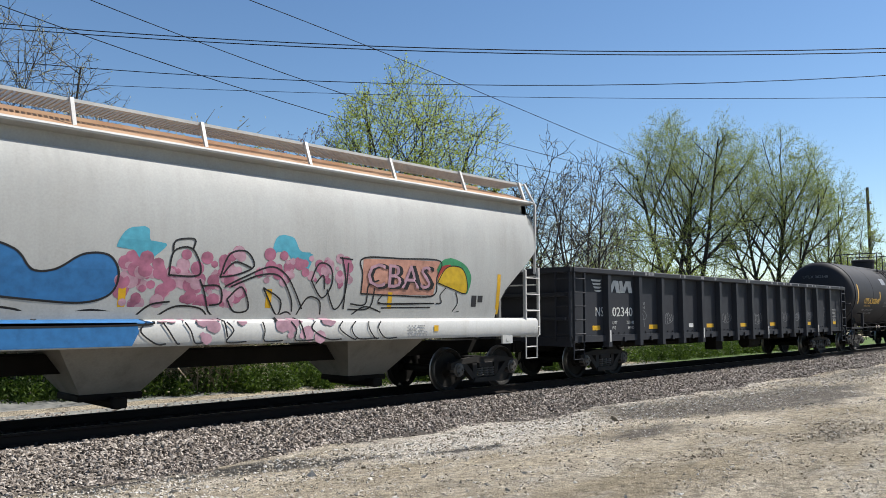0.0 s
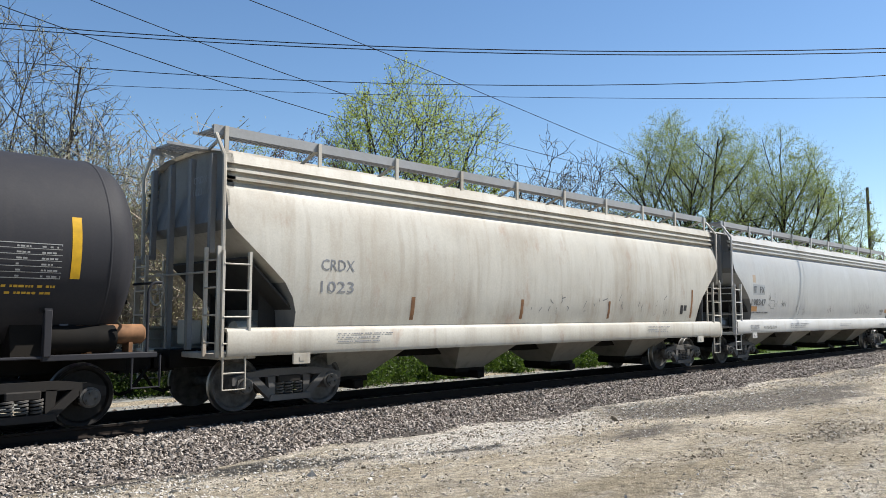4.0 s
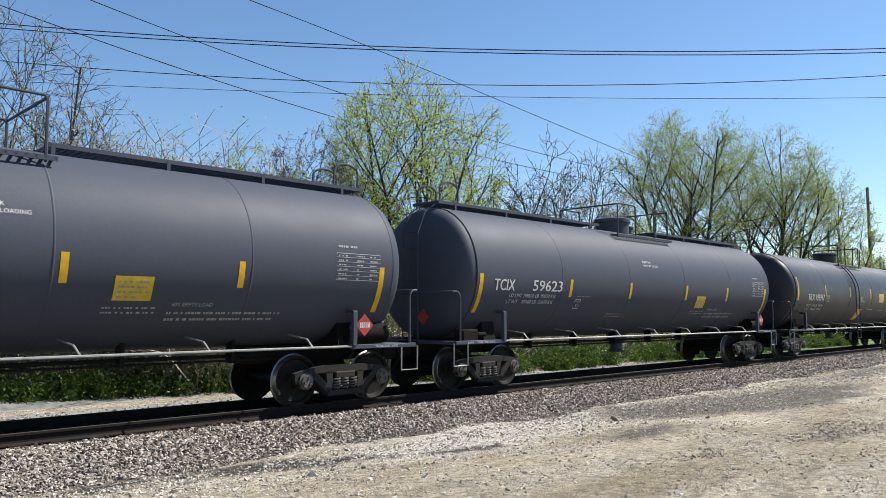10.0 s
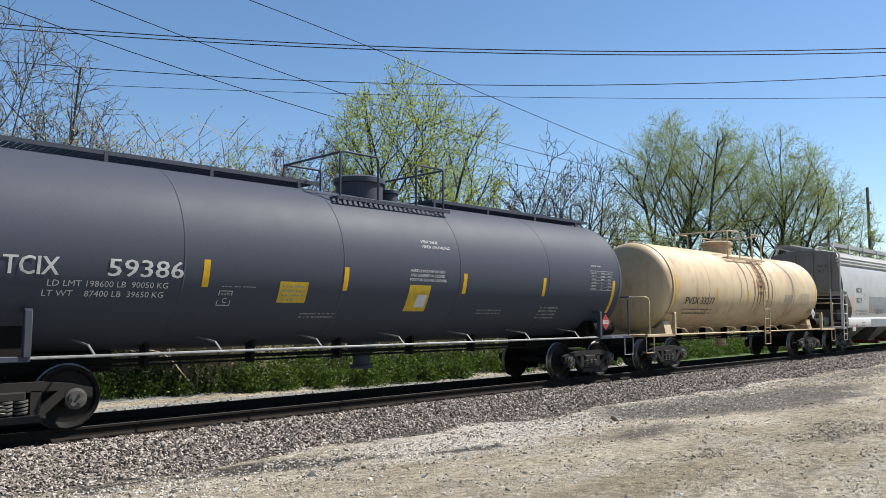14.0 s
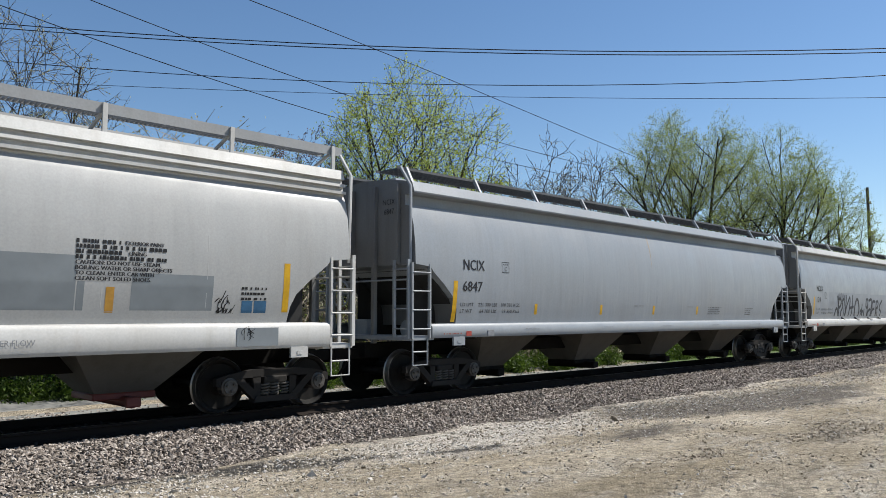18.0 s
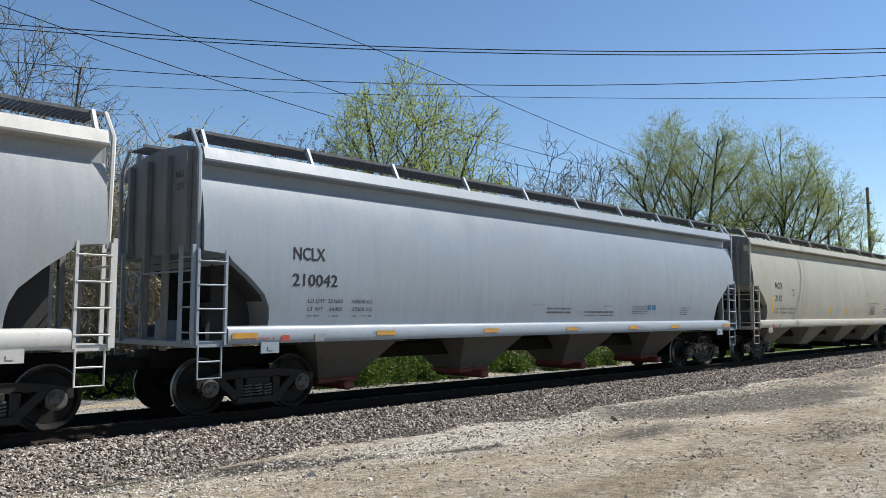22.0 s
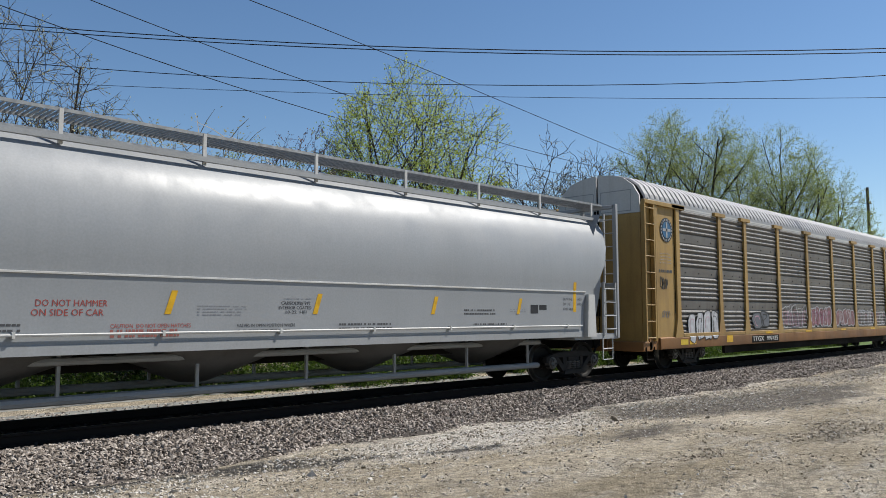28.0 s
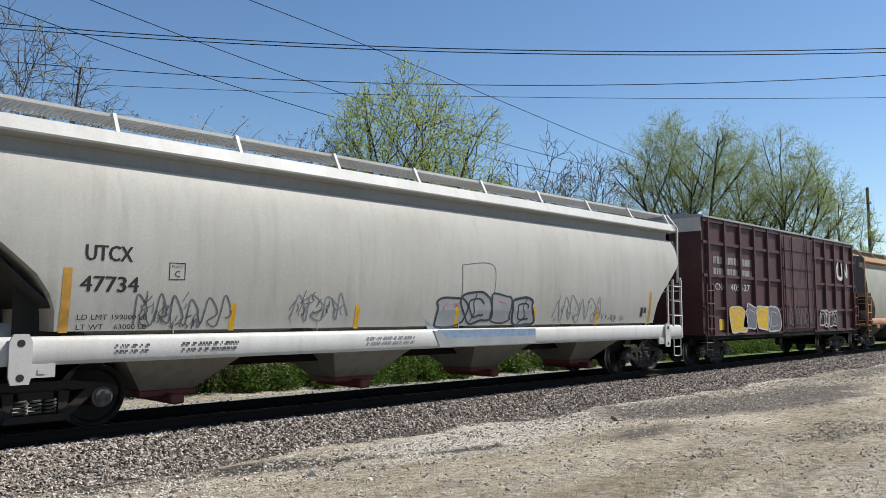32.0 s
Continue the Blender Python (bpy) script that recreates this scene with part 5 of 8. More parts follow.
def seal(car, x0, x1, z0, z1, surf, mat=LETTER_K):
    """The two-part stencil box."""
    m = (x0 + x1) / 2
    panel(car, "stencil_box", x0, m - 0.02, z0, z1, mat, surf)
    panel(car, "stencil_box", m + 0.02, x1, z0 + (z1 - z0) * 0.4, z1, mat, surf)


def tag(car, x0, x1, z0, z1, mat, surf, seed, w=0.03, loops=7, name="graffiti_line"):
    """A quick looping scrawl that fills the given space."""
    rnd = random.Random(seed)
    step = (x1 - x0) / loops
    pts = []
    for i in range(loops):
        x = x0 + step * i
        pts += [(x, z0 + (z1 - z0) * rnd.uniform(0, 0.2)), (x + step * rnd.uniform(0.1, 0.6), z0 + (z1 - z0) * rnd.uniform(0.75, 1.0)), (x + step * rnd.uniform(0.6, 1.2), z0 + (z1 - z0) * rnd.uniform(0.3, 0.6)),
                (x + step * rnd.uniform(0.3, 0.9), z0 + (z1 - z0) * rnd.uniform(0.1, 0.4))]
    stroke(car, pts, w, mat, surf, name=name)


def scribble(car, x0, x1, z0, z1, mat, surf, seed, n=14, w=0.012):
    """Loose short marks, close to one another."""
    rnd = random.Random(seed)
    for i in range(n):
        x, z, a, r = rnd.uniform(x0, x1), rnd.uniform(z0, z1), rnd.gauss(1.3, 0.5), rnd.uniform(0.05, 0.22)
        stroke(car, [(x, z), (x + r * 0.5 * math.cos(a) + rnd.gauss(0, 0.02), z + r * 0.5 * math.sin(a)), (x + r * math.cos(a), z + r * math.sin(a))], w * rnd.uniform(0.6, 1.3), mat, surf)


def bubble_letters(car, x0, x1, z0, z1, n, fill, line, surf, seed, w=0.045):
    """Tall sprayed forms that lean on one another: boxy outlines, drawn twice, with inner lines and drips."""
    rnd = random.Random(seed)
    step = (x1 - x0) / n
    sq = lambda a: math.copysign(abs(a) ** 0.55, a)
    for i in range(n):
        c, m = x0 + step * (i + 0.5), (z0 + z1) / 2 + rnd.uniform(-0.05, 0.05)
        hw, hh, lean = step * rnd.uniform(0.55, 0.72), (z1 - z0) / 2, rnd.uniform(-0.2, 0.25)
        k = 11
        loop = []
        for j in range(k):
            a = 2 * math.pi * j / k + 0.2
            u, v = sq(math.cos(a)) * rnd.uniform(0.62, 1.0), sq(math.sin(a)) * rnd.uniform(0.68, 1.0)
            loop.append((c + hw * (u + lean * v), m + hh * v))
        if fill:
            shape(car, "graffiti_fill", loop, fill, surf, off=0.006 + 0.001 * i)
        q = smooth_loop(loop, 2)
        stroke(car, q + [q[0]], w * rnd.uniform(0.5, 0.85), line, surf, off=0.014 + 0.001 * i)
        q2 = [(c + (a - c) * 0.5, m + (b - m) * 0.58) for a, b in q]
        stroke(car, q2[: rnd.randint(10, 20)], w * 0.5, line if i % 2 else PINK_L, surf, off=0.0145 + 0.001 * i)
        p = [(c + hw * rnd.uniform(-0.5, 0.5), m + hh * (-0.8 + 1.6 * j / 3)) for j in range(4)]
        if i % 2:
            stroke(car, p, w * rnd.uniform(0.3, 0.5), line, surf, off=0.0148 + 0.001 * i)


def marks():
    T = TRAIN
    # the first hopper and its painting
    car, surf, e = T["h1"]
    reflectors(car, surf, [-0.33, 2.12, 4.8], 1.66, 2.08)
    reflectors(car, surf, [7.95], 1.66, 2.54)
    D = 0.2
    for pts in ([(-4.6, 2.0), (-4.3, 2.6), (-3.4, 2.75), (-2.7, 2.62), (-2.1, 2.62), (-1.75, 2.5), (-1.55, 2.26), (-1.25, 2.28), (-0.9, 2.5), (-0.55, 2.5), (-0.4, 2.25), (-0.5, 1.95), (-0.9, 1.82), (-1.6, 1.86), (-2.3, 1.92), (-3.2, 1.9)],
                [(-4.6, 1.62), (-3.6, 1.86), (-2.4, 1.80), (-1.7, 1.72), (-1.5, 1.58), (-1.1, 1.66), (-0.7, 1.72), (-0.25, 1.62), (-0.2, 1.50), (-4.6, 1.50)]):
        shape(car, "graffiti_fill", pts, BLUE, surf)
        q = smooth_loop(pts, 3)
        stroke(car, q + [q[0]], 0.03, BLACK_S, surf, off=0.012)
    shape(car, "graffiti_fill", [(-4.6, 1.54), (-0.14, 1.54), (-0.1, 1.4), (-0.2, 1.2), (-4.6, 1.2)], BLUE, surf, round_it=False)
    shape(car, "graffiti_fill", [(-0.45, 2.62), (-0.3, 2.9), (0.0, 2.95), (0.05, 2.75), (0.3, 2.72), (0.15, 2.55), (-0.05, 2.42), (-0.2, 2.6)], CYAN, surf)
    shape(car, "graffiti_fill", [(2.15, 2.7), (2.25, 2.98), (2.55, 2.98), (2.7, 2.75), (2.95, 2.7), (2.85, 2.42), (2.6, 2.5), (2.4, 2.72)], CYAN, surf)
    rnd = random.Random(4)
    cloud = {PINK: Builder(), PINK_L: Builder()}
    for i in range(210):
        if i < 150:
            x, z = rnd.uniform(-0.4, 1.6), rnd.gauss(2.15, 0.22)
        else:
            x, z = rnd.uniform(1.9, 3.8), rnd.gauss(2.48, 0.13)
        z = max(1.62, min(2.66, z))
        r = rnd.uniform(0.035, 0.115)
        shape(car, "graffiti_fill", circle(x, z, r, 9, 1.0), PINK if rnd.random() < 0.6 else PINK_L, surf, off=0.004 + 0.00003 * i, dz=0.022, into=cloud[PINK] if i % 5 < 3 else cloud[PINK_L])
    for i in range(26):
        x = rnd.choice((1.0, 2.4, 3.0)) + rnd.gauss(0, 0.25)
        shape(car, "graffiti_fill", circle(x, rnd.uniform(1.24, 1.7), rnd.uniform(0.05, 0.14), 9, 1.0), PINK_L, surf, off=0.005 + 0.00005 * i, dz=0.03, into=cloud[PINK_L])
    for m, b in cloud.items():
        b.weld = 0.0
        part("spray_cloud", b, m, car, "", 0, "stuff")
    for pts in ([(0.35, 2.25), (0.42, 2.62), (0.72, 2.66), (0.85, 2.28), (0.35, 2.25)], [(0.40, 2.62), (0.44, 2.78), (0.74, 2.82), (0.72, 2.66)],
                [(0.86, 2.2), (0.95, 2.0), (1.05, 1.7), (1.25, 1.55), (1.32, 1.3)], [(0.9, 2.1), (1.2, 2.1), (1.25, 1.85), (1.05, 1.8)], [(1.2, 2.25), (1.35, 2.62), (1.65, 2.68), (1.8, 2.45), (1.5, 2.3), (1.2, 2.25)],
                [(1.25, 2.3), (1.45, 2.5), (1.75, 2.42)], [(1.3, 2.1), (1.6, 2.25), (2.1, 2.45), (2.4, 2.35), (2.6, 2.1), (2.8, 1.75)], [(1.4, 2.1), (1.9, 2.3), (2.3, 2.3), (2.55, 1.95), (2.6, 1.7)],
                [(1.35, 1.9), (1.6, 2.1), (1.75, 1.75), (1.5, 1.7), (1.35, 1.9)], [(2.0, 2.1), (2.35, 1.9), (2.3, 1.65), (2.0, 2.1)], [(2.7, 1.65), (2.9, 1.95), (3.15, 1.9), (3.2, 1.65)],
                [(2.95, 2.25), (3.1, 2.55), (3.35, 2.5), (3.4, 2.2), (3.2, 1.95), (2.95, 2.25)], [(3.05, 2.2), (3.2, 2.35), (3.25, 2.1)], [(3.3, 2.1), (3.5, 1.75), (3.7, 2.0), (3.75, 2.6)], [(3.6, 2.7), (3.7, 2.3), (3.7, 1.75)],
                [(3.55, 2.68), (3.85, 2.66)], [(3.85, 1.85), (4.2, 1.85), (4.25, 2.2), (4.5, 2.3)], [(3.8, 1.75), (4.3, 1.78), (4.4, 2.15)], [(3.9, 1.65), (4.2, 1.8), (4.6, 1.7)], [(0.2, 1.62), (0.5, 1.78), (0.9, 1.75), (1.05, 1.6)],
                [(-0.12, 1.62), (0.1, 1.80), (0.4, 1.85)], [(2.2, 1.55), (2.5, 1.7), (2.7, 1.5), (2.8, 1.25)]):
        stroke(car, pts, 0.028, BLACK_S, surf, name="graffiti_line", off=0.016)
    for x in (0.0, 0.25, 0.6, 1.3, 1.95, 2.5, 3.0, 3.6, 3.9, 4.2, 4.5):
        stroke(car, [(x, 1.54), (x + rnd.uniform(-0.1, 0.15), 1.4), (x + rnd.uniform(0.0, 0.3), 1.22), (x + rnd.uniform(0.2, 0.6), 1.22)], 0.024, BLACK_S, surf, off=0.016)
    shape(car, "graffiti_fill", [(4.08, 2.04), (4.1, 2.7), (6.1, 2.74), (5.95, 2.04)], SALMON, surf, round_it=False)
    stroke(car, [(4.08, 2.04), (4.09, 2.4), (4.1, 2.7), (5.1, 2.74), (6.1, 2.74), (6.02, 2.4), (5.95, 2.04), (5.0, 2.02), (4.08, 2.04)], 0.03, BLACK_S, surf, off=0.012)
    letters(car, "CBAS", 4.24, 2.14, 0.48, BLACK_S, surf, 1.68, 0.0, 0.03)
    letters(car, "CBAS", 4.20, 2.17, 0.45, PINK_L, lambda z: surf(z) + 0.004, 1.64)
    shape(car, "graffiti_fill", [(6.05, 2.45), (6.1, 2.7), (6.35, 2.82), (6.65, 2.78), (6.9, 2.66), (7.05, 2.45), (7.0, 2.2), (6.92, 2.08), (6.75, 2.2)], GREEN_S, surf)
    shape(car, "graffiti_fill", [(6.05, 2.35), (6.15, 2.62), (6.42, 2.68), (6.35, 2.5)], RED, surf, off=0.008)
    shape(car, "graffiti_fill", [(6.05, 2.3), (6.25, 2.58), (6.5, 2.66), (6.78, 2.6), (6.92, 2.35), (6.9, 2.1), (6.5, 2.18)], TACO, surf, off=0.010)
    stroke(car, [(6.05, 2.3), (6.25, 2.58), (6.5, 2.66), (6.78, 2.6), (6.92, 2.35), (6.9, 2.1), (6.5, 2.18), (6.05, 2.3)], 0.022, BLACK_S, surf, off=0.014)
    for pts in ([(6.3, 2.2), (6.15, 2.05), (6.2, 1.9), (6.05, 1.88)], [(6.6, 2.12), (6.68, 1.9), (6.55, 1.7), (6.75, 1.72)], [(4.6, 2.02), (4.6, 1.86), (5.9, 1.88)], [(4.5, 1.86), (6.0, 1.88)], [(4.6, 1.78), (5.9, 1.8)]):
        stroke(car, pts, 0.026, BLACK_S, surf, off=0.012)
    seal(car, 7.1, 7.45, 1.82, 2.06, surf)
    bars(car, 5.2, 5.7, 1.42, 4, LETTER_G, surf, 0.03, 0.06, 3)
    panel(car, "reflector", 5.9, 6.02, 1.32, 1.44, YELLOW, surf)
    # gondola
    car, half, e = T["gon"]
    side = lambda z: 1.447
    deep = lambda z: 1.603
    letters(car, "NS", -8.9, 1.61, 0.24, LETTER_W, side, 0.36)
    letters(car, "202340", -8.32, 1.61, 0.24, LETTER_W, side, 1.20, 0, 0.012)
    for s, z in (("LD LMT", 1.40), ("LT WT", 1.26)):
        letters(car, s, -8.30, z, 0.085, LETTER_W, side)
    letters(car, "217100", -7.42, 1.40, 0.085, LETTER_W, side)
    letters(car, "68900", -7.36, 1.26, 0.085, LETTER_W, side)
    # emblem as plain slanted shapes
    for u in (0.0, 0.62):
        shape(car, "emblem", [(-8.32 + u, 2.24), (-8.10 + u, 2.24), (-7.98 + u, 2.44), (-7.9 + u, 2.24), (-7.72 + u, 2.24), (-7.80 + u, 2.56), (-8.05 + u, 2.56), (-8.18 + u, 2.38), (-8.22 + u, 2.56), (-8.38 + u, 2.56)], LETTER_W, side, round_it=False)
    for i in range(4):
        shape(car, "emblem", [(-9.1 + 0.05 * i, 2.56 - i * 0.09), (-8.62, 2.56 - i * 0.09), (-8.68, 2.51 - i * 0.09), (-9.02 + 0.05 * i, 2.51 - i * 0.09)], LETTER_W, side, round_it=False)
    for x0, x1 in ((-6.25, -5.77), (-2.74, -2.27), (-0.27, 0.19), (2.18, 2.65), (5.75, 6.15), (-9.05, -8.7), (8.7, 9.05)):
        panel(car, "reflector", x0, x1, 1.25, 1.37, YELLOW, side, 0.008)
    panel(car, "notice", -3.9, -3.62, 1.27, 1.39, LETTER_W, side)
    for i, (x0, x1, z0, z1, k) in enumerate(((-5.6, -4.9, 1.42, 1.72, 5), (-1.75, -1.0, 1.42, 1.72, 5), (0.72, 1.42, 1.36, 1.74, 6), (3.16, 3.95, 1.44, 1.76, 6), (4.42, 5.02, 1.46, 1.78, 5), (5.66, 6.38, 1.50, 1.80, 6))):
        tag(car, x0, x1, z0, z1, CHALK, side, 30 + i, 0.016, k)
        stroke(car, [(x0 - 0.05, z0 + 0.08), (x0, z0 + 0.26), (x0 + 0.14, z1), (x0 + 0.05, z0 + 0.1), ((x0 + x1) / 2, z0 - 0.04), (x1, z0 + 0.06), (x1 + 0.06, z1 - 0.1)], 0.012, CHALK, side)
    stroke(car, [(7.62, 1.95), (7.72, 1.85), (7.84, 1.95), (7.74, 1.78), (7.64, 1.66), (7.74, 1.56), (7.84, 1.66), (7.74, 1.78), (7.66, 1.52), (7.74, 1.3), (7.82, 1.5)], 0.014, CHALK, side)
    letters(car, "G123", 8.72, 1.40, 0.12, LETTER_W, side, 0.36)
    for x in [(a + c) / 2 for a, c in zip(GON_RIBS, GON_RIBS[1:])]:
        b = Builder()
        for k in range(4):
            b.disc((x - 0.42 + 0.28 * k, -1.447, 1.17), (x - 0.42 + 0.28 * k, -1.475, 1.17), 0.022, 6)
        part("rivet", b, GON_BLACK, car, "", 0, "stuff")
    letters(car, "SAVE", -6.68, 1.92, 0.075, CHALK, side)
    letters(car, "THE", -6.62, 1.82, 0.065, CHALK, side)
    stroke(car, [(-6.6, 1.78), (-6.45, 1.72), (-6.38, 1.6), (-6.52, 1.5), (-6.66, 1.6), (-6.6, 1.74), (-6.52, 1.5), (-6.5, 1.32)], 0.012, CHALK, side)
    for z in (1.62, 1.56, 1.68, 1.74, 1.8, 1.86):
        bars(car, 8.65, 9.1, z, 1, LETTER_W, side, 0.035, 0.06, int(z * 100))
    for x in GON_RIBS[::4]:
        panel(car, "notice", x - 0.03, x + 0.03, 0.95, 1.25, LETTER_W, deep)
    # worn streaks on the top chord
    for i in range(26):
        x = rnd.uniform(-9.8, 9.8)
        panel(car, "scuff", x, x + rnd.uniform(0.03, 0.2), 2.74, 2.82, CHALK, lambda z: 1.621, 0.003)
    # first tank car
    car, surf, e, half = T["utlx"]
    letters(car, "UTLX 302648", -5.16, 2.16, 0.25, LETTER_Y, surf, 2.20, 0, 0.025)
    letters(car, "THE TANK CAR PEOPLE", -5.13, 2.02, 0.075, LETTER_Y, surf, 1.0)
    letters(car, "LD LMT   221000 LB   100 200 KG", -5.18, 1.84, 0.075, LETTER_G, surf, 1.62)
    letters(car, "LT WT     65000 LB     29 500 KG", -5.20, 1.69, 0.075, LETTER_G, surf, 1.60)
    reflectors(car, surf, [-6.05, 5.94], 2.15, 3.02, 0.13)
    reflectors(car, surf, [-2.84, 0.20, 2.82], 2.32, 2.75, 0.11)
    panel(car, "placard_panel", -2.2, -1.55, 3.1, 3.4, LETTER_G, surf)
    panel(car, "notice", 1.5, 2.35, 2.12, 2.4, TAN, surf)
    bars(car, -2.15, -1.6, 2.25, 4, LETTER_G, surf, 0.025, 0.07, 9)
    data_table(car, 4.7, 5.75, 2.14, 2.62, surf)
    bars(car, 4.7, 5.7, 2.02, 2, LETTER_Y, surf, 0.04, 0.09, 12)
    plate_box(car, 4.0, 4.3, 1.72, 1.98, LETTER_W, surf)
    placard(car, 5.95, 1.66, -1.05, "3")
    b = Builder().tube([(6.05, -1.0, 1.36), (6.12, -1.0, 1.36), (7.10, -1.0, 1.36), (7.17, -1.0, 1.36)], [0.08, 0.15, 0.15, 0.08], 16)
    for x in (6.3, 6.9):
        b.box(x - 0.03, x + 0.03, -1.12, -0.88, 1.02, 1.24)
    part("air_reservoir", b, RUSTY, car, "rusty brown air reservoir")
    end_letters(car, "UTLX 302648", -e + 0.02, 0.55, 3.32, 0.12, CHALK, 1.1)
    # hoppers with black marks
    for key, top, rest, tc in (("crdx", ("CRDX", -6.85, 2.44, 0.20, 0.74), ("1023", -6.85, 2.05, 0.20, 0.74), LETTER_G),):
        car, surf, e = T[key]
        letters(car, top[0], top[1], top[2], top[3], tc, surf, top[4])
        letters(car, rest[0], rest[1], rest[2], rest[3], tc, surf, rest[4])
    seal(car, 6.22, 6.6, 1.66, 1.93, surf)
    for x in (6.9, -4.6, -1.2, 2.4):
        panel(car, "reflector", x - 0.05, x + 0.05, 1.55, 2.0 if x < 6 else 2.4, RUSTY, surf)
    for i, (x0, x1) in enumerate(((-1.0, 0.6), (1.2, 3.2), (3.6, 5.4))):
        scribble(car, x0, x1, 1.6, 2.1, GREY_S, surf, 50 + i, 9, 0.016)
    bars(car, -6.5, -5.2, 1.30, 3, LETTER_G, surf, 0.03, 0.07, 8)
    bars(car, 4.2, 5.4, 1.30, 3, LETTER_G, surf, 0.03, 0.07, 9)
    end_letters(car, "CRDX", -e - 0.106, -0.55, 3.85, 0.12, LETTER_G)
    end_letters(car, "1023", -e - 0.106, -0.55, 3.65, 0.12, LETTER_G)
    car, surf, e = T["itfx"]
    panel(car, "paint_patch", -7.72, -6.72, 2.34, 2.70, PATCH_L, surf, 0.004)
    letters(car, "IT", -7.68, 2.40, 0.23, LETTER_D, surf, 0, 0, 0.014)
    letters(car, "FX", -7.16, 2.40, 0.23, LETTER_D, surf, 0, 0, 0.014)
    letters(car, "198347", -7.84, 1.97, 0.22, LETTER_D, surf, 1.15, 0, 0.018)
    panel(car, "rust_patch", -7.84, -7.36, 1.76, 1.94, ORANGE_P, surf, 0.003)
    panel(car, "rust_patch", -7.72, -7.48, 2.76, 3.02, TAN_P, surf, 0.003)
    panel(car, "paint_patch", -7.70, -7.32, 1.50, 1.76, PATCH_L, surf, 0.003)
    bars(car, -7.82, -6.4, 1.70, 2, LETTER_D, surf, 0.06, 0.13, 5)
    letters(car, "ACF CENTER FLOW", -7.02, 1.16, 0.10, LETTER_K, surf, 1.1)
    bars(car, -8.1, -7.4, 1.26, 3, LETTER_G, surf, 0.05, 0.08, 15)
    bars(car, -4.6, -2.7, 1.30, 3, LETTER_G, surf, 0.035, 0.07, 16)
    bars(car, 0.8, 2.2, 1.25, 2, LETTER_G, surf, 0.03, 0.07, 17)
    box_outline(car, -6.2, -5.9, 1.86, 2.16, GREY_S, surf)
    tag(car, 3.4, 5.4, 1.62, 2.2, GREY_S, surf, 151, 0.016, 6)
    panel(car, "rust_patch", 4.5, 4.95, 1.52, 1.60, ORANGE_P, surf, 0.003)
    panel(car, "rust_patch", 7.45, 7.95, 1.73, 1.90, ORANGE_P, surf, 0.003)
    bars(car, 6.65, 7.2, 1.84, 4, LETTER_K, surf, 0.05, 0.065, 152)
    bars(car, 6.25, 7.0, 1.21, 3, LETTER_K, surf, 0.035, 0.055, 153)
    bars(car, 7.2, 7.6, 1.21, 2, LETTER_K, surf, 0.05, 0.06, 154)
    for i, (x0, x1, z0, z1) in enumerate(((-6.4, -5.7, 1.8, 2.4), (-5.2, -4.8, 1.9, 2.2), (-3.8, -2.9, 1.6, 2.1), (-0.5, 0.4, 1.7, 2.1), (2.6, 3.4, 1.6, 1.9))):
        scribble(car, x0, x1, z0, z1 - 0.15, BLACK_S, surf, 70 + i, 12)
    for x in (-4.9, -2.0, 1.0, 3.9, 6.6):
        panel(car, "reflector", x, x + 0.42, 1.55, 1.63, RUSTY, surf)
    end_letters(car, "IT", -e - 0.106, -0.55, 3.55, 0.11, LETTER_G)
    end_letters(car, "FX", -e - 0.106, -0.75, 3.55, 0.11, LETTER_G)
    end_letters(car, "198347", -e - 0.106, -0.5, 3.36, 0.11, LETTER_G)
    # the four alike tank cars
    for key, num in (("t1", "59257"), ("t2", "59610"), ("t3", "59623"), ("t4", "59386")):
        car, surf, e, half = T[key]
        letters(car, "TCIX", -7.15, 2.20, 0.25, LETTER_W, surf, 0.70, 0, 0.012)
        letters(car, num, -5.78, 2.21, 0.25, LETTER_W, surf, 1.14, 0, 0.012)
        letters(car, "LD LMT 198600 LB  90050 KG", -6.57, 2.05, 0.085, LETTER_W, surf, 1.72)
        letters(car, "LT WT    87400 LB  39650 KG", -6.62, 1.91, 0.085, LETTER_W, surf, 1.72)
        reflectors(car, surf, [-7.58, 7.42], 1.70, 2.55, 0.12)
        reflectors(car, surf, [-4.24, -1.70, 1.48, 4.20] if key == "t1" else [-4.25, -1.48, 1.69, 4.44], 2.09, 2.52, 0.11)
        plate_box(car, -3.98, -3.74, 1.80, 2.04, LETTER_W, surf)
        bars(car, -3.95, -3.3, 2.10, 1, LETTER_W, surf, 0.02, 0.05, 4)
        if key in ("t1", "t4"):
            w = 0.12 if key == "t4" else -0.10
            panel(car, "warning_sign", w, w + 0.58, 1.72, 2.24, SIGN_Y, surf)
            panel(car, "sign_field", w + 0.25, w + 0.52, 1.80, 2.05, LETTER_W, surf, 0.010)
        letters(car, "VENT TANK", -0.77 if key == "t3" else 0.45, 3.10, 0.06, LETTER_W, surf)
        letters(car, "WHEN UNLOADING", -0.77 if key == "t3" else 0.45, 3.00, 0.06, LETTER_W, surf)
        for i, s in enumerate(("HANDLE MUST BE LOCKED", "AND CHAINED IN CLOSED", "POSITION BEFORE LOADING") if key in ("t1", "t4") else ()):
            letters(car, s, 0.1 if key == "t4" else -0.12, 2.50 - 0.09 * i, 0.055, LETTER_W, surf)
        u = {"t1": 0.10, "t4": -4.92}.get(key, 0.36)
        panel(car, "warning_sign", 2.05 + u, 2.63 + u, 1.86, 2.22, SIGN_Y, surf)
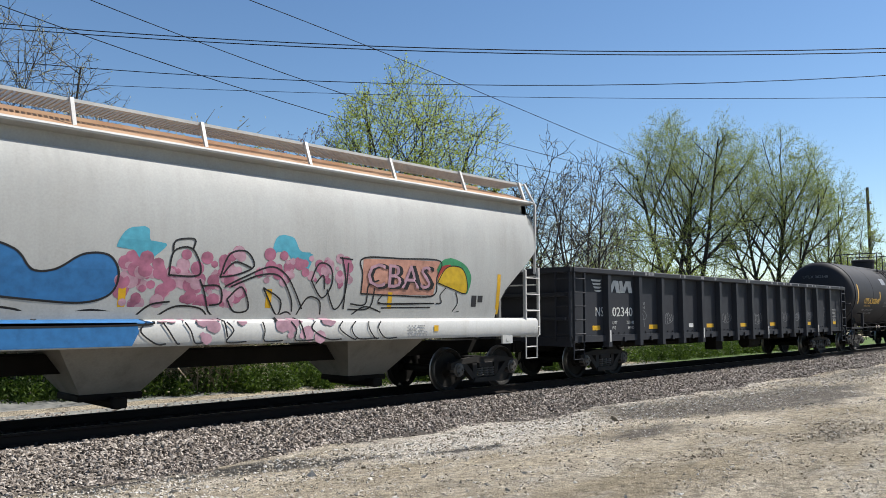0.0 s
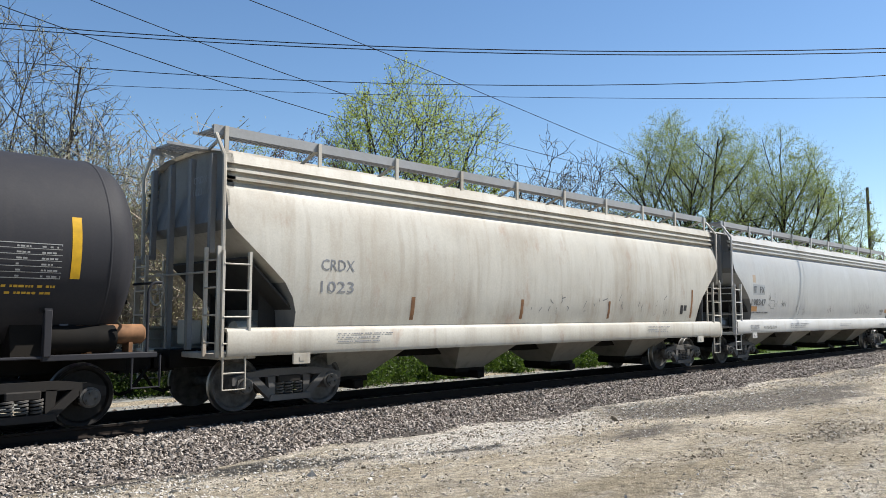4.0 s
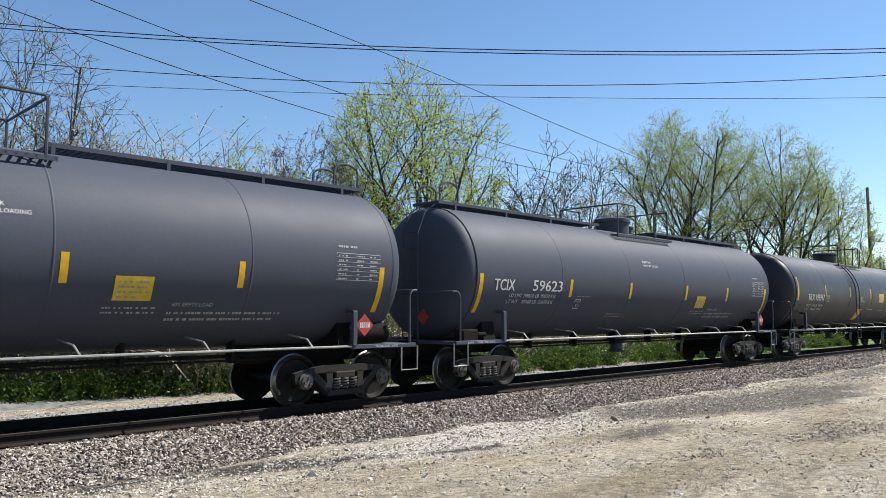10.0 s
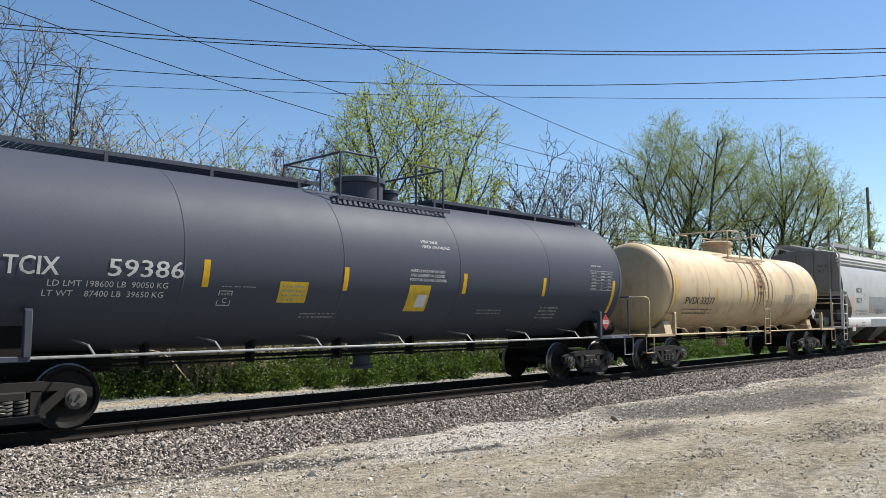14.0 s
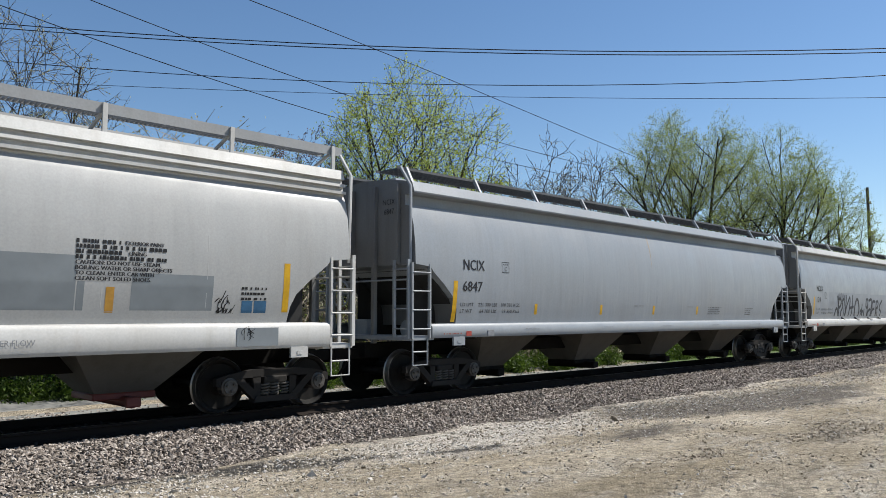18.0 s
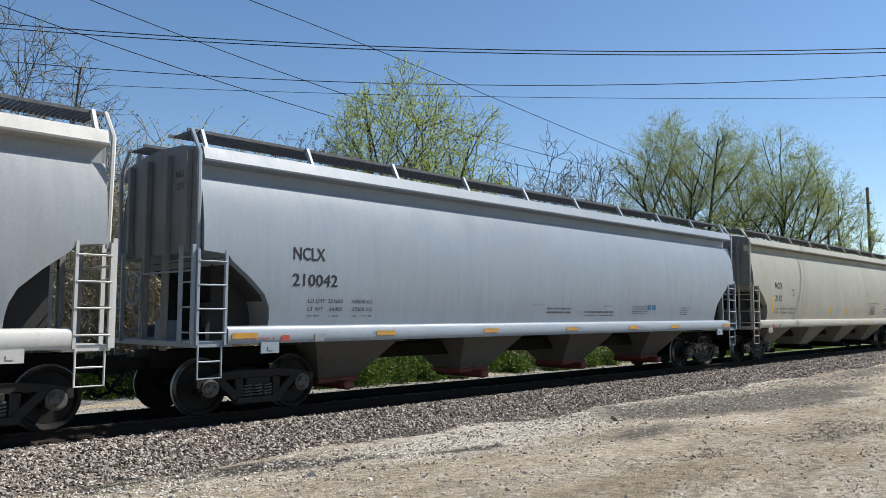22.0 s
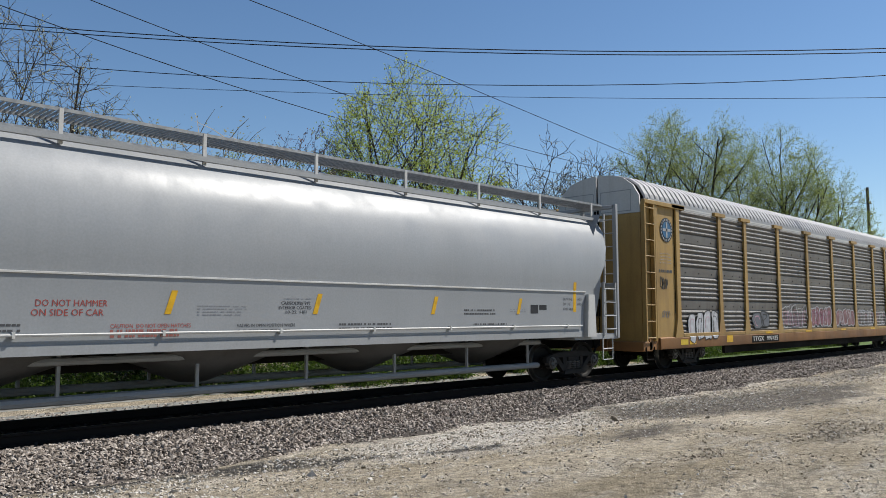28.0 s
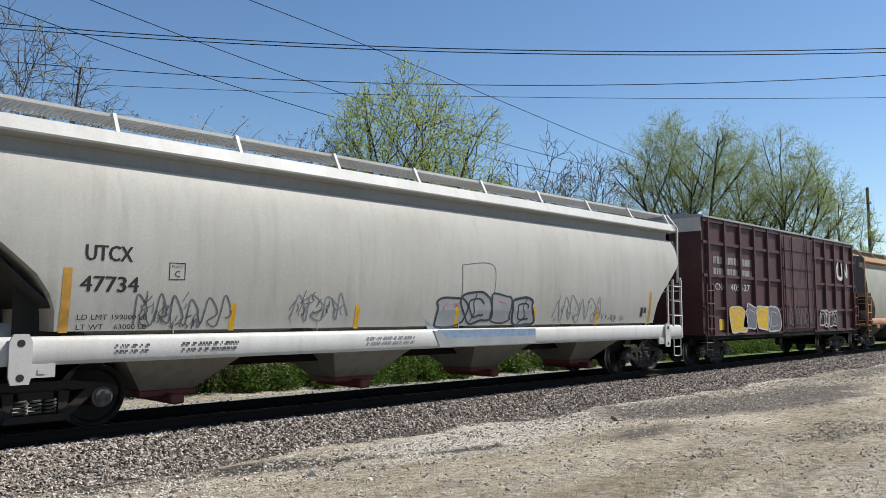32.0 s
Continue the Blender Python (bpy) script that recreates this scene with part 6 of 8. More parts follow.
        bars(car, 2.11 + u, 2.57 + u, 2.12, 4, LETTER_G, surf, 0.035, 0.075, 3)
        bars(car, 2.3, 3.1, 1.74, 2, LETTER_W, surf, 0.03, 0.07, 7)
        if key in ("t2", "t3"):
            letters(car, "60% EMPTY LOAD", 3.35, 1.78, 0.06, PRINT["white_lettering"], surf)
            bars(car, 3.3, 5.35, 1.66, 2, LETTER_W, surf, 0.045, 0.1, 8)
        else:
            bars(car, 4.5, 5.2, 1.80, 4, LETTER_W, surf, 0.045, 0.08, 8)
        bars(car, -2.3, -1.5, 1.66, 2, LETTER_W, surf, 0.025, 0.06, 9)
        data_table(car, 6.35, 7.38, 2.28, 2.78, surf)
        bars(car, 6.4, 6.9, 2.88, 1, LETTER_W, surf, 0.05, 0.07, 10)
        plat = lambda z: 1.492
        letters(car, "2 INCH", -8.0, 1.04, 0.04, LETTER_W, plat)
        letters(car, "TREAD COND. SHOES", -7.7, 1.04, 0.04, LETTER_W, plat)
        letters(car, "TREAD COND. SHOES", 7.3, 1.04, 0.04, LETTER_W, plat)
        placard(car, 7.02, 1.46, -1.50, "1987")
        b = Builder()
        y, z = -0.62, 1.60
        b.prism([(y - 0.17, z), (y, z - 0.17), (y + 0.17, z), (y, z + 0.17)], -e - 0.32, -e - 0.30)
        part("placard", b, RED, car, "diamond hazard placard")
        b = Builder()
        b.box(-half + 0.75, -half + 1.25, -1.40, -1.1, 1.08, 1.34, 0.03)
        b.disc((-half + 1.3, -1.3, 1.22), (-half + 1.55, -1.3, 1.22), 0.05, 8)
        part("brake_valve", b, UNDER, car)
    car, surf, e, half = T["tilx"]
    letters(car, "TILX 195917", -6.56, 2.22, 0.25, LETTER_W, surf, 1.78, 0, 0.014)
    letters(car, "LD LMT   206500 LB   93650 KG", -6.60, 1.98, 0.085, LETTER_W, surf, 1.84)
    letters(car, "LT WT     79500 LB    36050 KG", -6.62, 1.83, 0.085, LETTER_W, surf, 1.84)
    reflectors(car, surf, [-7.6, 7.59], 2.2, 3.1, 0.13)
    reflectors(car, surf, [-4.63, -1.55, 1.3, 4.12], 2.40, 2.86, 0.10)
    plate_box(car, -4.44, -4.19, 2.20, 2.46, LETTER_W, surf)
    panel(car, "warning_sign", -0.16, 0.43, 1.42, 1.90, SIGN_Y, surf)
    panel(car, "sign_field", 0.12, 0.37, 1.49, 1.72, LETTER_W, surf, 0.010)
    panel(car, "warning_sign", 2.6, 3.32, 2.23, 2.64, SIGN_Y, surf)
    bars(car, 2.66, 3.26, 2.52, 4, LETTER_G, surf, 0.04, 0.09, 3)
    data_table(car, 5.99, 7.02, 2.22, 2.72, surf)
    for i, s in enumerate(("REMOVE", "RESIDUAL", "COMMODITY")):
        letters(car, s, -0.11, 2.37 - 0.085 * i, 0.06, LETTER_W, surf)
    letters(car, "VENT TANK WHEN UNLOADING", 1.12, 1.86, 0.055, LETTER_W, surf, 0.81)
    bars(car, 2.9, 3.6, 1.84, 1, LETTER_W, surf, 0.04, 0.07, 4)
    bars(car, 4.2, 5.2, 1.86, 3, LETTER_W, surf, 0.035, 0.07, 6)
    box_outline(car, 5.73, 6.20, 1.65, 1.92, LETTER_W, surf)
    placard(car, 7.02, 1.46, -1.50, "1987")
    for i, (z, h, w) in enumerate(((2.85, 0.13, 0.9), (2.72, 0.05, 0.6), (2.62, 0.05, 0.55), (2.52, 0.05, 0.5))):
        if i == 0:
            end_letters(car, "TILX 195917", -e + 0.045 - 0.13, 0.35, z, h, LETTER_W, w)
    car, surf, e, half = T["pvsx"]
    letters(car, "PVSX 33277", -5.05, 1.98, 0.22, LETTER_K, surf, 1.92, 0, 0.012)
    bars(car, -5.0, -3.1, 1.80, 2, LETTER_K, surf, 0.05, 0.12, 5)
    reflectors(car, surf, [-5.7, 5.82], 2.0, 2.85, 0.12)
    reflectors(car, surf, [-2.98, -0.6], 2.1, 2.5, 0.10)
    data_table(car, 4.2, 5.1, 2.05, 2.47, surf)
    panel(car, "notice", 2.6, 3.4, 2.1, 2.4, TAN, surf)
    placard(car, 5.55, 1.70, -1.34, "2582")
    for i in range(16):
        x = 0.75 + rnd.gauss(0, 0.5)
        zt = rnd.uniform(2.7, 3.6)
        shape(car, "rust_run", [(x - 0.05, zt), (x + 0.05, zt), (x + 0.03, zt - rnd.uniform(0.5, 1.4)), (x - 0.02, zt - 0.4)], RUSTY, surf, off=0.003 + i * 0.0002)
    # grey hoppers
    def hopper_marks(key, word, num, x, zt=2.60, zn=2.15, ww=0.66, wn=0.60, px=None, mat=LETTER_K, yel=(), ylead=None, sill_marks=True):
        car, surf, e = T[key]
        letters(car, word, x, zt, 0.22, mat, surf, ww, 0, 0.01)
        letters(car, num, x, zn, 0.21, mat, surf, wn, 0, 0.01)
        if key == "210042":
            for s, z in (("LD LMT  221600      100500 KG", 1.86), ("LT WT    64400       29200 KG", 1.72), ("CUFT      6400         181 CU M", 1.58)):
                letters(car, s, x + 0.35, z, 0.07, mat, surf, 1.45)
        elif key == "124":
            letters(car, "LD LMT   222 000 LB   100 700 KG", x - 0.04, 1.83, 0.075, mat, surf, 1.95)
            letters(car, "LT WT      64 000 LB     29 000 KG", x - 0.04, 1.69, 0.075, mat, surf, 1.95)
        else:
            letters(car, "LD LMT    221 300 LBS   100 350 KGS", x - 0.04, 1.83, 0.075, mat, surf, 1.95)
            letters(car, "LT WT       64 700 LBS     29 350 KGS", x - 0.04, 1.69, 0.075, mat, surf, 1.95)
        if px:
            plate_box(car, px[0], px[0] + 0.25, px[1], px[1] + 0.24, mat, surf)
        if ylead:
            reflectors(car, surf, [ylead], 1.50, 2.36, 0.12, YELLOW)
        reflectors(car, surf, yel, 1.50, 1.90, 0.10, YELLOW)
        end_letters(car, word, -e - 0.012, -0.60, 3.92, 0.11, mat)
        end_letters(car, num, -e - 0.012, -0.64, 3.72, 0.11, mat)
        b = Builder()
        b.box(-e + 2.1, -e + 2.3, -1.637, -1.628, 1.20, 1.32)
        part("stencil_box", b, LETTER_G, car, "", 0)
        bars(car, -e + 0.75, -e + 1.35, 1.25, 1, LETTER_R, surf, 0.035, 0.06, 3)
        panel(car, "notice", -e + 1.42, -e + 1.58, 1.21, 1.31, LETTER_R, surf)
        for i in range(5):
            xx = -6 + 3.1 * i
            bars(car, xx, xx + 0.5, 1.33, 1, LETTER_G, surf, 0.02, 0.06, 20 + i)
        bars(car, 3.2, 4.1, 1.86, 4, mat, surf, 0.03, 0.065, 33)
        bars(car, 5.9, 6.5, 1.84, 4, mat, surf, 0.03, 0.065, 34)
        bars(car, -1.2, -0.7, 1.88, 1, LETTER_G, surf, 0.035, 0.065, 35)
        bars(car, 1.8, 2.2, 1.87, 1, LETTER_G, surf, 0.035, 0.065, 36)
        return car, surf, e
    car, surf, e = hopper_marks("6847", "NCIX", "6847", -8.02, px=(-6.78, 2.58), yel=[-5.5, -2.78, -0.13, 2.47], ylead=-8.24)
    for x in (-5.5,):
        shape(car, "rust_run", [(-0.30, 3.8), (-0.24, 3.8), (-0.25, 3.3), (-0.27, 2.9)], plain("rust_tint", (0.285, 0.248, 0.205), 0.7), surf)
    car, surf, e = hopper_marks("124", "NCLX", "124", -7.85, wn=0.42, px=(-6.98, 2.31), yel=[2.36, 7.3], ylead=-8.12)
    panel(car, "paint_patch", -6.5, 8.0, 1.50, 2.58, PATCH_M, surf, 0.003)
    for pts, w in (([(-5.71, 1.47), (-5.64, 1.8), (-5.48, 1.91), (-5.32, 1.75), (-5.14, 1.47)], 0.12), ([(-5.41, 2.45), (-5.33, 2.12), (-5.19, 1.96), (-5.03, 2.04), (-4.99, 2.23), (-5.14, 2.34), (-5.29, 2.27)], 0.12),
                   ([(-5.39, 2.43), (-5.3, 1.99), (-5.14, 1.47)], 0.10), ([(-4.61, 2.34), (-4.85, 2.21), (-4.77, 1.97), (-4.97, 1.75), (-4.87, 1.56), (-4.61, 1.47)], 0.11), ([(-4.52, 2.48), (-4.58, 2.0), (-4.58, 1.47)], 0.07),
                   ([(-4.34, 2.5), (-4.38, 1.96), (-4.43, 1.47)], 0.10), ([(-4.41, 1.51), (-4.25, 2.01), (-3.9, 2.4), (-3.86, 2.07), (-3.97, 1.47)], 0.11), ([(-3.51, 2.5), (-3.53, 1.97), (-3.6, 1.47)], 0.10), ([(-3.83, 1.94), (-3.33, 1.99)], 0.12),
                   ([(-2.74, 2.15), (-2.78, 2.29), (-2.99, 2.31), (-3.17, 2.03), (-3.15, 1.61), (-2.91, 1.47), (-2.64, 1.61), (-2.58, 1.93), (-2.78, 2.29)], 0.13), ([(-2.42, 1.83), (-2.0, 1.8)], 0.12), ([(-2.17, 2.14), (-2.23, 1.83), (-2.38, 1.49)], 0.08),
                   ([(-2.2, 1.77), (-2.06, 1.5)], 0.09), ([(-1.36, 2.34), (-1.6, 2.33), (-1.63, 2.04), (-1.42, 1.98), (-1.36, 2.34), (-1.45, 1.48)], 0.11), ([(-1.87, 1.92), (-1.83, 1.55), (-1.45, 1.54)], 0.11),
                   ([(-1.25, 2.28), (-0.84, 2.31), (-0.94, 1.54), (-1.24, 1.51), (-1.31, 1.78), (-0.95, 1.93)], 0.12), ([(-0.26, 2.25), (-0.68, 2.24), (-0.69, 1.9), (-0.36, 1.94)], 0.12), ([(-0.69, 1.9), (-0.74, 1.57), (-0.41, 1.54)], 0.12),
                   ([(-0.13, 1.49), (-0.12, 2.22), (0.15, 2.23), (0.11, 1.98), (-0.12, 1.91), (0.15, 1.48)], 0.12), ([(0.79, 2.35), (0.44, 2.11), (0.4, 1.92), (0.62, 1.79), (0.53, 1.56), (0.32, 1.5)], 0.11), ([(0.84, 1.54), (1.06, 1.54)], 0.13)):
        stroke(car, pts, w, SPRAY_DARK, surf, off=0.012)
    # overspray over the first letters
    for i in range(14):
        x = -5.42 + 0.065 * i
        stroke(car, [(x, 2.2 + 0.04 * (i % 3)), (x + 0.01, 2.36), (x, 2.48 + 0.03 * (i % 4))], 0.03, GREY_S, surf, off=0.010)
    car, surf, e = hopper_marks("210042", "NCLX", "210042", -7.78, wn=0.95, yel=[], ylead=None)
    for x in (-8.7, -5.7, -2.7, 0.28, 3.1, 5.36, 8.7):
        panel(car, "reflector", x - 0.23, x + 0.23, 1.27, 1.36, AMBER, surf)
    panel(car, "paint_patch", 4.0, 4.2, 1.78, 1.92, LOGO_BLUE, surf)
    panel(car, "paint_patch", 4.25, 4.45, 1.78, 1.92, LOGO_BLUE, surf)
    bars(car, 0.95, 2.3, 1.70, 2, LETTER_K, surf, 0.05, 0.09, 40)
    bars(car, -0.6, 0.4, 1.78, 2, LETTER_K, surf, 0.05, 0.09, 41)
    car, surf, e = hopper_marks("2112", "NCIX", "2112", -7.68, px=(-6.12, 2.36), yel=[-4.7], ylead=-7.86)
    reflectors(car, surf, [-1.86, 0.14, 2.14, 4.87], 1.55, 2.0, 0.13, AMBER_R)
    reflectors(car, surf, [8.22], 1.55, 2.43, 0.13, AMBER_R)
    letters(car, "DO NOT CLEAN WITH STEAM OR BOILING WATER", 2.93, 2.13, 0.06, LETTER_K, surf, 1.70)
    letters(car, "INTERIOR  COATING", 3.38, 1.98, 0.055, LETTER_K, surf, 0.76)
    letters(car, "EXTERIOR  COATING", 3.38, 1.77, 0.055, LETTER_K, surf, 0.76)
    for z in (1.91, 1.84, 1.70, 1.63):
        bars(car, 3.38, 4.10, z, 1, LETTER_K, surf, 0.05, 0.07, int(z * 100))
    panel(car, "stencil_box", 5.55, 6.02, 1.60, 1.93, LETTER_K, surf)
    panel(car, "stencil_field", 5.60, 5.97, 1.65, 1.88, LETTER_W, surf, 0.010)
    for x in (5.63, 5.82):
        panel(car, "stencil_box", x, x + 0.13, 1.73, 1.85, LETTER_K, surf, 0.012)
    panel(car, "stencil_box", 5.64, 5.93, 1.67, 1.70, LETTER_K, surf, 0.012)
    for x in (-1.9, 2.2, 6.3):
        b = Builder().disc((x, -1.6275, 1.30), (x, -1.631, 1.30), 0.06, 16)
        part("sill_sticker", b, YELLOW, car, "round yellow sticker")
    car, surf, e = hopper_marks("6337", "NCIX", "6337", -7.9, px=(-6.08, 2.55), yel=[-5.15, -2.69, -0.1, 2.5], ylead=-8.15)
    # ridged grey-white hopper
    car, surf, e = T["8271"]
    letters(car, "NCIX", -7.85, 2.62, 0.23, LETTER_K, surf, 0.79, 0, 0.014)
    letters(car, "8271", -7.84, 2.18, 0.22, LETTER_K, surf, 0.68, 0, 0.014)
    letters(car, "LD LMT 220300 LB  99900 KG", -7.88, 1.78, 0.075, LETTER_K, surf, 1.66)
    letters(car, "LT WT    65700 LB  29800 KG", -7.90, 1.64, 0.075, LETTER_K, surf, 1.66)
    plate_box(car, -6.85, -6.59, 2.34, 2.60, LETTER_K, surf)
    reflectors(car, surf, [-8.3, 8.23], 1.63, 2.52, 0.12)
    panel(car, "paint_patch", -6.02, 4.80, 1.52, 2.48, PATCH, surf, 0.003)
    panel(car, "paint_patch", 5.58, 6.88, 1.52, 2.26, PATCH, surf, 0.003)
    panel(car, "paint_patch", 4.82, 4.92, 1.52, 2.12, PATCH, surf, 0.003)
    panel(car, "paint_patch", -6.0, 3.0, 1.10, 1.46, PATCH, surf, 0.003)
    near = lambda z: surf(z) + 0.002
    # two lines name products and places: bars; the rest can be read
    for z, x0, x1, seed in ((2.66, 4.78, 5.40, 44), (2.585, 4.78, 6.12, 45), (2.51, 4.78, 5.45, 46), (2.435, 4.78, 6.12, 47)):
        bars(car, x0, x1, z, 1, BLACK_S, near, 0.07, 0.08, seed)
    letters(car, "EXTERIOR PAINT", 5.46, 2.66, 0.056, LETTER_K, near, 0.58, 0, 0.008)
    letters(car, "LINING", 5.52, 2.51, 0.056, LETTER_K, near, 0.25, 0, 0.008)
    for i, (s, w) in enumerate((("CAUTION: DO NOT USE STEAM,", 1.22), ("BOILING WATER OR SHARP OBJECTS", 1.40), ("TO CLEAN. ENTER CAR WITH", 1.12), ("CLEAN SOFT SOLED SHOES.", 1.08))):
        letters(car, s, 4.78, 2.36 - 0.075 * i, 0.056, LETTER_K, near, w, 0, 0.008)
    bars(car, 7.38, 7.85, 2.06, 3, BLACK_S, surf, 0.05, 0.085, 48)
    panel(car, "stencil_box", 7.40, 7.60, 1.66, 1.88, LOGO_BLUE, surf)
    panel(car, "stencil_box", 7.63, 7.86, 1.66, 1.88, LOGO_BLUE, surf)
    scribble(car, 6.92, 7.22, 1.55, 1.85, BLACK_S, surf, 93, 30, 0.014)
    panel(car, "paint_patch", 7.28, 8.05, 1.14, 1.44, PATCH, surf, 0.003)
    scribble(car, 7.35, 7.6, 1.22, 1.36, BLACK_S, surf, 94, 10, 0.012)
    reflectors(car, surf, [-5.49, -2.96, -0.06, 2.6, 5.28], 1.60, 2.05, 0.12, AMBER)
    tag(car, -5.05, -3.85, 1.62, 1.95, BLACK_S, surf, 91, 0.022, 8)
    stroke(car, [(-4.9, 1.66), (-4.5, 1.70), (-4.2, 1.60), (-4.35, 1.66)], 0.02, BLACK_S, surf)
    tag(car, 2.95, 3.9, 1.66, 1.92, BLACK_S, surf, 92, 0.03, 5)
    end_letters(car, "NCIX", -e - 0.012, -0.62, 3.72, 0.11, LETTER_K)
    end_letters(car, "8271", -e - 0.012, -0.62, 3.50, 0.11, LETTER_K)
    panel(car, "notice", -8.18, -8.0, 1.12, 1.22, LETTER_R, surf)
    bars(car, -9.1, -8.3, 1.16, 1, LETTER_G, surf, 0.04, 0.06, 45)
    box_outline(car, -7.3, -6.95, 1.16, 1.32, LETTER_K, surf, 0.025)
    letters(car, "ACF CENTER FLOW", 3.4, 1.24, 0.08, LETTER_G, surf, 0.9)
    # round hopper
    car, surf, e = T["nahx"]
    letters(car, "NAHX", -7.10, 2.74, 0.22, LETTER_K, surf, 0.87, 0, 0.014)
    letters(car, "60762", -7.15, 2.37, 0.22, LETTER_K, surf, 0.95, 0, 0.014)
    plate_box(car, -5.60, -5.36, 2.60, 2.85, LETTER_K, surf)
    letters(car, "LD LMT   219700 LB", -7.26, 1.76, 0.075, LETTER_K, surf, 1.08)
    letters(car, "LT WT    66300 LB", -7.30, 1.63, 0.075, LETTER_K, surf, 1.08)
    letters(car, "DO NOT HAMMER", -4.83, 1.77, 0.09, LETTER_R, surf, 0.95)
    letters(car, "ON SIDE OF CAR", -4.88, 1.64, 0.09, LETTER_R, surf, 0.95)
    reflectors(car, surf, [-7.57, 7.48], 1.72, 2.45, 0.12)
    for x in (-5.9, -2.99, -0.30, 2.58, 5.28):
        panel(car, "reflector", x - 0.05, x + 0.05, 1.66, 2.02, YELLOW, surf, 0.012, 0.3)
    for i, (x0, x1, z, n, m, h) in enumerate(((-6.6, -5.0, 1.50, 2, LETTER_K, 0.04), (-3.83, -2.8, 1.40, 2, LETTER_R, 0.05), (-2.51, -1.65, 1.78, 4, LETTER_G, 0.018), (-0.95, -0.38, 1.92, 2, LETTER_G, 0.018), (-1.8, -0.8, 1.37, 1, LETTER_K, 0.05),
                                               (0.23, 1.5, 1.46, 2, LETTER_K, 0.045), (3.5, 4.5, 1.73, 2, LETTER_K, 0.045), (3.8, 4.9, 1.43, 2, LETTER_K, 0.045), (5.0, 5.6, 1.76, 2, LETTER_G, 0.02))):
        bars(car, x0, x1, z, n, m, surf, h, 0.075 if h > 0.03 else 0.045, 60 + i)
    for s, x, z, w in (("CARBOLINE 992", -1.0, 1.82, 0.6), ("INTERIOR COATED", -1.04, 1.745, 0.66), ("10-22  HFI", -0.9, 1.67, 0.42)):
        letters(car, s, x, z, 0.055, LETTER_K, surf, w)
    letters(car, "CAUTION  DO NOT OPEN HATCHES", -3.83, 1.46, 0.06, LETTER_R, surf, 1.22)
    letters(car, "VALVES IN OPEN POSITION WHEN", -1.82, 1.45, 0.055, LETTER_K, surf, 1.1)
    seal(car, 5.74, 6.34, 1.68, 1.88, surf)
    for s, x, z in (("EXW 10-5", 7.0, 2.0), ("EW  7-5", 7.0, 1.88), ("CUFT 5660", 7.0, 1.76), ("H3-5", 7.6, 2.0), ("H15-1", 7.6, 1.88)):
        letters(car, s, x, z, 0.06, LETTER_K, surf)
    # autorack
    car, half, e = T["rack"]
    face = lambda z: 1.505
    b = Builder()
    b.disc((-12.55, -1.505, 4.13), (-12.55, -1.515, 4.13), 0.36, 28)
    em = part("emblem", b, LETTER_K, car)
    b = Builder()
    b.disc((-12.55, -1.516, 4.13), (-12.55, -1.522, 4.13), 0.25, 24)
    part("emblem_field", b, LOGO_BLUE, em)
    b = Builder()
    b.box(-12.59, -12.51, -1.527, -1.523, 3.90, 4.36)
    b.box(-12.78, -12.32, -1.527, -1.523, 4.09, 4.17)
    for i in range(20):
        a = 2 * math.pi * i / 20
        x, z = -12.55 + 0.305 * math.cos(a), 4.13 + 0.305 * math.sin(a)
        b.box(x - 0.022, x + 0.022, -1.520, -1.517, z - 0.03, z + 0.03)
    part("emblem_cross", b, PATCH_L, em)
    bars(car, -13.0, -12.25, 2.88, 1, LETTER_K, face, 0.10, 0.1, 5)
    bars(car, -12.95, -12.3, 3.42, 4, LETTER_G, face, 0.02, 0.09, 6)
    tag(car, -12.95, -12.5, 2.4, 2.75, BLACK_S, face, 101, 0.03, 4)
    tag(car, -12.9, -12.4, 1.55, 1.8, GREY_S, face, 102, 0.02, 4)
    end_letters(car, "EXCESS HEIGHT CAR", -e - 0.006, -0.15, 4.66, 0.09, LETTER_K)
    end_letters(car, "EXCESS HEIGHT CAR", -e - 0.006, 1.35, 4.66, 0.09, LETTER_K)
    end_letters(car, "TTGX", -e - 0.006, -0.35, 4.42, 0.09, LETTER_K)
    end_letters(car, "997435", -e - 0.006, -0.35, 4.28, 0.09, LETTER_K)
    sillf = lambda z: 1.572
    panel(car, "paint_patch", -6.98, -4.66, 0.70, 0.94, UNDER, sillf, 0.006)
    letters(car, "TTGX", -6.92, 0.75, 0.155, LETTER_W, sillf, 0.92, 0, 0.012)
    letters(car, "997435", -5.74, 0.75, 0.155, LETTER_W, sillf, 0.96, 0, 0.012)
    for x0, x1 in ((-11.4, -11.0), (-8.9, -8.45), (-5.8, -5.2), (-2.0, -1.4), (2.0, 2.6), (6, 6.6), (10.4, 10.9)):
        panel(car, "reflector", x0, x1, 0.76 if x0 < -8 else 0.99, 0.98 if x0 < -8 else 1.06, YELLOW, sillf)
    panel(car, "notice", -11.95, -11.5, 0.76, 0.92, SIGN_Y, sillf)
    panel(car, "notice", 12.0, 12.5, 0.76, 0.92, SIGN_Y, sillf)
    scr = lambda z: 1.522
    bubble_letters(car, -11.4, -9.4, 0.80, 1.85, 4, WHITE_S, BLACK_S, lambda z: 1.53 if z > 1.0 else 1.575, 7)
    bubble_letters(car, -6.7, -5.4, 1.12, 1.8, 2, GREY_S, BLACK_S, scr, 8, 0.07)
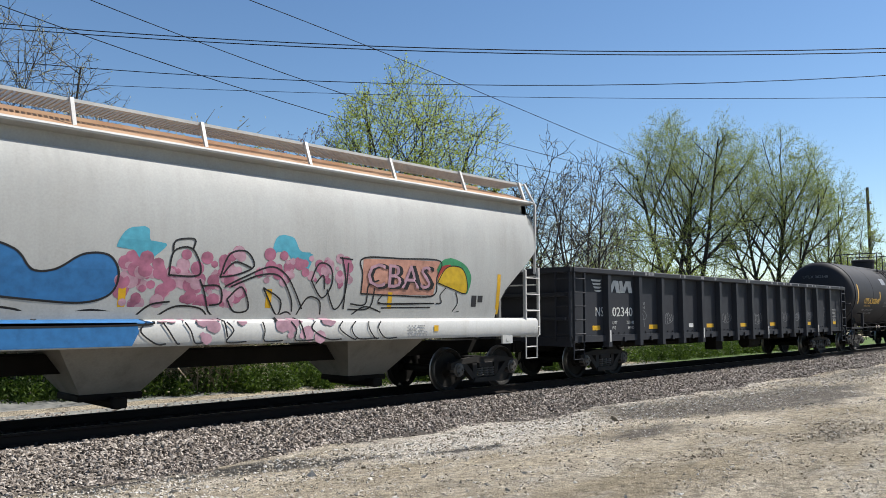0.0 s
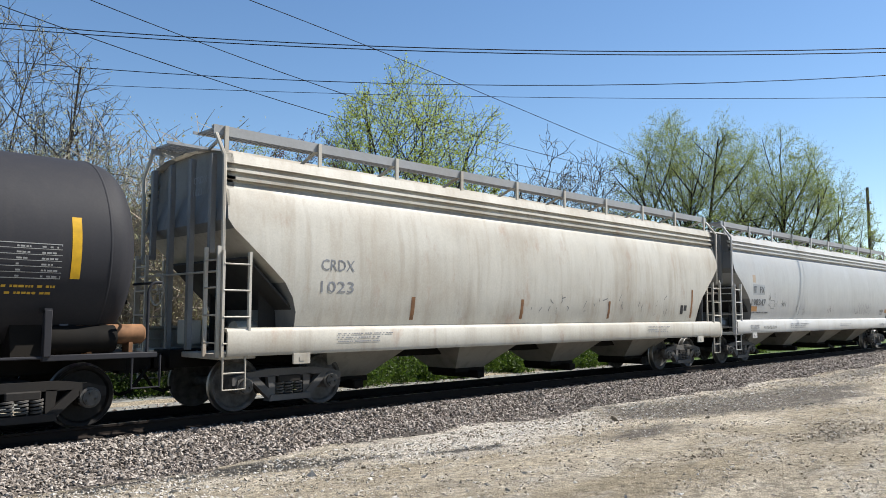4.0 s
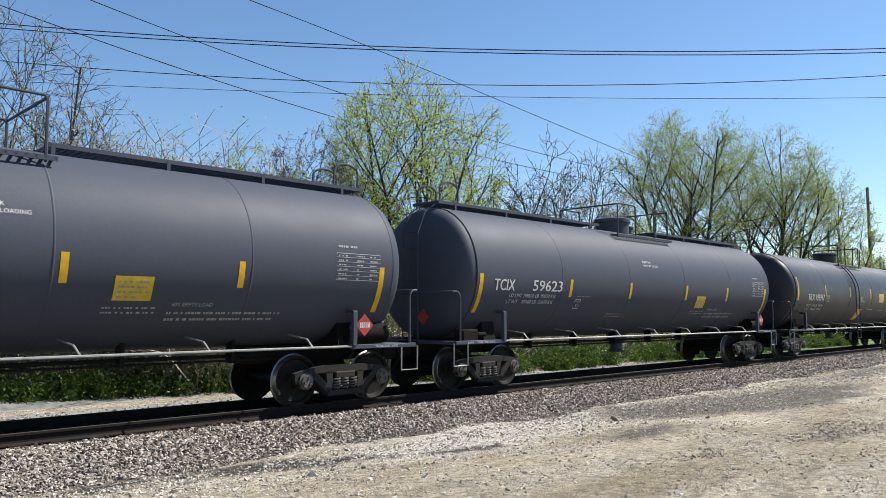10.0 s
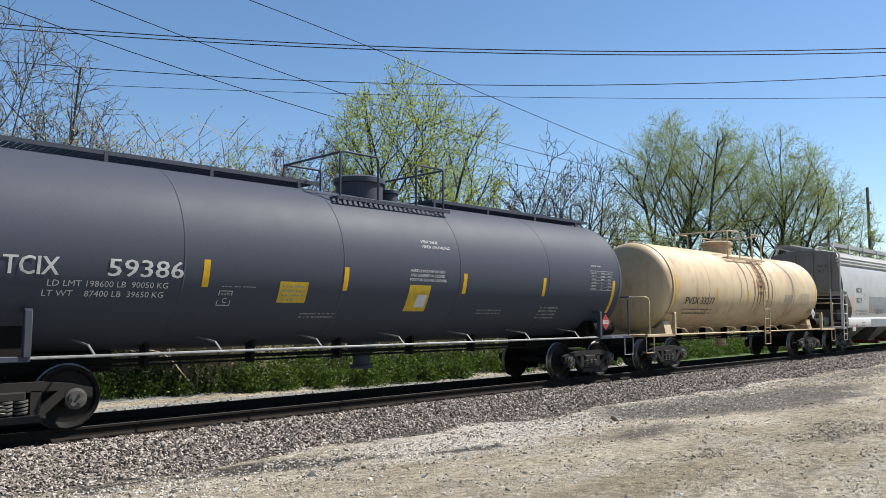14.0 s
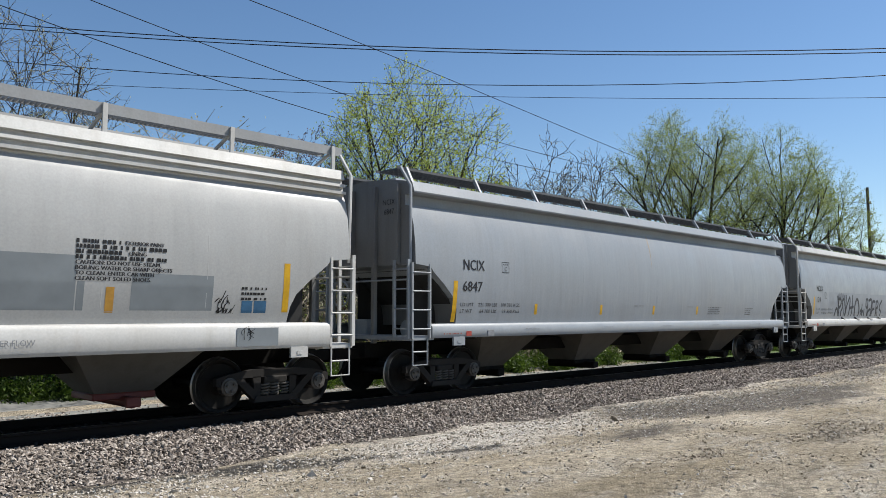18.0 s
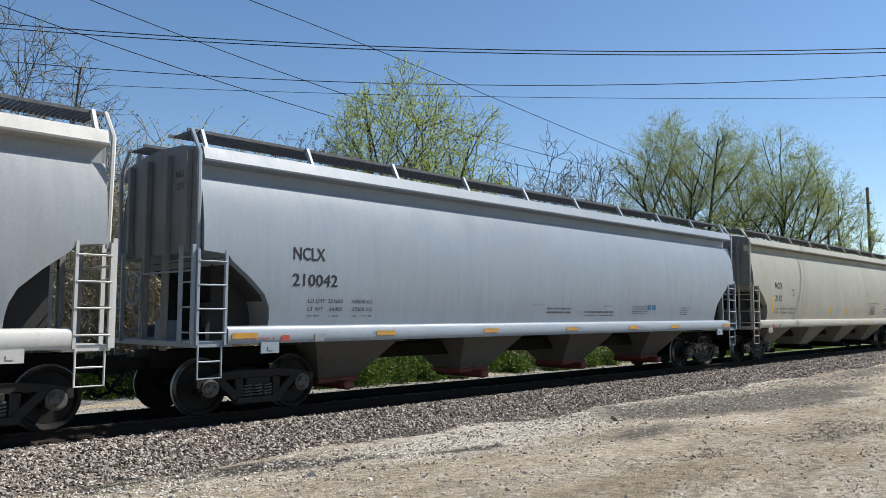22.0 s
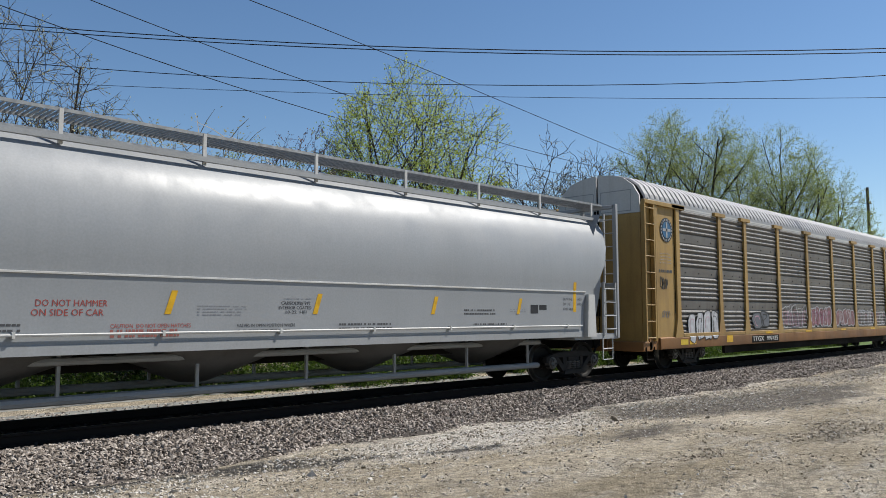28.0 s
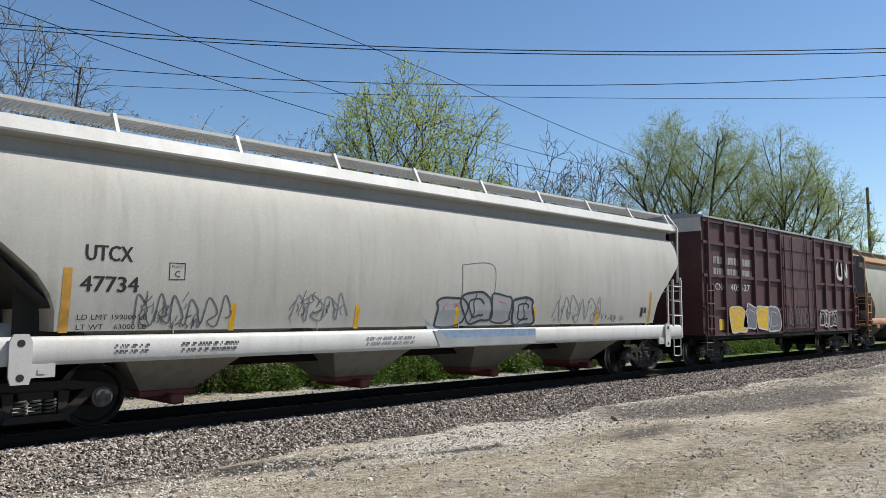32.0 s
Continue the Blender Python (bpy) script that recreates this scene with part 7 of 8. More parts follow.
    for x0, x1, z1, n, fill, k in ((-4.15, -1.7, 2.02, 5, None, 9), (-1.25, 1.0, 1.98, 5, MAROON, 10), (1.6, 3.9, 1.92, 5, MAROON, 11), (4.45, 6.65, 1.90, 5, None, 12), (7.15, 8.5, 1.85, 3, None, 15), (9.2, 11.4, 2.1, 4, None, 13)):
        bubble_letters(car, x0, x1, 1.12, z1, n, fill, WHITE_S, scr, k, 0.05)
    tag(car, -1.1, 0.9, 1.25, 1.85, PINK, lambda z: 1.53, 105, 0.035, 6)
    tag(car, -4.0, -2.0, 1.2, 1.8, PINK_L, lambda z: 1.53, 106, 0.03, 7)
    box_outline(car, 11.75, 12.3, 3.35, 3.75, LETTER_K, face, 0.02)
    bars(car, 11.8, 12.26, 3.66, 5, LETTER_K, face, 0.04, 0.072, 14)
    bars(car, 11.9, 12.3, 3.05, 3, LETTER_R, face, 0.05, 0.1, 15)
    for i, s in enumerate(("DECK", "CLEARANCE", "A 69 MIN", "B 94 MIN")):
        letters(car, s, 11.8, 2.02 - 0.11 * i, 0.075, LETTER_K, face)
    tag(car, 11.8, 12.25, 1.5, 1.8, WHITE_S, face, 103, 0.035, 3)
    tag(car, 11.42, 11.75, 1.0, 1.7, WHITE_S, lambda z: 1.565, 104, 0.05, 3)
    # ivory hopper
    car, surf, e = T["utcx"]
    letters(car, "UTCX", -7.65, 2.42, 0.22, LETTER_K, surf, 0.66, 0, 0.014)
    letters(car, "47734", -7.70, 1.98, 0.22, LETTER_K, surf, 0.82, 0, 0.014)
    letters(car, "LD LMT 199000 LB", -7.70, 1.58, 0.075, LETTER_K, surf, 1.0)
    letters(car, "LT WT    63000 LB", -7.70, 1.44, 0.075, LETTER_K, surf, 1.0)
    plate_box(car, -6.42, -6.16, 2.18, 2.44, LETTER_K, surf)
    reflectors(car, surf, [-7.87, 7.7], 1.40, 2.3, 0.12, AMBER)
    reflectors(car, surf, [-5.3, -2.75, -0.09, 2.5, 5.1], 1.40, 1.83, 0.10, YELLOW)
    for i, (x0, x1, z0, z1, k) in enumerate(((-6.85, -6.1, 1.45, 1.95, 5), (-6.4, -5.85, 1.42, 1.6, 4), (-4.3, -3.6, 1.5, 2.0, 4), (-3.7, -2.9, 1.6, 1.9, 3), (3.3, 5.2, 1.42, 2.1, 6), (5.3, 6.4, 1.42, 1.7, 5))):
        scribble(car, x0, x1, z0, z1 - 0.1, GREY_S, surf, 120 + i, 4 * k, 0.018)
    shape(car, "graffiti_fill", [(-1.0, 1.55), (-0.6, 1.36), (2.4, 1.36), (2.4, 1.0), (-0.7, 1.0)], PATCH_L, surf, round_it=False)
    shape(car, "graffiti_fill", [(-1.1, 1.62), (-0.7, 1.36), (2.4, 1.36), (2.4, 1.18), (-0.5, 1.18)], plain("spray_pale_blue", (0.155, 0.223, 0.31), 0.6), surf, round_it=False, off=0.007)
    bubble_letters(car, -0.7, 2.5, 1.38, 2.12, 4, PATCH_L, SPRAY_DARK, surf, 14, 0.075)
    tag(car, -6.9, -5.3, 1.45, 1.98, GREY_S, surf, 141, 0.026, 6)
    tag(car, -4.2, -2.9, 1.55, 2.05, PATCH, surf, 142, 0.03, 4)
    tag(car, 3.2, 5.3, 1.45, 2.15, PATCH, surf, 143, 0.03, 6)
    stroke(car, [(0.0, 2.7), (0.0, 2.0), (-0.2, 1.8)], 0.02, GREY_S, surf)
    stroke(car, [(0.0, 2.7), (1.0, 2.72), (1.0, 1.9)], 0.015, GREY_S, surf)
    bars(car, -6.2, -5.2, 1.20, 2, LETTER_K, surf, 0.05, 0.09, 130)
    bars(car, -7.2, -6.7, 1.20, 2, LETTER_K, surf, 0.04, 0.08, 131)
    bars(car, -2.6, -1.4, 1.20, 2, LETTER_G, surf, 0.05, 0.09, 132)
    seal(car, 7.2, 7.5, 1.60, 1.85, surf)
    end_letters(car, "UTCX", -e - 0.106, -0.55, 3.5, 0.11, LETTER_K)
    end_letters(car, "47734", -e - 0.106, -0.55, 3.3, 0.11, LETTER_K)
    for q in (-1, 1):
        b = Builder()
        x = q * (e - 0.9)
        b.prism([(x - 0.11, 0.74), (x + 0.11, 0.74), (x + 0.14, 0.85), (x + 0.14, 1.3), (x + 0.09, 1.40), (x - 0.09, 1.40), (x - 0.14, 1.3), (x - 0.14, 0.85)], -1.68, -1.635, "y")
        lug = part("jacking_pad", b, TRIM_WHITE, car)
        b = Builder()
        b.disc((x, -1.683, 0.83), (x, -1.68, 0.83), 0.05, 12)
        b.disc((x, -1.683, 1.28), (x, -1.68, 1.28), 0.05, 12)
        part("hole", b, LETTER_K, lug)
    # boxcar
    car, half, e = T["box"]
    side = lambda z: 1.47
    rib = lambda z: 1.565
    bars(car, -6.5, -3.6, 3.30, 1, LETTER_W, side, 0.30, 0.5, 3)
    bars(car, -6.5, -3.6, 2.92, 1, LETTER_W, side, 0.30, 0.5, 4)
    letters(car, "CNA", -6.4, 2.45, 0.22, LETTER_W, side, 0.7)
    letters(car, "405627", -5.3, 2.45, 0.22, LETTER_W, side, 1.5)
    stroke(car, [(5.2, 4.0), (5.0, 3.6), (5.1, 3.25), (5.6, 3.25), (5.6, 3.95), (6.2, 3.3), (6.2, 4.0)], 0.16, LETTER_W, side, name="emblem", off=0.1)
    stroke(car, [(-7.0, 3.5), (-6.9, 3.7), (-6.8, 3.5), (-6.9, 3.2), (-7.0, 3.0), (-6.85, 2.9)], 0.05, LETTER_W, side, name="emblem")
    for x in (-5.0, -4.0, -3.0, -2.0):
        bubble_letters(car, x - 0.55, x + 0.55, 1.0, 2.0, 1, GREY_S if x in (-4.0, -2.0) else TACO, WHITE_S, rib, int(x * 7) + 90, 0.07)
    bubble_letters(car, 2.6, 4.6, 1.1, 1.9, 4, None, WHITE_S, rib, 95, 0.07)
    panel(car, "reflector", -6.2, -5.6, 1.15, 1.5, SIGN_Y, side)
    tag(car, -0.6, 1.6, 1.2, 2.0, GREY_S, lambda z: 1.59, 141, 0.04, 6)
    end_letters(car, "CNA", -e - 0.02, 0.2, 4.5, 0.11, LETTER_K)
    end_letters(car, "405627", -e - 0.02, -0.15, 4.5, 0.11, LETTER_K)


marks()


# ---- track and ground ----
def rail_profile(y):
    return [(y - 0.07, -0.17), (y + 0.07, -0.17), (y + 0.07, -0.155), (y + 0.012, -0.13), (y + 0.010, -0.045), (y + 0.036, -0.035), (y + 0.036, -0.004), (y + 0.028, 0.0),
            (y - 0.028, 0.0), (y - 0.036, -0.004), (y - 0.036, -0.035), (y - 0.010, -0.045), (y - 0.012, -0.13), (y - 0.07, -0.155)]


def lot_z(x, y):
    """Height of the lot and of the land round it."""
    if y < -2.9:
        z = -0.42 + 0.034 * min(9.0, -2.9 - y)
    else:
        z = -0.42
    if y > 3.2:
        z = -0.40 + 0.03 * min(6, y - 3.2)
    return z


ASPHALT = [[(1.8, -3.3), (2.98, -3.1), (3.6, -2.92), (5.0, -3.05), (6.0, -3.1), (7.0, -3.75), (7.32, -4.25), (6.22, -4.0), (5.09, -3.63), (3.95, -3.39), (2.6, -3.5)],
           [(7.9, -4.5), (9.0, -4.55), (9.1, -4.9), (8.1, -4.85)]]
DAMP = [[(14.2, -3.05), (17.5, -3.6), (22, -4.3), (24, -5.4), (20, -6.5), (16.4, -6.4), (13.9, -5.4), (12.9, -4.1)],
        [(25, -3.6), (33, -3.7), (46, -4.4), (44, -5.2), (34, -4.6), (26, -4.3)], [(10.6, -5.6), (12.6, -5.5), (12.8, -6.0), (10.8, -6.1)]]
CHALK = [[(7.2, -3.2), (10.4, -2.5), (14, -2.6), (13.2, -3.6), (12.4, -4.6), (8.9, -5.2), (7.2, -4.3)], [(14, -2.3), (24, -2.6), (24, -3.2), (15, -3.0)]]
SOIL = [[(11.6, -8.0), (14.9, -7.8), (15.2, -8.7), (12.2, -8.9)], [(16.5, -8.8), (19.5, -8.6), (20, -9.6), (16.5, -9.6)], [(9.5, -7.6), (10.6, -7.5), (10.8, -7.9), (9.6, -8.0)]]


def inside(p, poly):
    """Signed distance to an outline, positive within."""
    d = np.full(len(p), 1e9)
    s = np.zeros(len(p), bool)
    for (ax, ay), (bx, by) in zip(poly, poly[1:] + poly[:1]):
        e = np.array([bx - ax, by - ay])
        w = p - np.array([ax, ay])
        t = np.clip((w @ e) / (e @ e), 0, 1)
        d = np.minimum(d, np.hypot(w[:, 0] - t * e[0], w[:, 1] - t * e[1]))
        c = ((ay > p[:, 1]) != (by > p[:, 1])) & (p[:, 0] < (bx - ax) * (p[:, 1] - ay) / ((by - ay) or 1e-9) + ax)
        s ^= c
    return np.where(s, d, -d)


def ground():
    def axis(lo, hi, step, far, grow=1.22):
        a = list(np.arange(lo, hi + 1e-6, step))
        d, p = step, hi
        right = []
        while p < far:
            d *= grow
            p += d
            right.append(p)
        d, p = step, lo
        left = []
        while p > -far:
            d *= grow
            p -= d
            left.append(p)
        return left[::-1] + a + right
    xs, ys = axis(-2, 42, 0.16, 3000), axis(-13, -1.8, 0.12, 3000)
    v = []
    for y in ys:
        for x in xs:
            z = lot_z(x, y)
            if -16 < y < -2.4 and -4 < x < 70:
                p = Vector((x, y, 0))
                z += 0.05 * noise.noise(p * 0.35) + 0.022 * noise.noise(p * 1.3) + 0.012 * noise.noise(p * 4.0)
                d = (x - 22.0) * 0.5 + (y + 9.2)
                if 17 < x < 27 and abs(d) < 1.2:
                    z += 0.05 * math.cos(d * 5.2) * math.exp(-((x - 22) / 3) ** 2)
            v.append((x, y, z))
    n, m = len(xs), len(ys)
    f = [(j * n + i, j * n + i + 1, (j + 1) * n + i + 1, (j + 1) * n + i) for j in range(m - 1) for i in range(n - 1)]
    me = bpy.data.meshes.new("ground")
    me.from_pydata(v, [], f)
    # stains: how far each spot lies inside the outlines
    for key, polys, soft in (("asphalt", ASPHALT, 0.25), ("damp", DAMP, 0.5), ("chalk", CHALK, 0.9), ("soil", SOIL, 0.5)):
        a = np.full(len(v), -9.0)
        p = np.array(v)[:, :2]
        near = (p[:, 0] > -3) & (p[:, 0] < 70) & (p[:, 1] < -1) & (p[:, 1] > -14)
        for poly in polys:
            a[near] = np.maximum(a[near], inside(p[near], poly) / soft)
        me.attributes.new(key, "FLOAT", "POINT").data.foreach_set("value", np.clip(a, -1.5, 1.5).astype(np.float32))
    me.materials.append(LOT)
    me.shade_smooth()
    return tagged(new("ground", me), "pale gravel and dirt lot with dark patches", "ground", "", "structure")


def lot_material():
    m, n, l, b = shader("lot_gravel", 0.95, 0.0, 0.2)
    base = mix(n, l, ramp(n, l, noise_at(n, l, 0.45, 7, (0.6, 1.3, 1)), 0.35, 0.65), (0.27, 0.225, 0.155), (0.445, 0.388, 0.297))
    base = mix(n, l, ramp(n, l, noise_at(n, l, 3.2, 7, (0.55, 1.25, 1), 0.7), 0.46, 0.66, 0, 0.55), base, (0.15, 0.125, 0.092))
    base = mix(n, l, ramp(n, l, noise_at(n, l, 1.7, 8, (0.5, 1.3, 1), 0.72), 0.5, 0.68, 0, 0.6), base, (0.47, 0.44, 0.385))

    def stain(key, amp, lo, hi, top, scale):
        a = n.new("ShaderNodeAttribute")
        a.attribute_name = key
        k = n.new("ShaderNodeMath")
        k.operation = "ADD"
        l.new(a.outputs["Fac"], k.inputs[0])
        l.new(ramp(n, l, noise_at(n, l, scale, 7, (0.6, 1.2, 1), 0.7), 0.3, 0.7, -amp, amp), k.inputs[1])
        return ramp(n, l, k.outputs[0], lo, hi, 0, top)
    fine = ramp(n, l, noise_at(n, l, 9, 8, (1, 1, 1), 0.78), 0.34, 0.66, 0.42, 1.42)
    tiny = ramp(n, l, noise_at(n, l, 55, 4, (1, 1, 1), 0.8), 0.36, 0.64, 0.32, 1.5)
    dark = ramp(n, l, noise_at(n, l, 0.6, 6, (0.45, 1.5, 1), 0.65), 0.58, 0.72, 0, 0.45)
    c = mix(n, l, dark, base, (0.105, 0.0899, 0.0713))
    c = mix(n, l, stain("chalk", 0.9, -0.6, 0.9, 0.85, 1.5), c, (0.46, 0.432, 0.385))
    c = mix(n, l, stain("soil", 1.0, 0.0, 0.9, 0.5, 2.5), c, (0.062, 0.0496, 0.0372))
    c = mix(n, l, stain("damp", 1.3, -0.8, 0.8, 0.9, 1.1), c, (0.0868, 0.07564, 0.0651))
    c = mix(n, l, stain("asphalt", 1.1, -0.7, 0.6, 0.9, 2.2), c, (0.0279, 0.02728, 0.02852))
    for k in (fine, tiny):
        g = n.new("ShaderNodeCombineColor")
        for i in range(3):
            l.new(k, g.inputs[i])
        c = mix(n, l, 1.0, c, g.outputs[0], "MULTIPLY")
    l.new(c, b.inputs["Base Color"])
    bump(n, l, b, noise_at(n, l, 26, 8, (1, 1, 1), 0.8), 1.0, 0.04)
    return m


def stone_material(name, a, b2, c2):
    m, n, l, b = shader(name, 0.9, 0.0, 0.3)
    g = n.new("ShaderNodeNewGeometry")
    r = n.new("ShaderNodeValToRGB")
    r.color_ramp.elements[0].color, r.color_ramp.elements[1].color = (*a, 1), (*c2, 1)
    k = r.color_ramp.elements.new(0.5)
    k.color = (*b2, 1)
    l.new(g.outputs["Random Per Island"], r.inputs["Fac"])
    f = ramp(n, l, noise_at(n, l, 40, 3), 0.3, 0.7, 0.8, 1.15)
    q = n.new("ShaderNodeCombineColor")
    for i in range(3):
        l.new(f, q.inputs[i])
    l.new(mix(n, l, 1.0, r.outputs["Color"], q.outputs[0], "MULTIPLY"), b.inputs["Base Color"])
    return m


LOT = lot_material()
STONE = stone_material("ballast_stone", (0.078, 0.064, 0.053), (0.205, 0.172, 0.145), (0.41, 0.365, 0.32))
# near-black stones between the rails: the train's shadow is put into their colour
STONE_SHADED = stone_material("ballast_stone_shaded", (0.0124, 0.01116, 0.00992), (0.0279, 0.0248, 0.0217), (0.0496, 0.0434, 0.0372))
PEBBLE = stone_material("lot_pebble", (0.174, 0.143, 0.105), (0.322, 0.285, 0.229), (0.484, 0.465, 0.434))
CLOD = stone_material("soil_clod", (0.161, 0.13, 0.093), (0.26, 0.217, 0.161), (0.397, 0.36, 0.298))
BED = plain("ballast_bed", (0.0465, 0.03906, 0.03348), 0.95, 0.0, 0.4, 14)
GRASS = plain("grass", (0.0558, 0.0992, 0.01736), 0.9, 0.0, 0.45, 1.2)
DIRT = plain("service_gravel", (0.167, 0.167, 0.155), 0.95, 0.0, 0.3, 3.0)


def stones(name, label, mat, pts, sizes, seed, category):
    """Many small broken stones as one mesh."""
    rng = np.random.default_rng(seed)
    k = len(pts)
    star = np.array([(1, 0, 0), (-1, 0, 0), (0, 1, 0), (0, -1, 0), (0, 0, 1), (0, 0, -1)], float)
    v = star[None] * rng.uniform(0.75, 1.25, (k, 6, 1)) + rng.uniform(-0.32, 0.32, (k, 6, 3))
    q = rng.normal(size=(k, 4)) * np.array([1.0, 0.33, 0.33, 1.0])
    q /= np.linalg.norm(q, axis=1)[:, None]
    w, x, y, z = q.T
    R = np.stack([np.stack([1 - 2 * (y * y + z * z), 2 * (x * y - z * w), 2 * (x * z + y * w)], -1), np.stack([2 * (x * y + z * w), 1 - 2 * (x * x + z * z), 2 * (y * z - x * w)], -1),
                  np.stack([2 * (x * z - y * w), 2 * (y * z + x * w), 1 - 2 * (x * x + y * y)], -1)], 1)
    v[:, :, 2] *= 0.62
    v[:, :, 0] *= 1.25
    v = np.einsum("kij,kpj->kpi", R, v) * sizes[:, None, None] + pts[:, None, :]
    face = np.array([(0, 2, 4), (2, 1, 4), (1, 3, 4), (3, 0, 4), (2, 0, 5), (1, 2, 5), (3, 1, 5), (0, 3, 5)])
    f = (face[None] + 6 * np.arange(k)[:, None, None]).reshape(-1, 3)
    me = bpy.data.meshes.new(name)
    me.from_pydata(v.reshape(-1, 3).tolist(), [], f.tolist())
    me.materials.append(mat)
    return tagged(new(name, me), label, category, "", "stuff")


def bed_z(y):
    a = abs(y)
    return -0.17 if a < 1.55 else max(-0.46, -0.17 - (a - 1.55) * 0.20)


def track():
    ground()
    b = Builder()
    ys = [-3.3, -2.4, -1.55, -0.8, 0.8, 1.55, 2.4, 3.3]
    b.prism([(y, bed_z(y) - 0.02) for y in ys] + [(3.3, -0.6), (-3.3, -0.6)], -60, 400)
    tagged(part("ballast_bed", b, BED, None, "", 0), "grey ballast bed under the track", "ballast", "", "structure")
    for s in (-1, 1):
        y = s * 0.7535
        me = Builder().prism(rail_profile(y), -60, 400).mesh("rail", [RAIL_SIDE, TREAD], 30)
        for p in me.polygons:
            if p.center.z > -0.003 and p.normal.z > 0.9:
                p.material_index = 1
        tagged(new("rail", me), "rusty steel rail with polished top", "rail", "rails of the track", "structure")
    tie = Builder().box(-0.115, 0.115, -1.3, 1.3, -0.33, -0.165, 0.012).mesh("tie", TIE, 30)
    plate = Builder().box(-0.1, 0.1, -0.17, 0.17, -0.168, -0.155).mesh("tie_plate", RAIL_SIDE, 30)
    root = tagged(new("track_ties", None), "dark weathered wooden ties under the rails", "ties", "", "structure")
    for i in range(150):
        o = part("tie", tie, None, root)
        o.location = (-4 + i * 0.53, random.uniform(-0.03, 0.03), random.uniform(-0.008, 0.004))
        for s in (-1, 1):
            p = part("tie_plate", plate, None, o)
            p.location = (0, s * 0.7535, 0)
    rng = np.random.default_rng(3)
    k = 110000
    x = 1.0 + 56 * rng.random(k) ** 1.9
    y = -0.99 - 2.41 * rng.random(k) ** 0.9
    edge = -3.05 + 0.22 * np.sin(x * 0.9) + 0.15 * np.sin(x * 2.3)
    keep = y > edge + rng.normal(0, 0.26, k)
    x, y = x[keep], y[keep]
    z = np.array([bed_z(t) for t in y]) + rng.uniform(-0.03, 0.025, len(x)) - 0.035 * (y > -1.12)
    size = rng.uniform(0.014, 0.036, len(x)) * (1 + np.clip(x - 12, 0, 30) * 0.022)
    stones("ballast", "grey and pinkish crushed stone ballast", STONE, np.stack([x, y, z], 1), size, 4, "ballast")
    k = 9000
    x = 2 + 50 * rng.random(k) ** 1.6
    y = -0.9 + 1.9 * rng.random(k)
    stones("ballast", "crushed stone between the ties, darkened to the train's shadow", STONE_SHADED, np.stack([x, y, np.full(k, -0.20) + rng.uniform(-0.03, 0.03, k)], 1), rng.uniform(0.02, 0.045, k), 5, "ballast")
    k = 20000
    x = 2 + 60 * rng.random(k) ** 1.6
    y = 1.0 + 3.4 * rng.random(k)
    stones("ballast", "grey crushed stone behind the track", STONE, np.stack([x, y, np.array([max(bed_z(t), -0.395 if t > 3 else -1) for t in y]) + rng.uniform(-0.03, 0.03, k)], 1), rng.uniform(0.018, 0.042, k), 6, "ballast")
    k = 75000
    x = 2 + 45 * rng.random(k) ** 1.4
    y = -3.0 - 9.5 * rng.random(k)
    keep = np.array([noise.noise(Vector((a * 0.5, c * 1.1, 3.0))) + 0.5 * noise.noise(Vector((a * 2.0, c * 3.0, 7.0))) for a, c in zip(x, y)]) > rng.normal(0.12, 0.3, k)
    x, y = x[keep], y[keep]
    k = len(x)
    z = np.array([lot_z(a, c) + 0.05 * noise.noise(Vector((a, c, 0)) * 0.35) + 0.022 * noise.noise(Vector((a, c, 0)) * 1.3) for a, c in zip(x, y)])
    stones("gravel", "small pale pebbles strewn over the lot", PEBBLE, np.stack([x, y, z], 1), rng.gamma(2.0, 0.0040, k) + 0.005, 7, "gravel")
    # stones that have rolled from the bed on to the lot's edge
    k = 15000
    x = 2 + 40 * rng.random(k) ** 1.4
    y = -3.2 - np.abs(rng.normal(0, 1.25, k))
    z = np.array([lot_z(a, c) + 0.05 * noise.noise(Vector((a, c, 0)) * 0.35) + 0.022 * noise.noise(Vector((a, c, 0)) * 1.3) for a, c in zip(x, y)])
    stones("gravel", "loose crushed stone scattered along the edge of the lot", PEBBLE, np.stack([x, y, z], 1), rng.gamma(2.0, 0.0055, k) + 0.006, 27, "gravel")
    # clods thrown up beside the wheel ruts
    px, py = [], []
    for x0, y0, x1, y1, m, w in ((11.8, -8.2, 14.9, -7.9, 420, 0.16), (12.2, -8.6, 15.0, -8.5, 330, 0.14), (16.4, -8.7, 19.6, -9.1, 420, 0.2), (9.4, -7.7, 10.7, -7.6, 160, 0.1), (11.0, -7.0, 14.0, -6.6, 120, 0.25), (9.0, -9.0, 13, -9.3, 140, 0.3)):
        t = rng.random(m)
        px.append(x0 + (x1 - x0) * t + rng.normal(0, 0.05, m))
        py.append(y0 + (y1 - y0) * t + 0.12 * np.sin(t * 9) + rng.normal(0, w, m))
    x, y = np.concatenate(px), np.concatenate(py)
    z = np.array([lot_z(a, c) + 0.05 * noise.noise(Vector((a, c, 0)) * 0.35) + 0.022 * noise.noise(Vector((a, c, 0)) * 1.3) for a, c in zip(x, y)])
    stones("clods", "brown clods and pebbles along the wheel ruts", CLOD, np.stack([x, y, z + 0.006], 1), rng.gamma(2.0, 0.0042, len(x)) + 0.004, 17, "gravel")
    # service strip and grass behind the track
    b = Builder()
    v = []
    xs = [-60 + 3 * i for i in range(40)]
    for x in xs:
        v += [(x, 3.0, -0.395), (x, 4.6, -0.36), (x, 7.5, -0.26)]
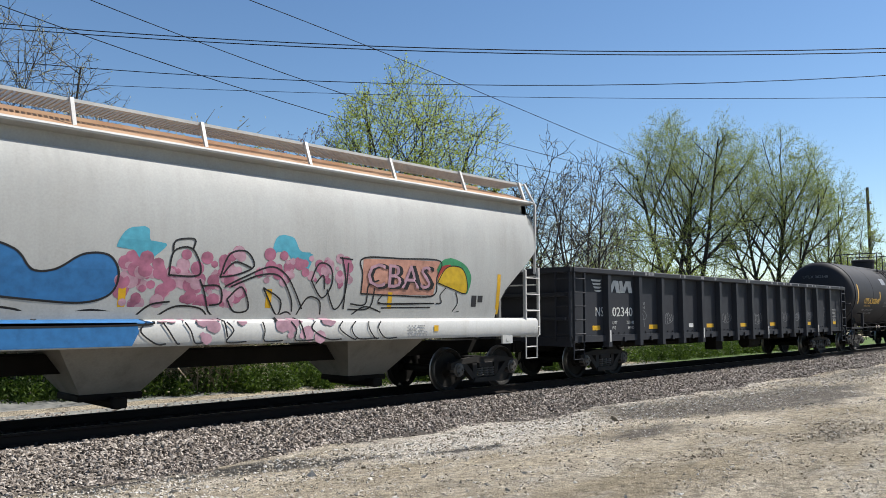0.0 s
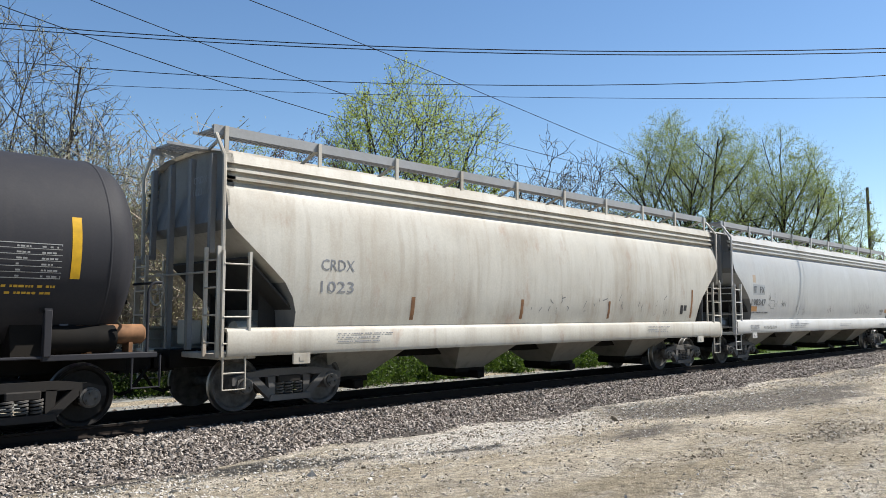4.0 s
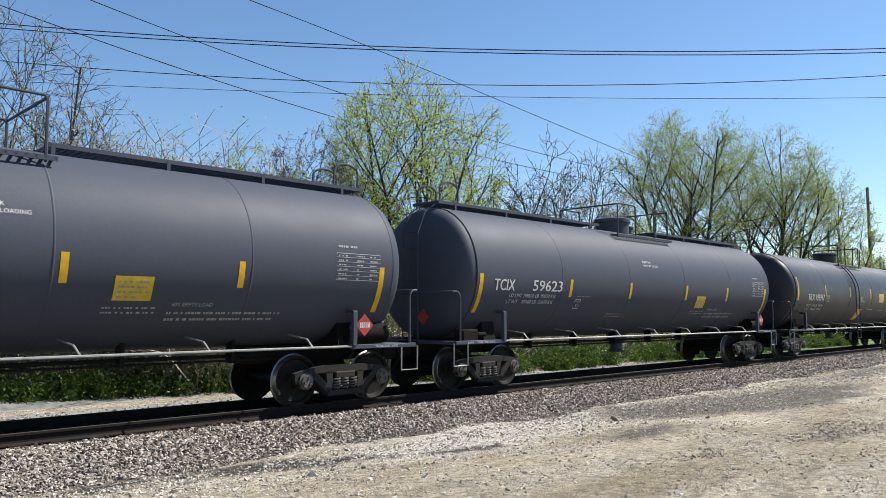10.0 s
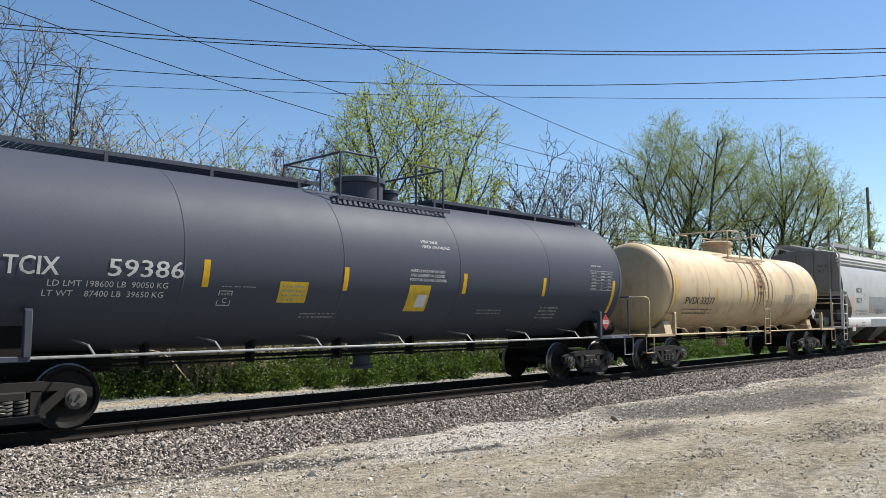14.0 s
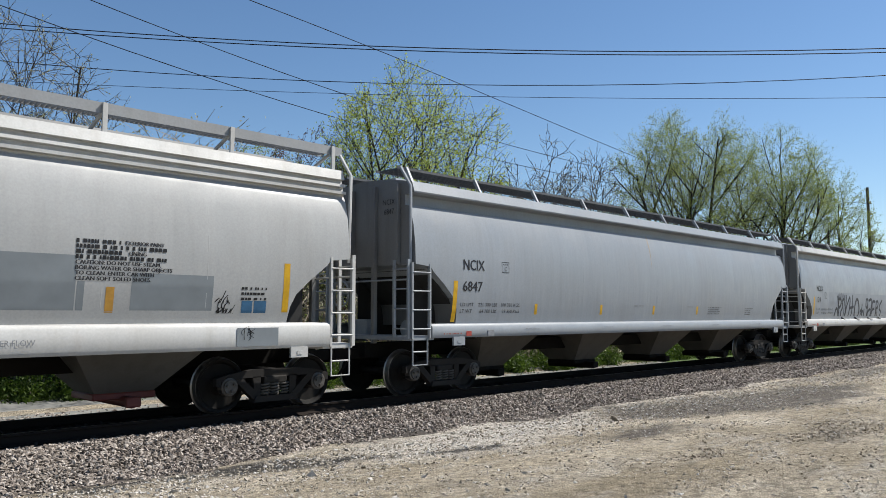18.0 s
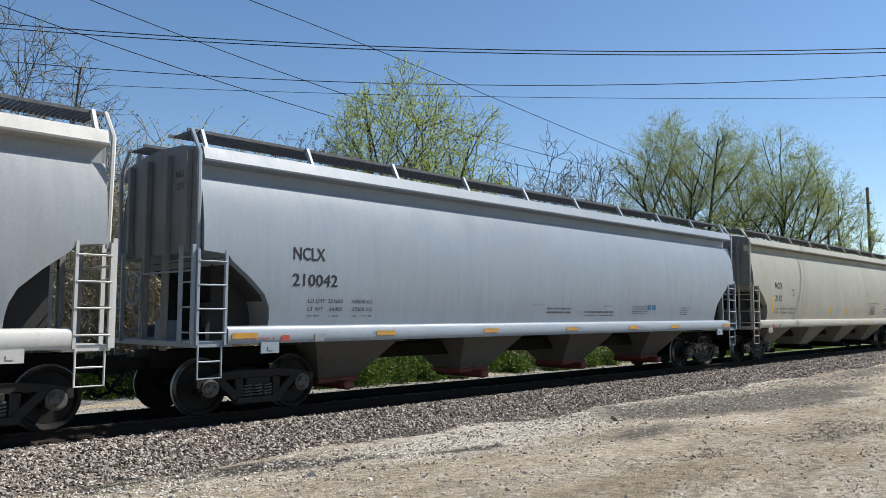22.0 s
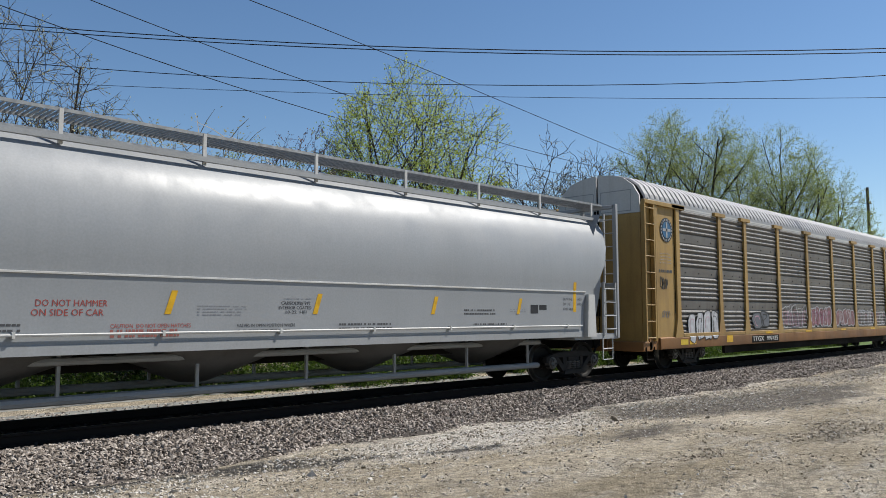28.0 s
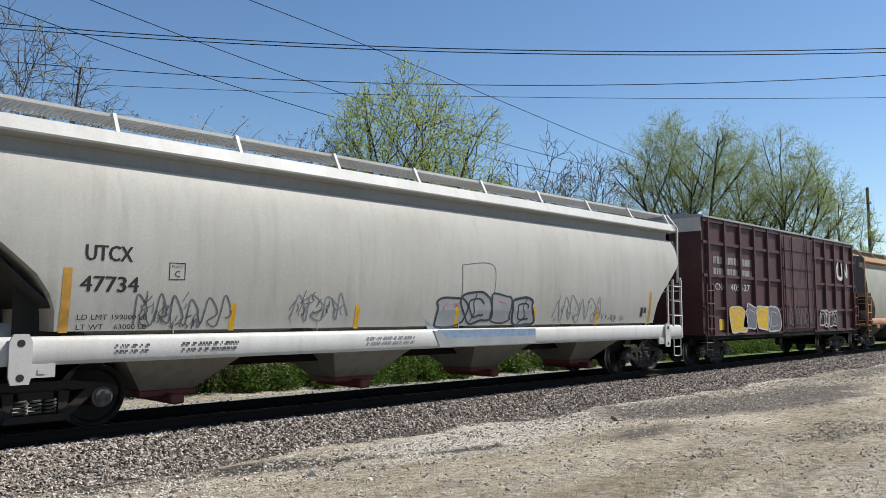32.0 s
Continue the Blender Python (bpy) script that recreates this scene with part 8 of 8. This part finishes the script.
    f = [(3 * i + j, 3 * i + 3 + j, 3 * i + 4 + j, 3 * i + 1 + j) for i in range(len(xs) - 1) for j in (0, 1)]
    tagged(part("service_strip", b.add(v, f), DIRT, None), "pale grey gravel strip beside the track", "gravel", "", "structure")
    b = Builder()
    b.add([(-200, 7.4, -0.255), (900, 7.4, -0.255), (900, 900, 0.4), (-200, 900, 0.4)], [(0, 1, 2, 3)])
    b.add([(30, 3.3, -0.385), (900, 3.3, -0.385), (900, 7.4, -0.25), (30, 7.4, -0.25)], [(0, 1, 2, 3)])
    tagged(part("grass", b, GRASS, None, "", 0), "bright green grass behind the track", "grass", "", "structure")


track()


# ---- trees and brush ----
def leaf_material(name, a, b2, rough=0.6):
    m, n, l, b = shader(name, rough, 0.0, 0.3)
    g = n.new("ShaderNodeNewGeometry")
    c = mix(n, l, g.outputs["Random Per Island"], a, b2)
    l.new(c, b.inputs["Base Color"])
    t = n.new("ShaderNodeBsdfTranslucent")
    l.new(c, t.inputs["Color"])
    s = n.new("ShaderNodeMixShader")
    s.inputs[0].default_value = 0.5
    l.new(b.outputs[0], s.inputs[1])
    l.new(t.outputs[0], s.inputs[2])
    l.new(s.outputs[0], n["Material Output"].inputs["Surface"])
    return m


BARK = plain("bark_grey", (0.062, 0.053, 0.046), 0.9, 0.0, 0.35, 6)
TWIG_OLIVE = plain("twig_olive", (0.093, 0.093, 0.0558), 0.85, 0.0, 0.3, 6)
BARK_DARK = plain("bark_dark", (0.034, 0.029, 0.025), 0.9, 0.0, 0.35, 6)
SCRUB = plain("bark_tan", (0.21, 0.18, 0.145), 0.9, 0.0, 0.35, 6)
TWIG = plain("twig_tan", (0.30, 0.255, 0.195), 0.9, 0.0, 0.3, 6)
LEAF_LIME = leaf_material("leaf_lime", (0.276, 0.356, 0.04), (0.483, 0.552, 0.11))
LEAF_SOFT = leaf_material("leaf_soft_green", (0.185, 0.245, 0.05), (0.34, 0.395, 0.115))
LEAF_GREEN = leaf_material("leaf_green", (0.0217, 0.0496, 0.00744), (0.0806, 0.13, 0.0155))
LEAF_BUD = leaf_material("leaf_bud", (0.26, 0.26, 0.13), (0.42, 0.41, 0.26))
LEAF_DRY = leaf_material("leaf_dry", (0.22, 0.21, 0.13), (0.50, 0.46, 0.34))
LEAF_PLUM = leaf_material("leaf_plum", (0.093, 0.0496, 0.0496), (0.149, 0.093, 0.0806))


def leaves_mesh(name, pts, size, mat, seed):
    rng = np.random.default_rng(seed)
    k = len(pts)
    u = rng.normal(size=(k, 3))
    u /= np.linalg.norm(u, axis=1)[:, None]
    w = np.cross(u, rng.normal(size=(k, 3)))
    w /= np.linalg.norm(w, axis=1)[:, None]
    s = size * rng.uniform(0.55, 1.3, k)[:, None]
    v = np.stack([pts - u * s, pts + w * s * 0.85, pts + u * s], 1).reshape(-1, 3)
    f = np.arange(3 * k).reshape(-1, 3)
    me = bpy.data.meshes.new(name)
    me.from_pydata(v.tolist(), [], f.tolist())
    me.materials.append(mat)
    return me


def fan_tree(name, label, x, y, h, wide, seed, leaf, leaf_size, per_twig, bark, twig=None, stems=5, kids=(7, 6, 5), lean=(0.08, 0.5), low=0.25, trunk=0.17, fine=0.009, wob=1.0, up=0.05, bare=0.0, clump=0.5, belly=0.5):
    """Stems that fan out from the root, limbs, branches and leafy twigs, all within an uneven dome of that height and half-width."""
    rnd = random.Random(seed)
    limbs, shoots, along = [], [], []
    zc = h * belly
    ph = [rnd.uniform(0, 6.28) for k in range(4)]

    def room(p, d):
        """How far it is from p along d to the crown's edge."""
        for i in range(1, 40):
            s = i * h / 40
            q = p + d * s
            a = math.atan2(q.y, q.x)
            edge = 0.9 + 0.07 * math.sin(3 * a + ph[0]) + 0.06 * math.sin(5 * a + ph[1] + 4 * q.z / h) + 0.05 * math.sin(9 * q.z / h + ph[2])
            v = (q.z - zc) / ((h - zc) if q.z > zc else zc * 1.6)
            if (q.x * q.x + q.y * q.y) / (wide * wide) + v * v > edge * edge:
                return s
        return h

    def grow(p, d, length, r, level):
        n = (7, 5, 4, 2)[level]
        pts, rad = [p.copy()], [r]
        k = wob * (0.05, 0.085, 0.11, 0.15)[level]
        for i in range(n):
            d = (d + Vector((rnd.gauss(0, k), rnd.gauss(0, k), rnd.gauss(0, k * 0.7) + up * (1.0, 0.8, 0.5, 0.3)[level]))).normalized()
            p = p + d * (length / n)
            if level < 2 and i > 1 and room(p, d) < 0.03 * h:
                break
            pts.append(p.copy())
            rad.append(max(fine * 0.5, r * (1 - 0.8 * (i + 1) / n)))
        (shoots if level == 3 or rad[0] < 0.03 else limbs).append((pts, rad, (7, 5, 3, 3)[level]))
        if level >= 2 and rnd.random() >= bare:
            along.append(pts)
        if level == 3:
            return
        n = len(pts) - 1
        turn, m = rnd.uniform(0, 6.28), kids[level]
        for i in range(m):
            lo = low if level == 0 else 0.2
            t = min(0.99, lo + (1 - lo) * (i + rnd.random()) / m)
            a = min(n - 1, int(t * n))
            q, axis = pts[a].lerp(pts[a + 1], t * n - a), (pts[a + 1] - pts[a]).normalized()
            turn += 2.4 + rnd.uniform(-0.5, 0.5)
            side = Matrix.Rotation(turn, 3, axis) @ axis.orthogonal().normalized()
            ang = radians(rnd.uniform(28, 56))
            nd = (axis * math.cos(ang) + side * math.sin(ang)).normalized()
            free = room(q, nd)
            if free < 0.03 * h:
                continue
            want = length * (rnd.uniform(0.5, 0.72) if level == 0 else rnd.uniform(0.36, 0.58)) * (1.2 - 0.5 * t)
            grow(q, nd, min(want, free * rnd.uniform(0.85, 1.1)), max(fine, rad[a] * (0.62 if level == 0 else 0.55)), level + 1)

    for s in range(stems):
        k = min(lean[0] + (lean[1] - lean[0]) * ((s + rnd.random()) / stems) ** 0.7, 1.35 * wide / h)
        a = 2.4 * s + rnd.random() * 0.6
        d = Vector((k * math.cos(a), k * math.sin(a), 1)).normalized()
        p = Vector((0.15 * math.cos(a), 0.15 * math.sin(a), -0.15))
        grow(p, d, room(p, d) * 0.97, trunk * rnd.uniform(0.7, 1.0), 0)
    fit = lambda pts: [tuple(p) for p in pts]
    t = tagged(new(name, None), label, "tree")
    t.location = (x, y, -0.35)
    wood, thin = Builder(), Builder()
    for pts, rad, n in limbs:
        wood.tube(fit(pts), rad, n, False, False)
    for pts, rad, n in shoots:
        thin.tube(fit(pts), rad, 3, False, False)
    part("trunk", wood, bark, t)
    part("branchwork", thin, twig or bark, t, "", 30, "stuff")
    if per_twig and along:
        rng = np.random.default_rng(seed)
        ends = np.array([(fit(pts)[0], fit(pts)[-1]) for pts in along])
        reach = np.linalg.norm(ends[:, 1] - ends[:, 0], axis=1)
        k = rng.choice(len(ends), int(per_twig * len(ends)), p=reach / reach.sum())
        f = rng.random((len(k), 1)) ** 0.8 * 1.06
        q = ends[k, 0] * (1 - f) + ends[k, 1] * f + rng.normal(0, leaf_size * clump * 3, (len(k), 3))
        part("crown", leaves_mesh("crown", q, leaf_size, leaf, seed), None, t)
    return t


def at(px_angle, depth):
    """Plan place at that many degrees to the right of the view's middle, depth metres along the view."""
    a = radians(px_angle)
    f, r = Vector((0.7068, 0.7074)), Vector((0.7074, -0.7068))
    p = f * depth + r * depth * math.tan(a)
    return EYE.x + p.x, EYE.y + p.y


def woods():
    D = fan_tree
    x, y = at(-2.4, 31)
    D("tree", "young tree with bright yellow-green spring leaves", x, y, 12.1, 4.5, 11, LEAF_LIME, 0.048, 10, BARK_DARK, None, 10, (9, 7, 6), (0.1, 0.62), 0.25, 0.11, 0.010, 1.0, 0.02, 0.0, 0.5, 0.68)
    x, y = at(17.6, 54)
    D("tree", "broad willow-like tree with thin pale green foliage", x, y, 17.0, 5.9, 23, LEAF_SOFT, 0.05, 19, BARK_DARK, TWIG_OLIVE, 5, (10, 9, 7), (0.1, 0.55), 0.36, 0.24, 0.010, 1.0, 0.04, 0.0, 0.8, 0.64)
    x, y = at(23.4, 56)
    D("tree", "spreading tree with thin pale green foliage", x, y, 16.2, 5.9, 29, LEAF_SOFT, 0.05, 19, BARK_DARK, TWIG_OLIVE, 5, (10, 9, 7), (0.1, 0.6), 0.34, 0.24, 0.010, 1.0, 0.04, 0.0, 0.8, 0.6)
    x, y = at(27.2, 57)
    D("tree", "leaning tree with thin pale green foliage", x, y, 13.4, 4.2, 30, LEAF_SOFT, 0.05, 18, BARK_DARK, TWIG_OLIVE, 4, (8, 7, 5), (0.2, 0.6), 0.25, 0.17, 0.011)
    x, y = at(-10.0, 28)
    D("tree", "small tree with arching reddish twigs and a few green leaves", x, y, 9.8, 2.4, 31, LEAF_PLUM, 0.040, 9, BARK_DARK, None, 5, (8, 7, 6), (0.05, 0.5), 0.35, 0.11, 0.011, 1.6, -0.03)
    x, y = at(-14.4, 29)
    D("tree", "slender tree with sparse light green leaves", x, y, 9.6, 2.2, 37, LEAF_SOFT, 0.045, 12, BARK_DARK, BARK, 6, (7, 6, 5), (0.05, 0.5), 0.25, 0.08, 0.008)
    x, y = at(-12.2, 27.5)
    D("tree", "slender tree with sparse light green leaves", x, y, 8.2, 1.9, 33, LEAF_SOFT, 0.045, 13, BARK_DARK, BARK, 5, (7, 6, 5), (0.05, 0.5), 0.25, 0.07, 0.008)
    x, y = at(-7.0, 30)
    D("tree", "slender shrubby tree with light green leaves", x, y, 8.6, 2.2, 36, LEAF_SOFT, 0.045, 12, BARK_DARK, BARK, 6, (7, 6, 5), (0.05, 0.55), 0.2, 0.07, 0.008)
    x, y = at(1.6, 32)
    D("tree", "shrubby tree with yellow-green leaves", x, y, 8.8, 2.3, 38, LEAF_LIME, 0.048, 16, BARK, None, 7, (7, 5, 5), (0.05, 0.55), 0.15, 0.08, 0.009)
    x, y = at(7.6, 33)
    D("tree", "bare twisted tree with few buds", x, y, 11.0, 3.0, 41, LEAF_BUD, 0.04, 2.0, BARK_DARK, None, 4, (7, 6, 5), (0.1, 0.55), 0.3, 0.13, 0.016, 2.2, 0.05)
    x, y = at(4.4, 34)
    D("tree", "bare grey tree with a few yellow-green buds", x, y, 10.4, 2.3, 42, LEAF_BUD, 0.04, 3.0, BARK_DARK, None, 5, (7, 6, 5), (0.05, 0.5), 0.25, 0.11, 0.014, 1.6)
    x, y = at(10.6, 37)
    D("tree", "bare grey tree with fine twigs", x, y, 10.6, 2.9, 43, LEAF_BUD, 0.04, 2.5, BARK_DARK, BARK, 4, (10, 8, 6), (0.03, 0.45), 0.2, 0.12, 0.012, 0.8, 0.05)
    x, y = at(14.0, 46)
    D("tree", "low tree with pale green leaves", x, y, 10.6, 2.8, 47, LEAF_SOFT, 0.05, 9, BARK_DARK, TWIG_OLIVE, 4, (7, 6, 5), (0.05, 0.5), 0.25, 0.11, 0.010)
    x, y = at(12.0, 44)
    D("tree", "low bushy tree with pale green leaves", x, y, 7.4, 2.6, 48, LEAF_SOFT, 0.05, 9, BARK, TWIG_OLIVE, 6, (6, 5, 4), (0.05, 0.6), 0.2, 0.09, 0.010)
    for i, (a, d, h, wd, m, w2) in enumerate(((-29, 24, 13.2, 2.9, BARK_DARK, 1.3), (-26.6, 25, 10.6, 2.3, BARK, 1.2), (-24.3, 24, 9.7, 1.9, BARK, 1.8), (-21.8, 26, 8.2, 1.9, SCRUB, 1.0), (-19.6, 25, 7.5, 1.6, SCRUB, 0.8), (-31.5, 27, 14.4, 3.2, BARK_DARK, 1.2), (-17.2, 27, 6.8, 1.4, SCRUB, 0.8),
                                              (-27.8, 22, 7.4, 1.9, SCRUB, 1.2), (-24.6, 22, 6.6, 1.9, SCRUB, 1.2), (-30.5, 21, 7.0, 2.0, SCRUB, 1.3))):
        x, y = at(a, d)
        D("tree", "bare scrub tree with tan twigs and small buds", x, y, h, wd, 60 + i, LEAF_BUD, 0.032, 5.0, m, BARK if m != SCRUB else SCRUB, 5, (8, 7, 5), (0.06, 0.5), 0.22, 0.09, 0.011, w2, clump=0.12)
    for i, (a, d, h, wd) in enumerate(((28.5, 75, 9.5, 4.5), (30.5, 85, 9.5, 5), (17, 70, 8, 4), (33, 90, 10, 5))):
        x, y = at(a, d)
        D("tree", "distant tree with light green foliage", x, y, h, wd, 80 + i, LEAF_SOFT, 0.10, 9, BARK, None, 5, (6, 5, 4), (0.1, 0.7), 0.2, 0.15, 0.02)
    # thicket: a tangle of thin stems
    for name, seed, lo, hi, d0, d1, n, h0, h1, mat in (("thicket", 5, -33, -15, 19.5, 27, 2600, 2.2, 7.0, TWIG), ("thicket", 6, -14, 16, 25, 36, 1300, 2.0, 4.2, TWIG), ("thicket", 7, 10, 32, 42, 62, 900, 2.5, 5.0, BARK)):
        rnd = random.Random(seed)
        b = Builder()
        pts = []
        for i in range(n):
            x, y = at(rnd.uniform(lo, hi), rnd.uniform(d0, d1))
            p = Vector((x, y, -0.4))
            if y < 5.5:
                continue
            d = Vector((rnd.gauss(0, 0.28), rnd.gauss(0, 0.28), 1)).normalized()
            length, r = rnd.uniform(h0, h1), rnd.uniform(0.010, 0.024)
            line = [p.copy()]
            for k in range(4):
                d = (d + Vector((rnd.gauss(0, 0.2), rnd.gauss(0, 0.2), rnd.gauss(0, 0.12)))).normalized()
                p = p + d * length / 4
                line.append(p.copy())
                for w in range(2):
                    e2 = p + Vector((rnd.gauss(0, 0.45), rnd.gauss(0, 0.45), rnd.uniform(0.1, 0.7)))
                    b.tube([p, p.lerp(e2, 0.5) + Vector((0, 0, 0.05)), e2], [r * 0.6, r * 0.45, r * 0.2], 3, False, False)
                    pts.append(tuple(e2))
                    pts.append(tuple(p.lerp(e2, 0.6)))
            b.tube(line, [r, r * 0.9, r * 0.75, r * 0.55, r * 0.3], 3, False, False)
        tagged(part(name, b, mat, None), "tangled thicket of thin bare stems", "shrub", "", "stuff")
        rng = np.random.default_rng(seed)
        arr = np.array(pts)
        arr = np.concatenate([arr + rng.normal(0, 0.12, arr.shape) for k in range(2)])
        tagged(new("spring_leaves", leaves_mesh("spring_leaves", arr, 0.045 if seed < 7 else 0.08, LEAF_BUD if seed == 5 else LEAF_SOFT, seed)), "small new leaves on the thicket", "leaves", "", "stuff")
    # dry weeds and vines before the thicket
    rng = np.random.default_rng(12)
    pts = []
    for i in range(300):
        x, y = at(-34 + 22 * rng.random(), 18.5 + 6.0 * rng.random())
        if y < 6.2:
            continue
        top = rng.uniform(1.2, 4.6)
        m = int(70 * top)
        q = rng.normal(0, 1, (m, 3)) * np.array([0.35, 0.35, 0.0]) * rng.uniform(0.6, 1.4)
        q[:, 2] = top * rng.random(m) ** 1.2
        pts.append(q + np.array([x, y, -0.3]))
    tagged(new("dry_weeds", leaves_mesh("dry_weeds", np.concatenate(pts), 0.05, LEAF_DRY, 13)), "pale dry weeds and vines before the thicket", "weeds", "", "stuff")
    # brush behind the strip: shoots with leaves, nearer the track farther on
    rng = np.random.default_rng(8)
    pts = []
    for i in range(520):
        x = 2.5 + 54 * rng.random() ** 1.35
        front = 6.2 - 0.22 * min(10.0, max(0.0, x - 4))
        r = rng.uniform(0.25, 0.75)
        cy = front + r * 0.8 + 3.2 * rng.random() ** 1.6
        m = 330
        q = rng.normal(size=(m, 3))
        q /= np.linalg.norm(q, axis=1)[:, None]
        q *= r * rng.random((m, 1)) ** 0.4 * rng.uniform(0.7, 1.25, (m, 1))
        q[:, 2] = np.abs(q[:, 2]) * rng.uniform(1.0, 2.0)
        pts.append(q + np.array([x, cy, -0.35]))
    pts = np.concatenate(pts)
    tagged(new("brush", leaves_mesh("brush", pts, 0.055, LEAF_GREEN, 9)), "dense green undergrowth beside the track", "shrub", "", "stuff")


woods()


# ---- fence behind the strip ----
def fence():
    f = tagged(new("rail_fence", None), "old dark wooden rail fence in the undergrowth", "fence")
    f.location = (0, 7.6, -0.3)
    wood = plain("fence_wood", (0.0465, 0.0403, 0.0341), 0.9, 0.0, 0.3, 5)
    for i in range(12):
        x = 8 + 2.4 * i
        part("post", Builder().box(x - 0.07, x + 0.07, -0.07, 0.07, 0.0, 1.25, 0.01), wood, f)
        if i < 11:
            for z in (0.35, 0.75, 1.1):
                dz = random.uniform(-0.04, 0.04)
                part("rail", Builder().tube([(x, 0, z), (x + 1.2, 0.02, z + dz), (x + 2.4, 0, z + dz * 0.5)], 0.045, 6), wood, f)


fence()


# ---- wires and pole ----
WIRE = plain("wire", (0.00744, 0.00868, 0.0124), 0.8, spec=0.1)
POLE = plain("pole_wood", (0.062, 0.0527, 0.0434), 0.9, 0.0, 0.3, 5)


def wires():
    f, r = Vector((0.7068, 0.7074, 0)), Vector((0.7074, -0.7068, 0))
    # lines that cross the view, 32 m off: side offsets and heights at three places
    fw = Vector((0.70424, 0.70478, 0.08561)).normalized()
    up = r.cross(fw)
    for pts, rad in ((((0, 42), (784, 86), (1568, 86)), 0.022), (((0, 50), (784, 92), (1568, 93)), 0.022), (((0, 108), (784, 150), (1568, 134)), 0.018), (((0, 143), (784, 170), (1568, 173)), 0.012)):
        u, z = [], []
        for a, b in pts:
            d = fw * 1350 + r * (a - 784) + up * (441 - b)
            d *= 32 / d.dot(f)
            u.append(d.dot(r))
            z.append(EYE.z + d.z)
        c = np.polyfit(u, z, 2)
        line = [EYE + f * 32 + r * s + Vector((0, 0, np.polyval(c, s) - EYE.z)) for s in np.linspace(-60, 60, 41)]
        tagged(part("overhead_wire", Builder().tube(line, rad, 5), WIRE, None), "black overhead wire across the sky", "wire", "overhead wires")
    # lines along the track, behind the trees: their run is drawn 19.65 m off and carried out from the eye
    FAR = 1.5
    for px, pz, rad in (((4.9, 14.6, 32.3, 69.8), (8.9, 8.03, 7.9, 10.4), 0.016), ((6.9, 14.6, 32.3, 69.8), (9.64, 8.9, 8.5, 10.9), 0.016), ((11.4, 21.0, 32.4, 69.8), (11.0, 10.38, 9.5, 11.4), 0.018)):
        c = np.polyfit(px, pz, 3)
        xs = np.linspace(-6, 69.8, 50)
        tagged(part("overhead_wire", Builder().tube([EYE + (Vector((x, 7.0, np.polyval(c, x))) - EYE) * FAR for x in xs], rad * 1.15, 5), WIRE, None), "thin black wire along the track", "wire", "overhead wires")
    for z0 in (5.7, 5.5):
        xs = np.linspace(-6, 69.8, 30)
        tagged(part("overhead_wire", Builder().tube([(x, 9.0, z0 - 0.03 * (x - 5) + 0.0011 * (x - 5) ** 2) for x in xs], 0.014, 5), WIRE, None), "low black cable among the trees", "wire", "overhead wires")
    pole = tagged(new("utility_pole", None), "tall dark wooden utility pole with crossarms", "pole")
    pole.location = EYE.lerp(Vector((70, 7, 0)), FAR).xy.to_3d() + Vector((0, 0, -0.3))
    part("shaft", Builder().tube([(0, 0, 0), (0, 0, 17.9)], [0.24, 0.17], 10), POLE, pole)
    for z in (16.0, 14.6):
        part("crossarm", Builder().box(-0.08, 1.15, -0.08, 0.08, z - 0.08, z + 0.08, 0.01), POLE, pole)
        part("insulator", Builder().lathe([(0.03, z), (0.09, z + 0.12), (0.06, z + 0.21), (0.08, z + 0.3), (0.0, z + 0.36)], (1.02, 0, 0), 8, "z"), STEEL, pole, "grey glass insulator")
    part("transformer", Builder().lathe([(0.0, 11.1), (0.30, 11.1), (0.33, 11.2), (0.33, 12.3), (0.28, 12.45), (0.0, 12.5)], (0.55, 0, 0), 14, "z"), TRIM_GREY, pole, "grey round transformer")

wires()


# ---- what moves ----
def motions():
    # the train runs evenly but for a short hang of about a frame near 21.7 s
    times = (0, 4, 8, 12, 16, 20, 21, 21.5, 22, 22.5, 24, 28, 32)
    for car, s in CARS:
        walk(car, [(t, pose(s - SPEED * t + 0.42 * min(1.0, max(0.0, (t - 21.5) / 0.5)), 0, 0)) for t in times])
    wheels = [o for o in scene.objects if o.name.split(".")[0] == "wheelset"]
    turn = -SPEED / R_WHEEL
    rows = [(k / FPS, Matrix.Rotation(turn * k / FPS, 4, "Y")) for k in range(32 * FPS + 1)]
    first = wheels[0]
    walk(first, rows)
    for w in wheels[1:]:
        w.rotation_mode = "QUATERNION"
        w.animation_data_create()
        w.animation_data.action = first.animation_data.action
        w.animation_data.action_slot = first.animation_data.action_slot


motions()
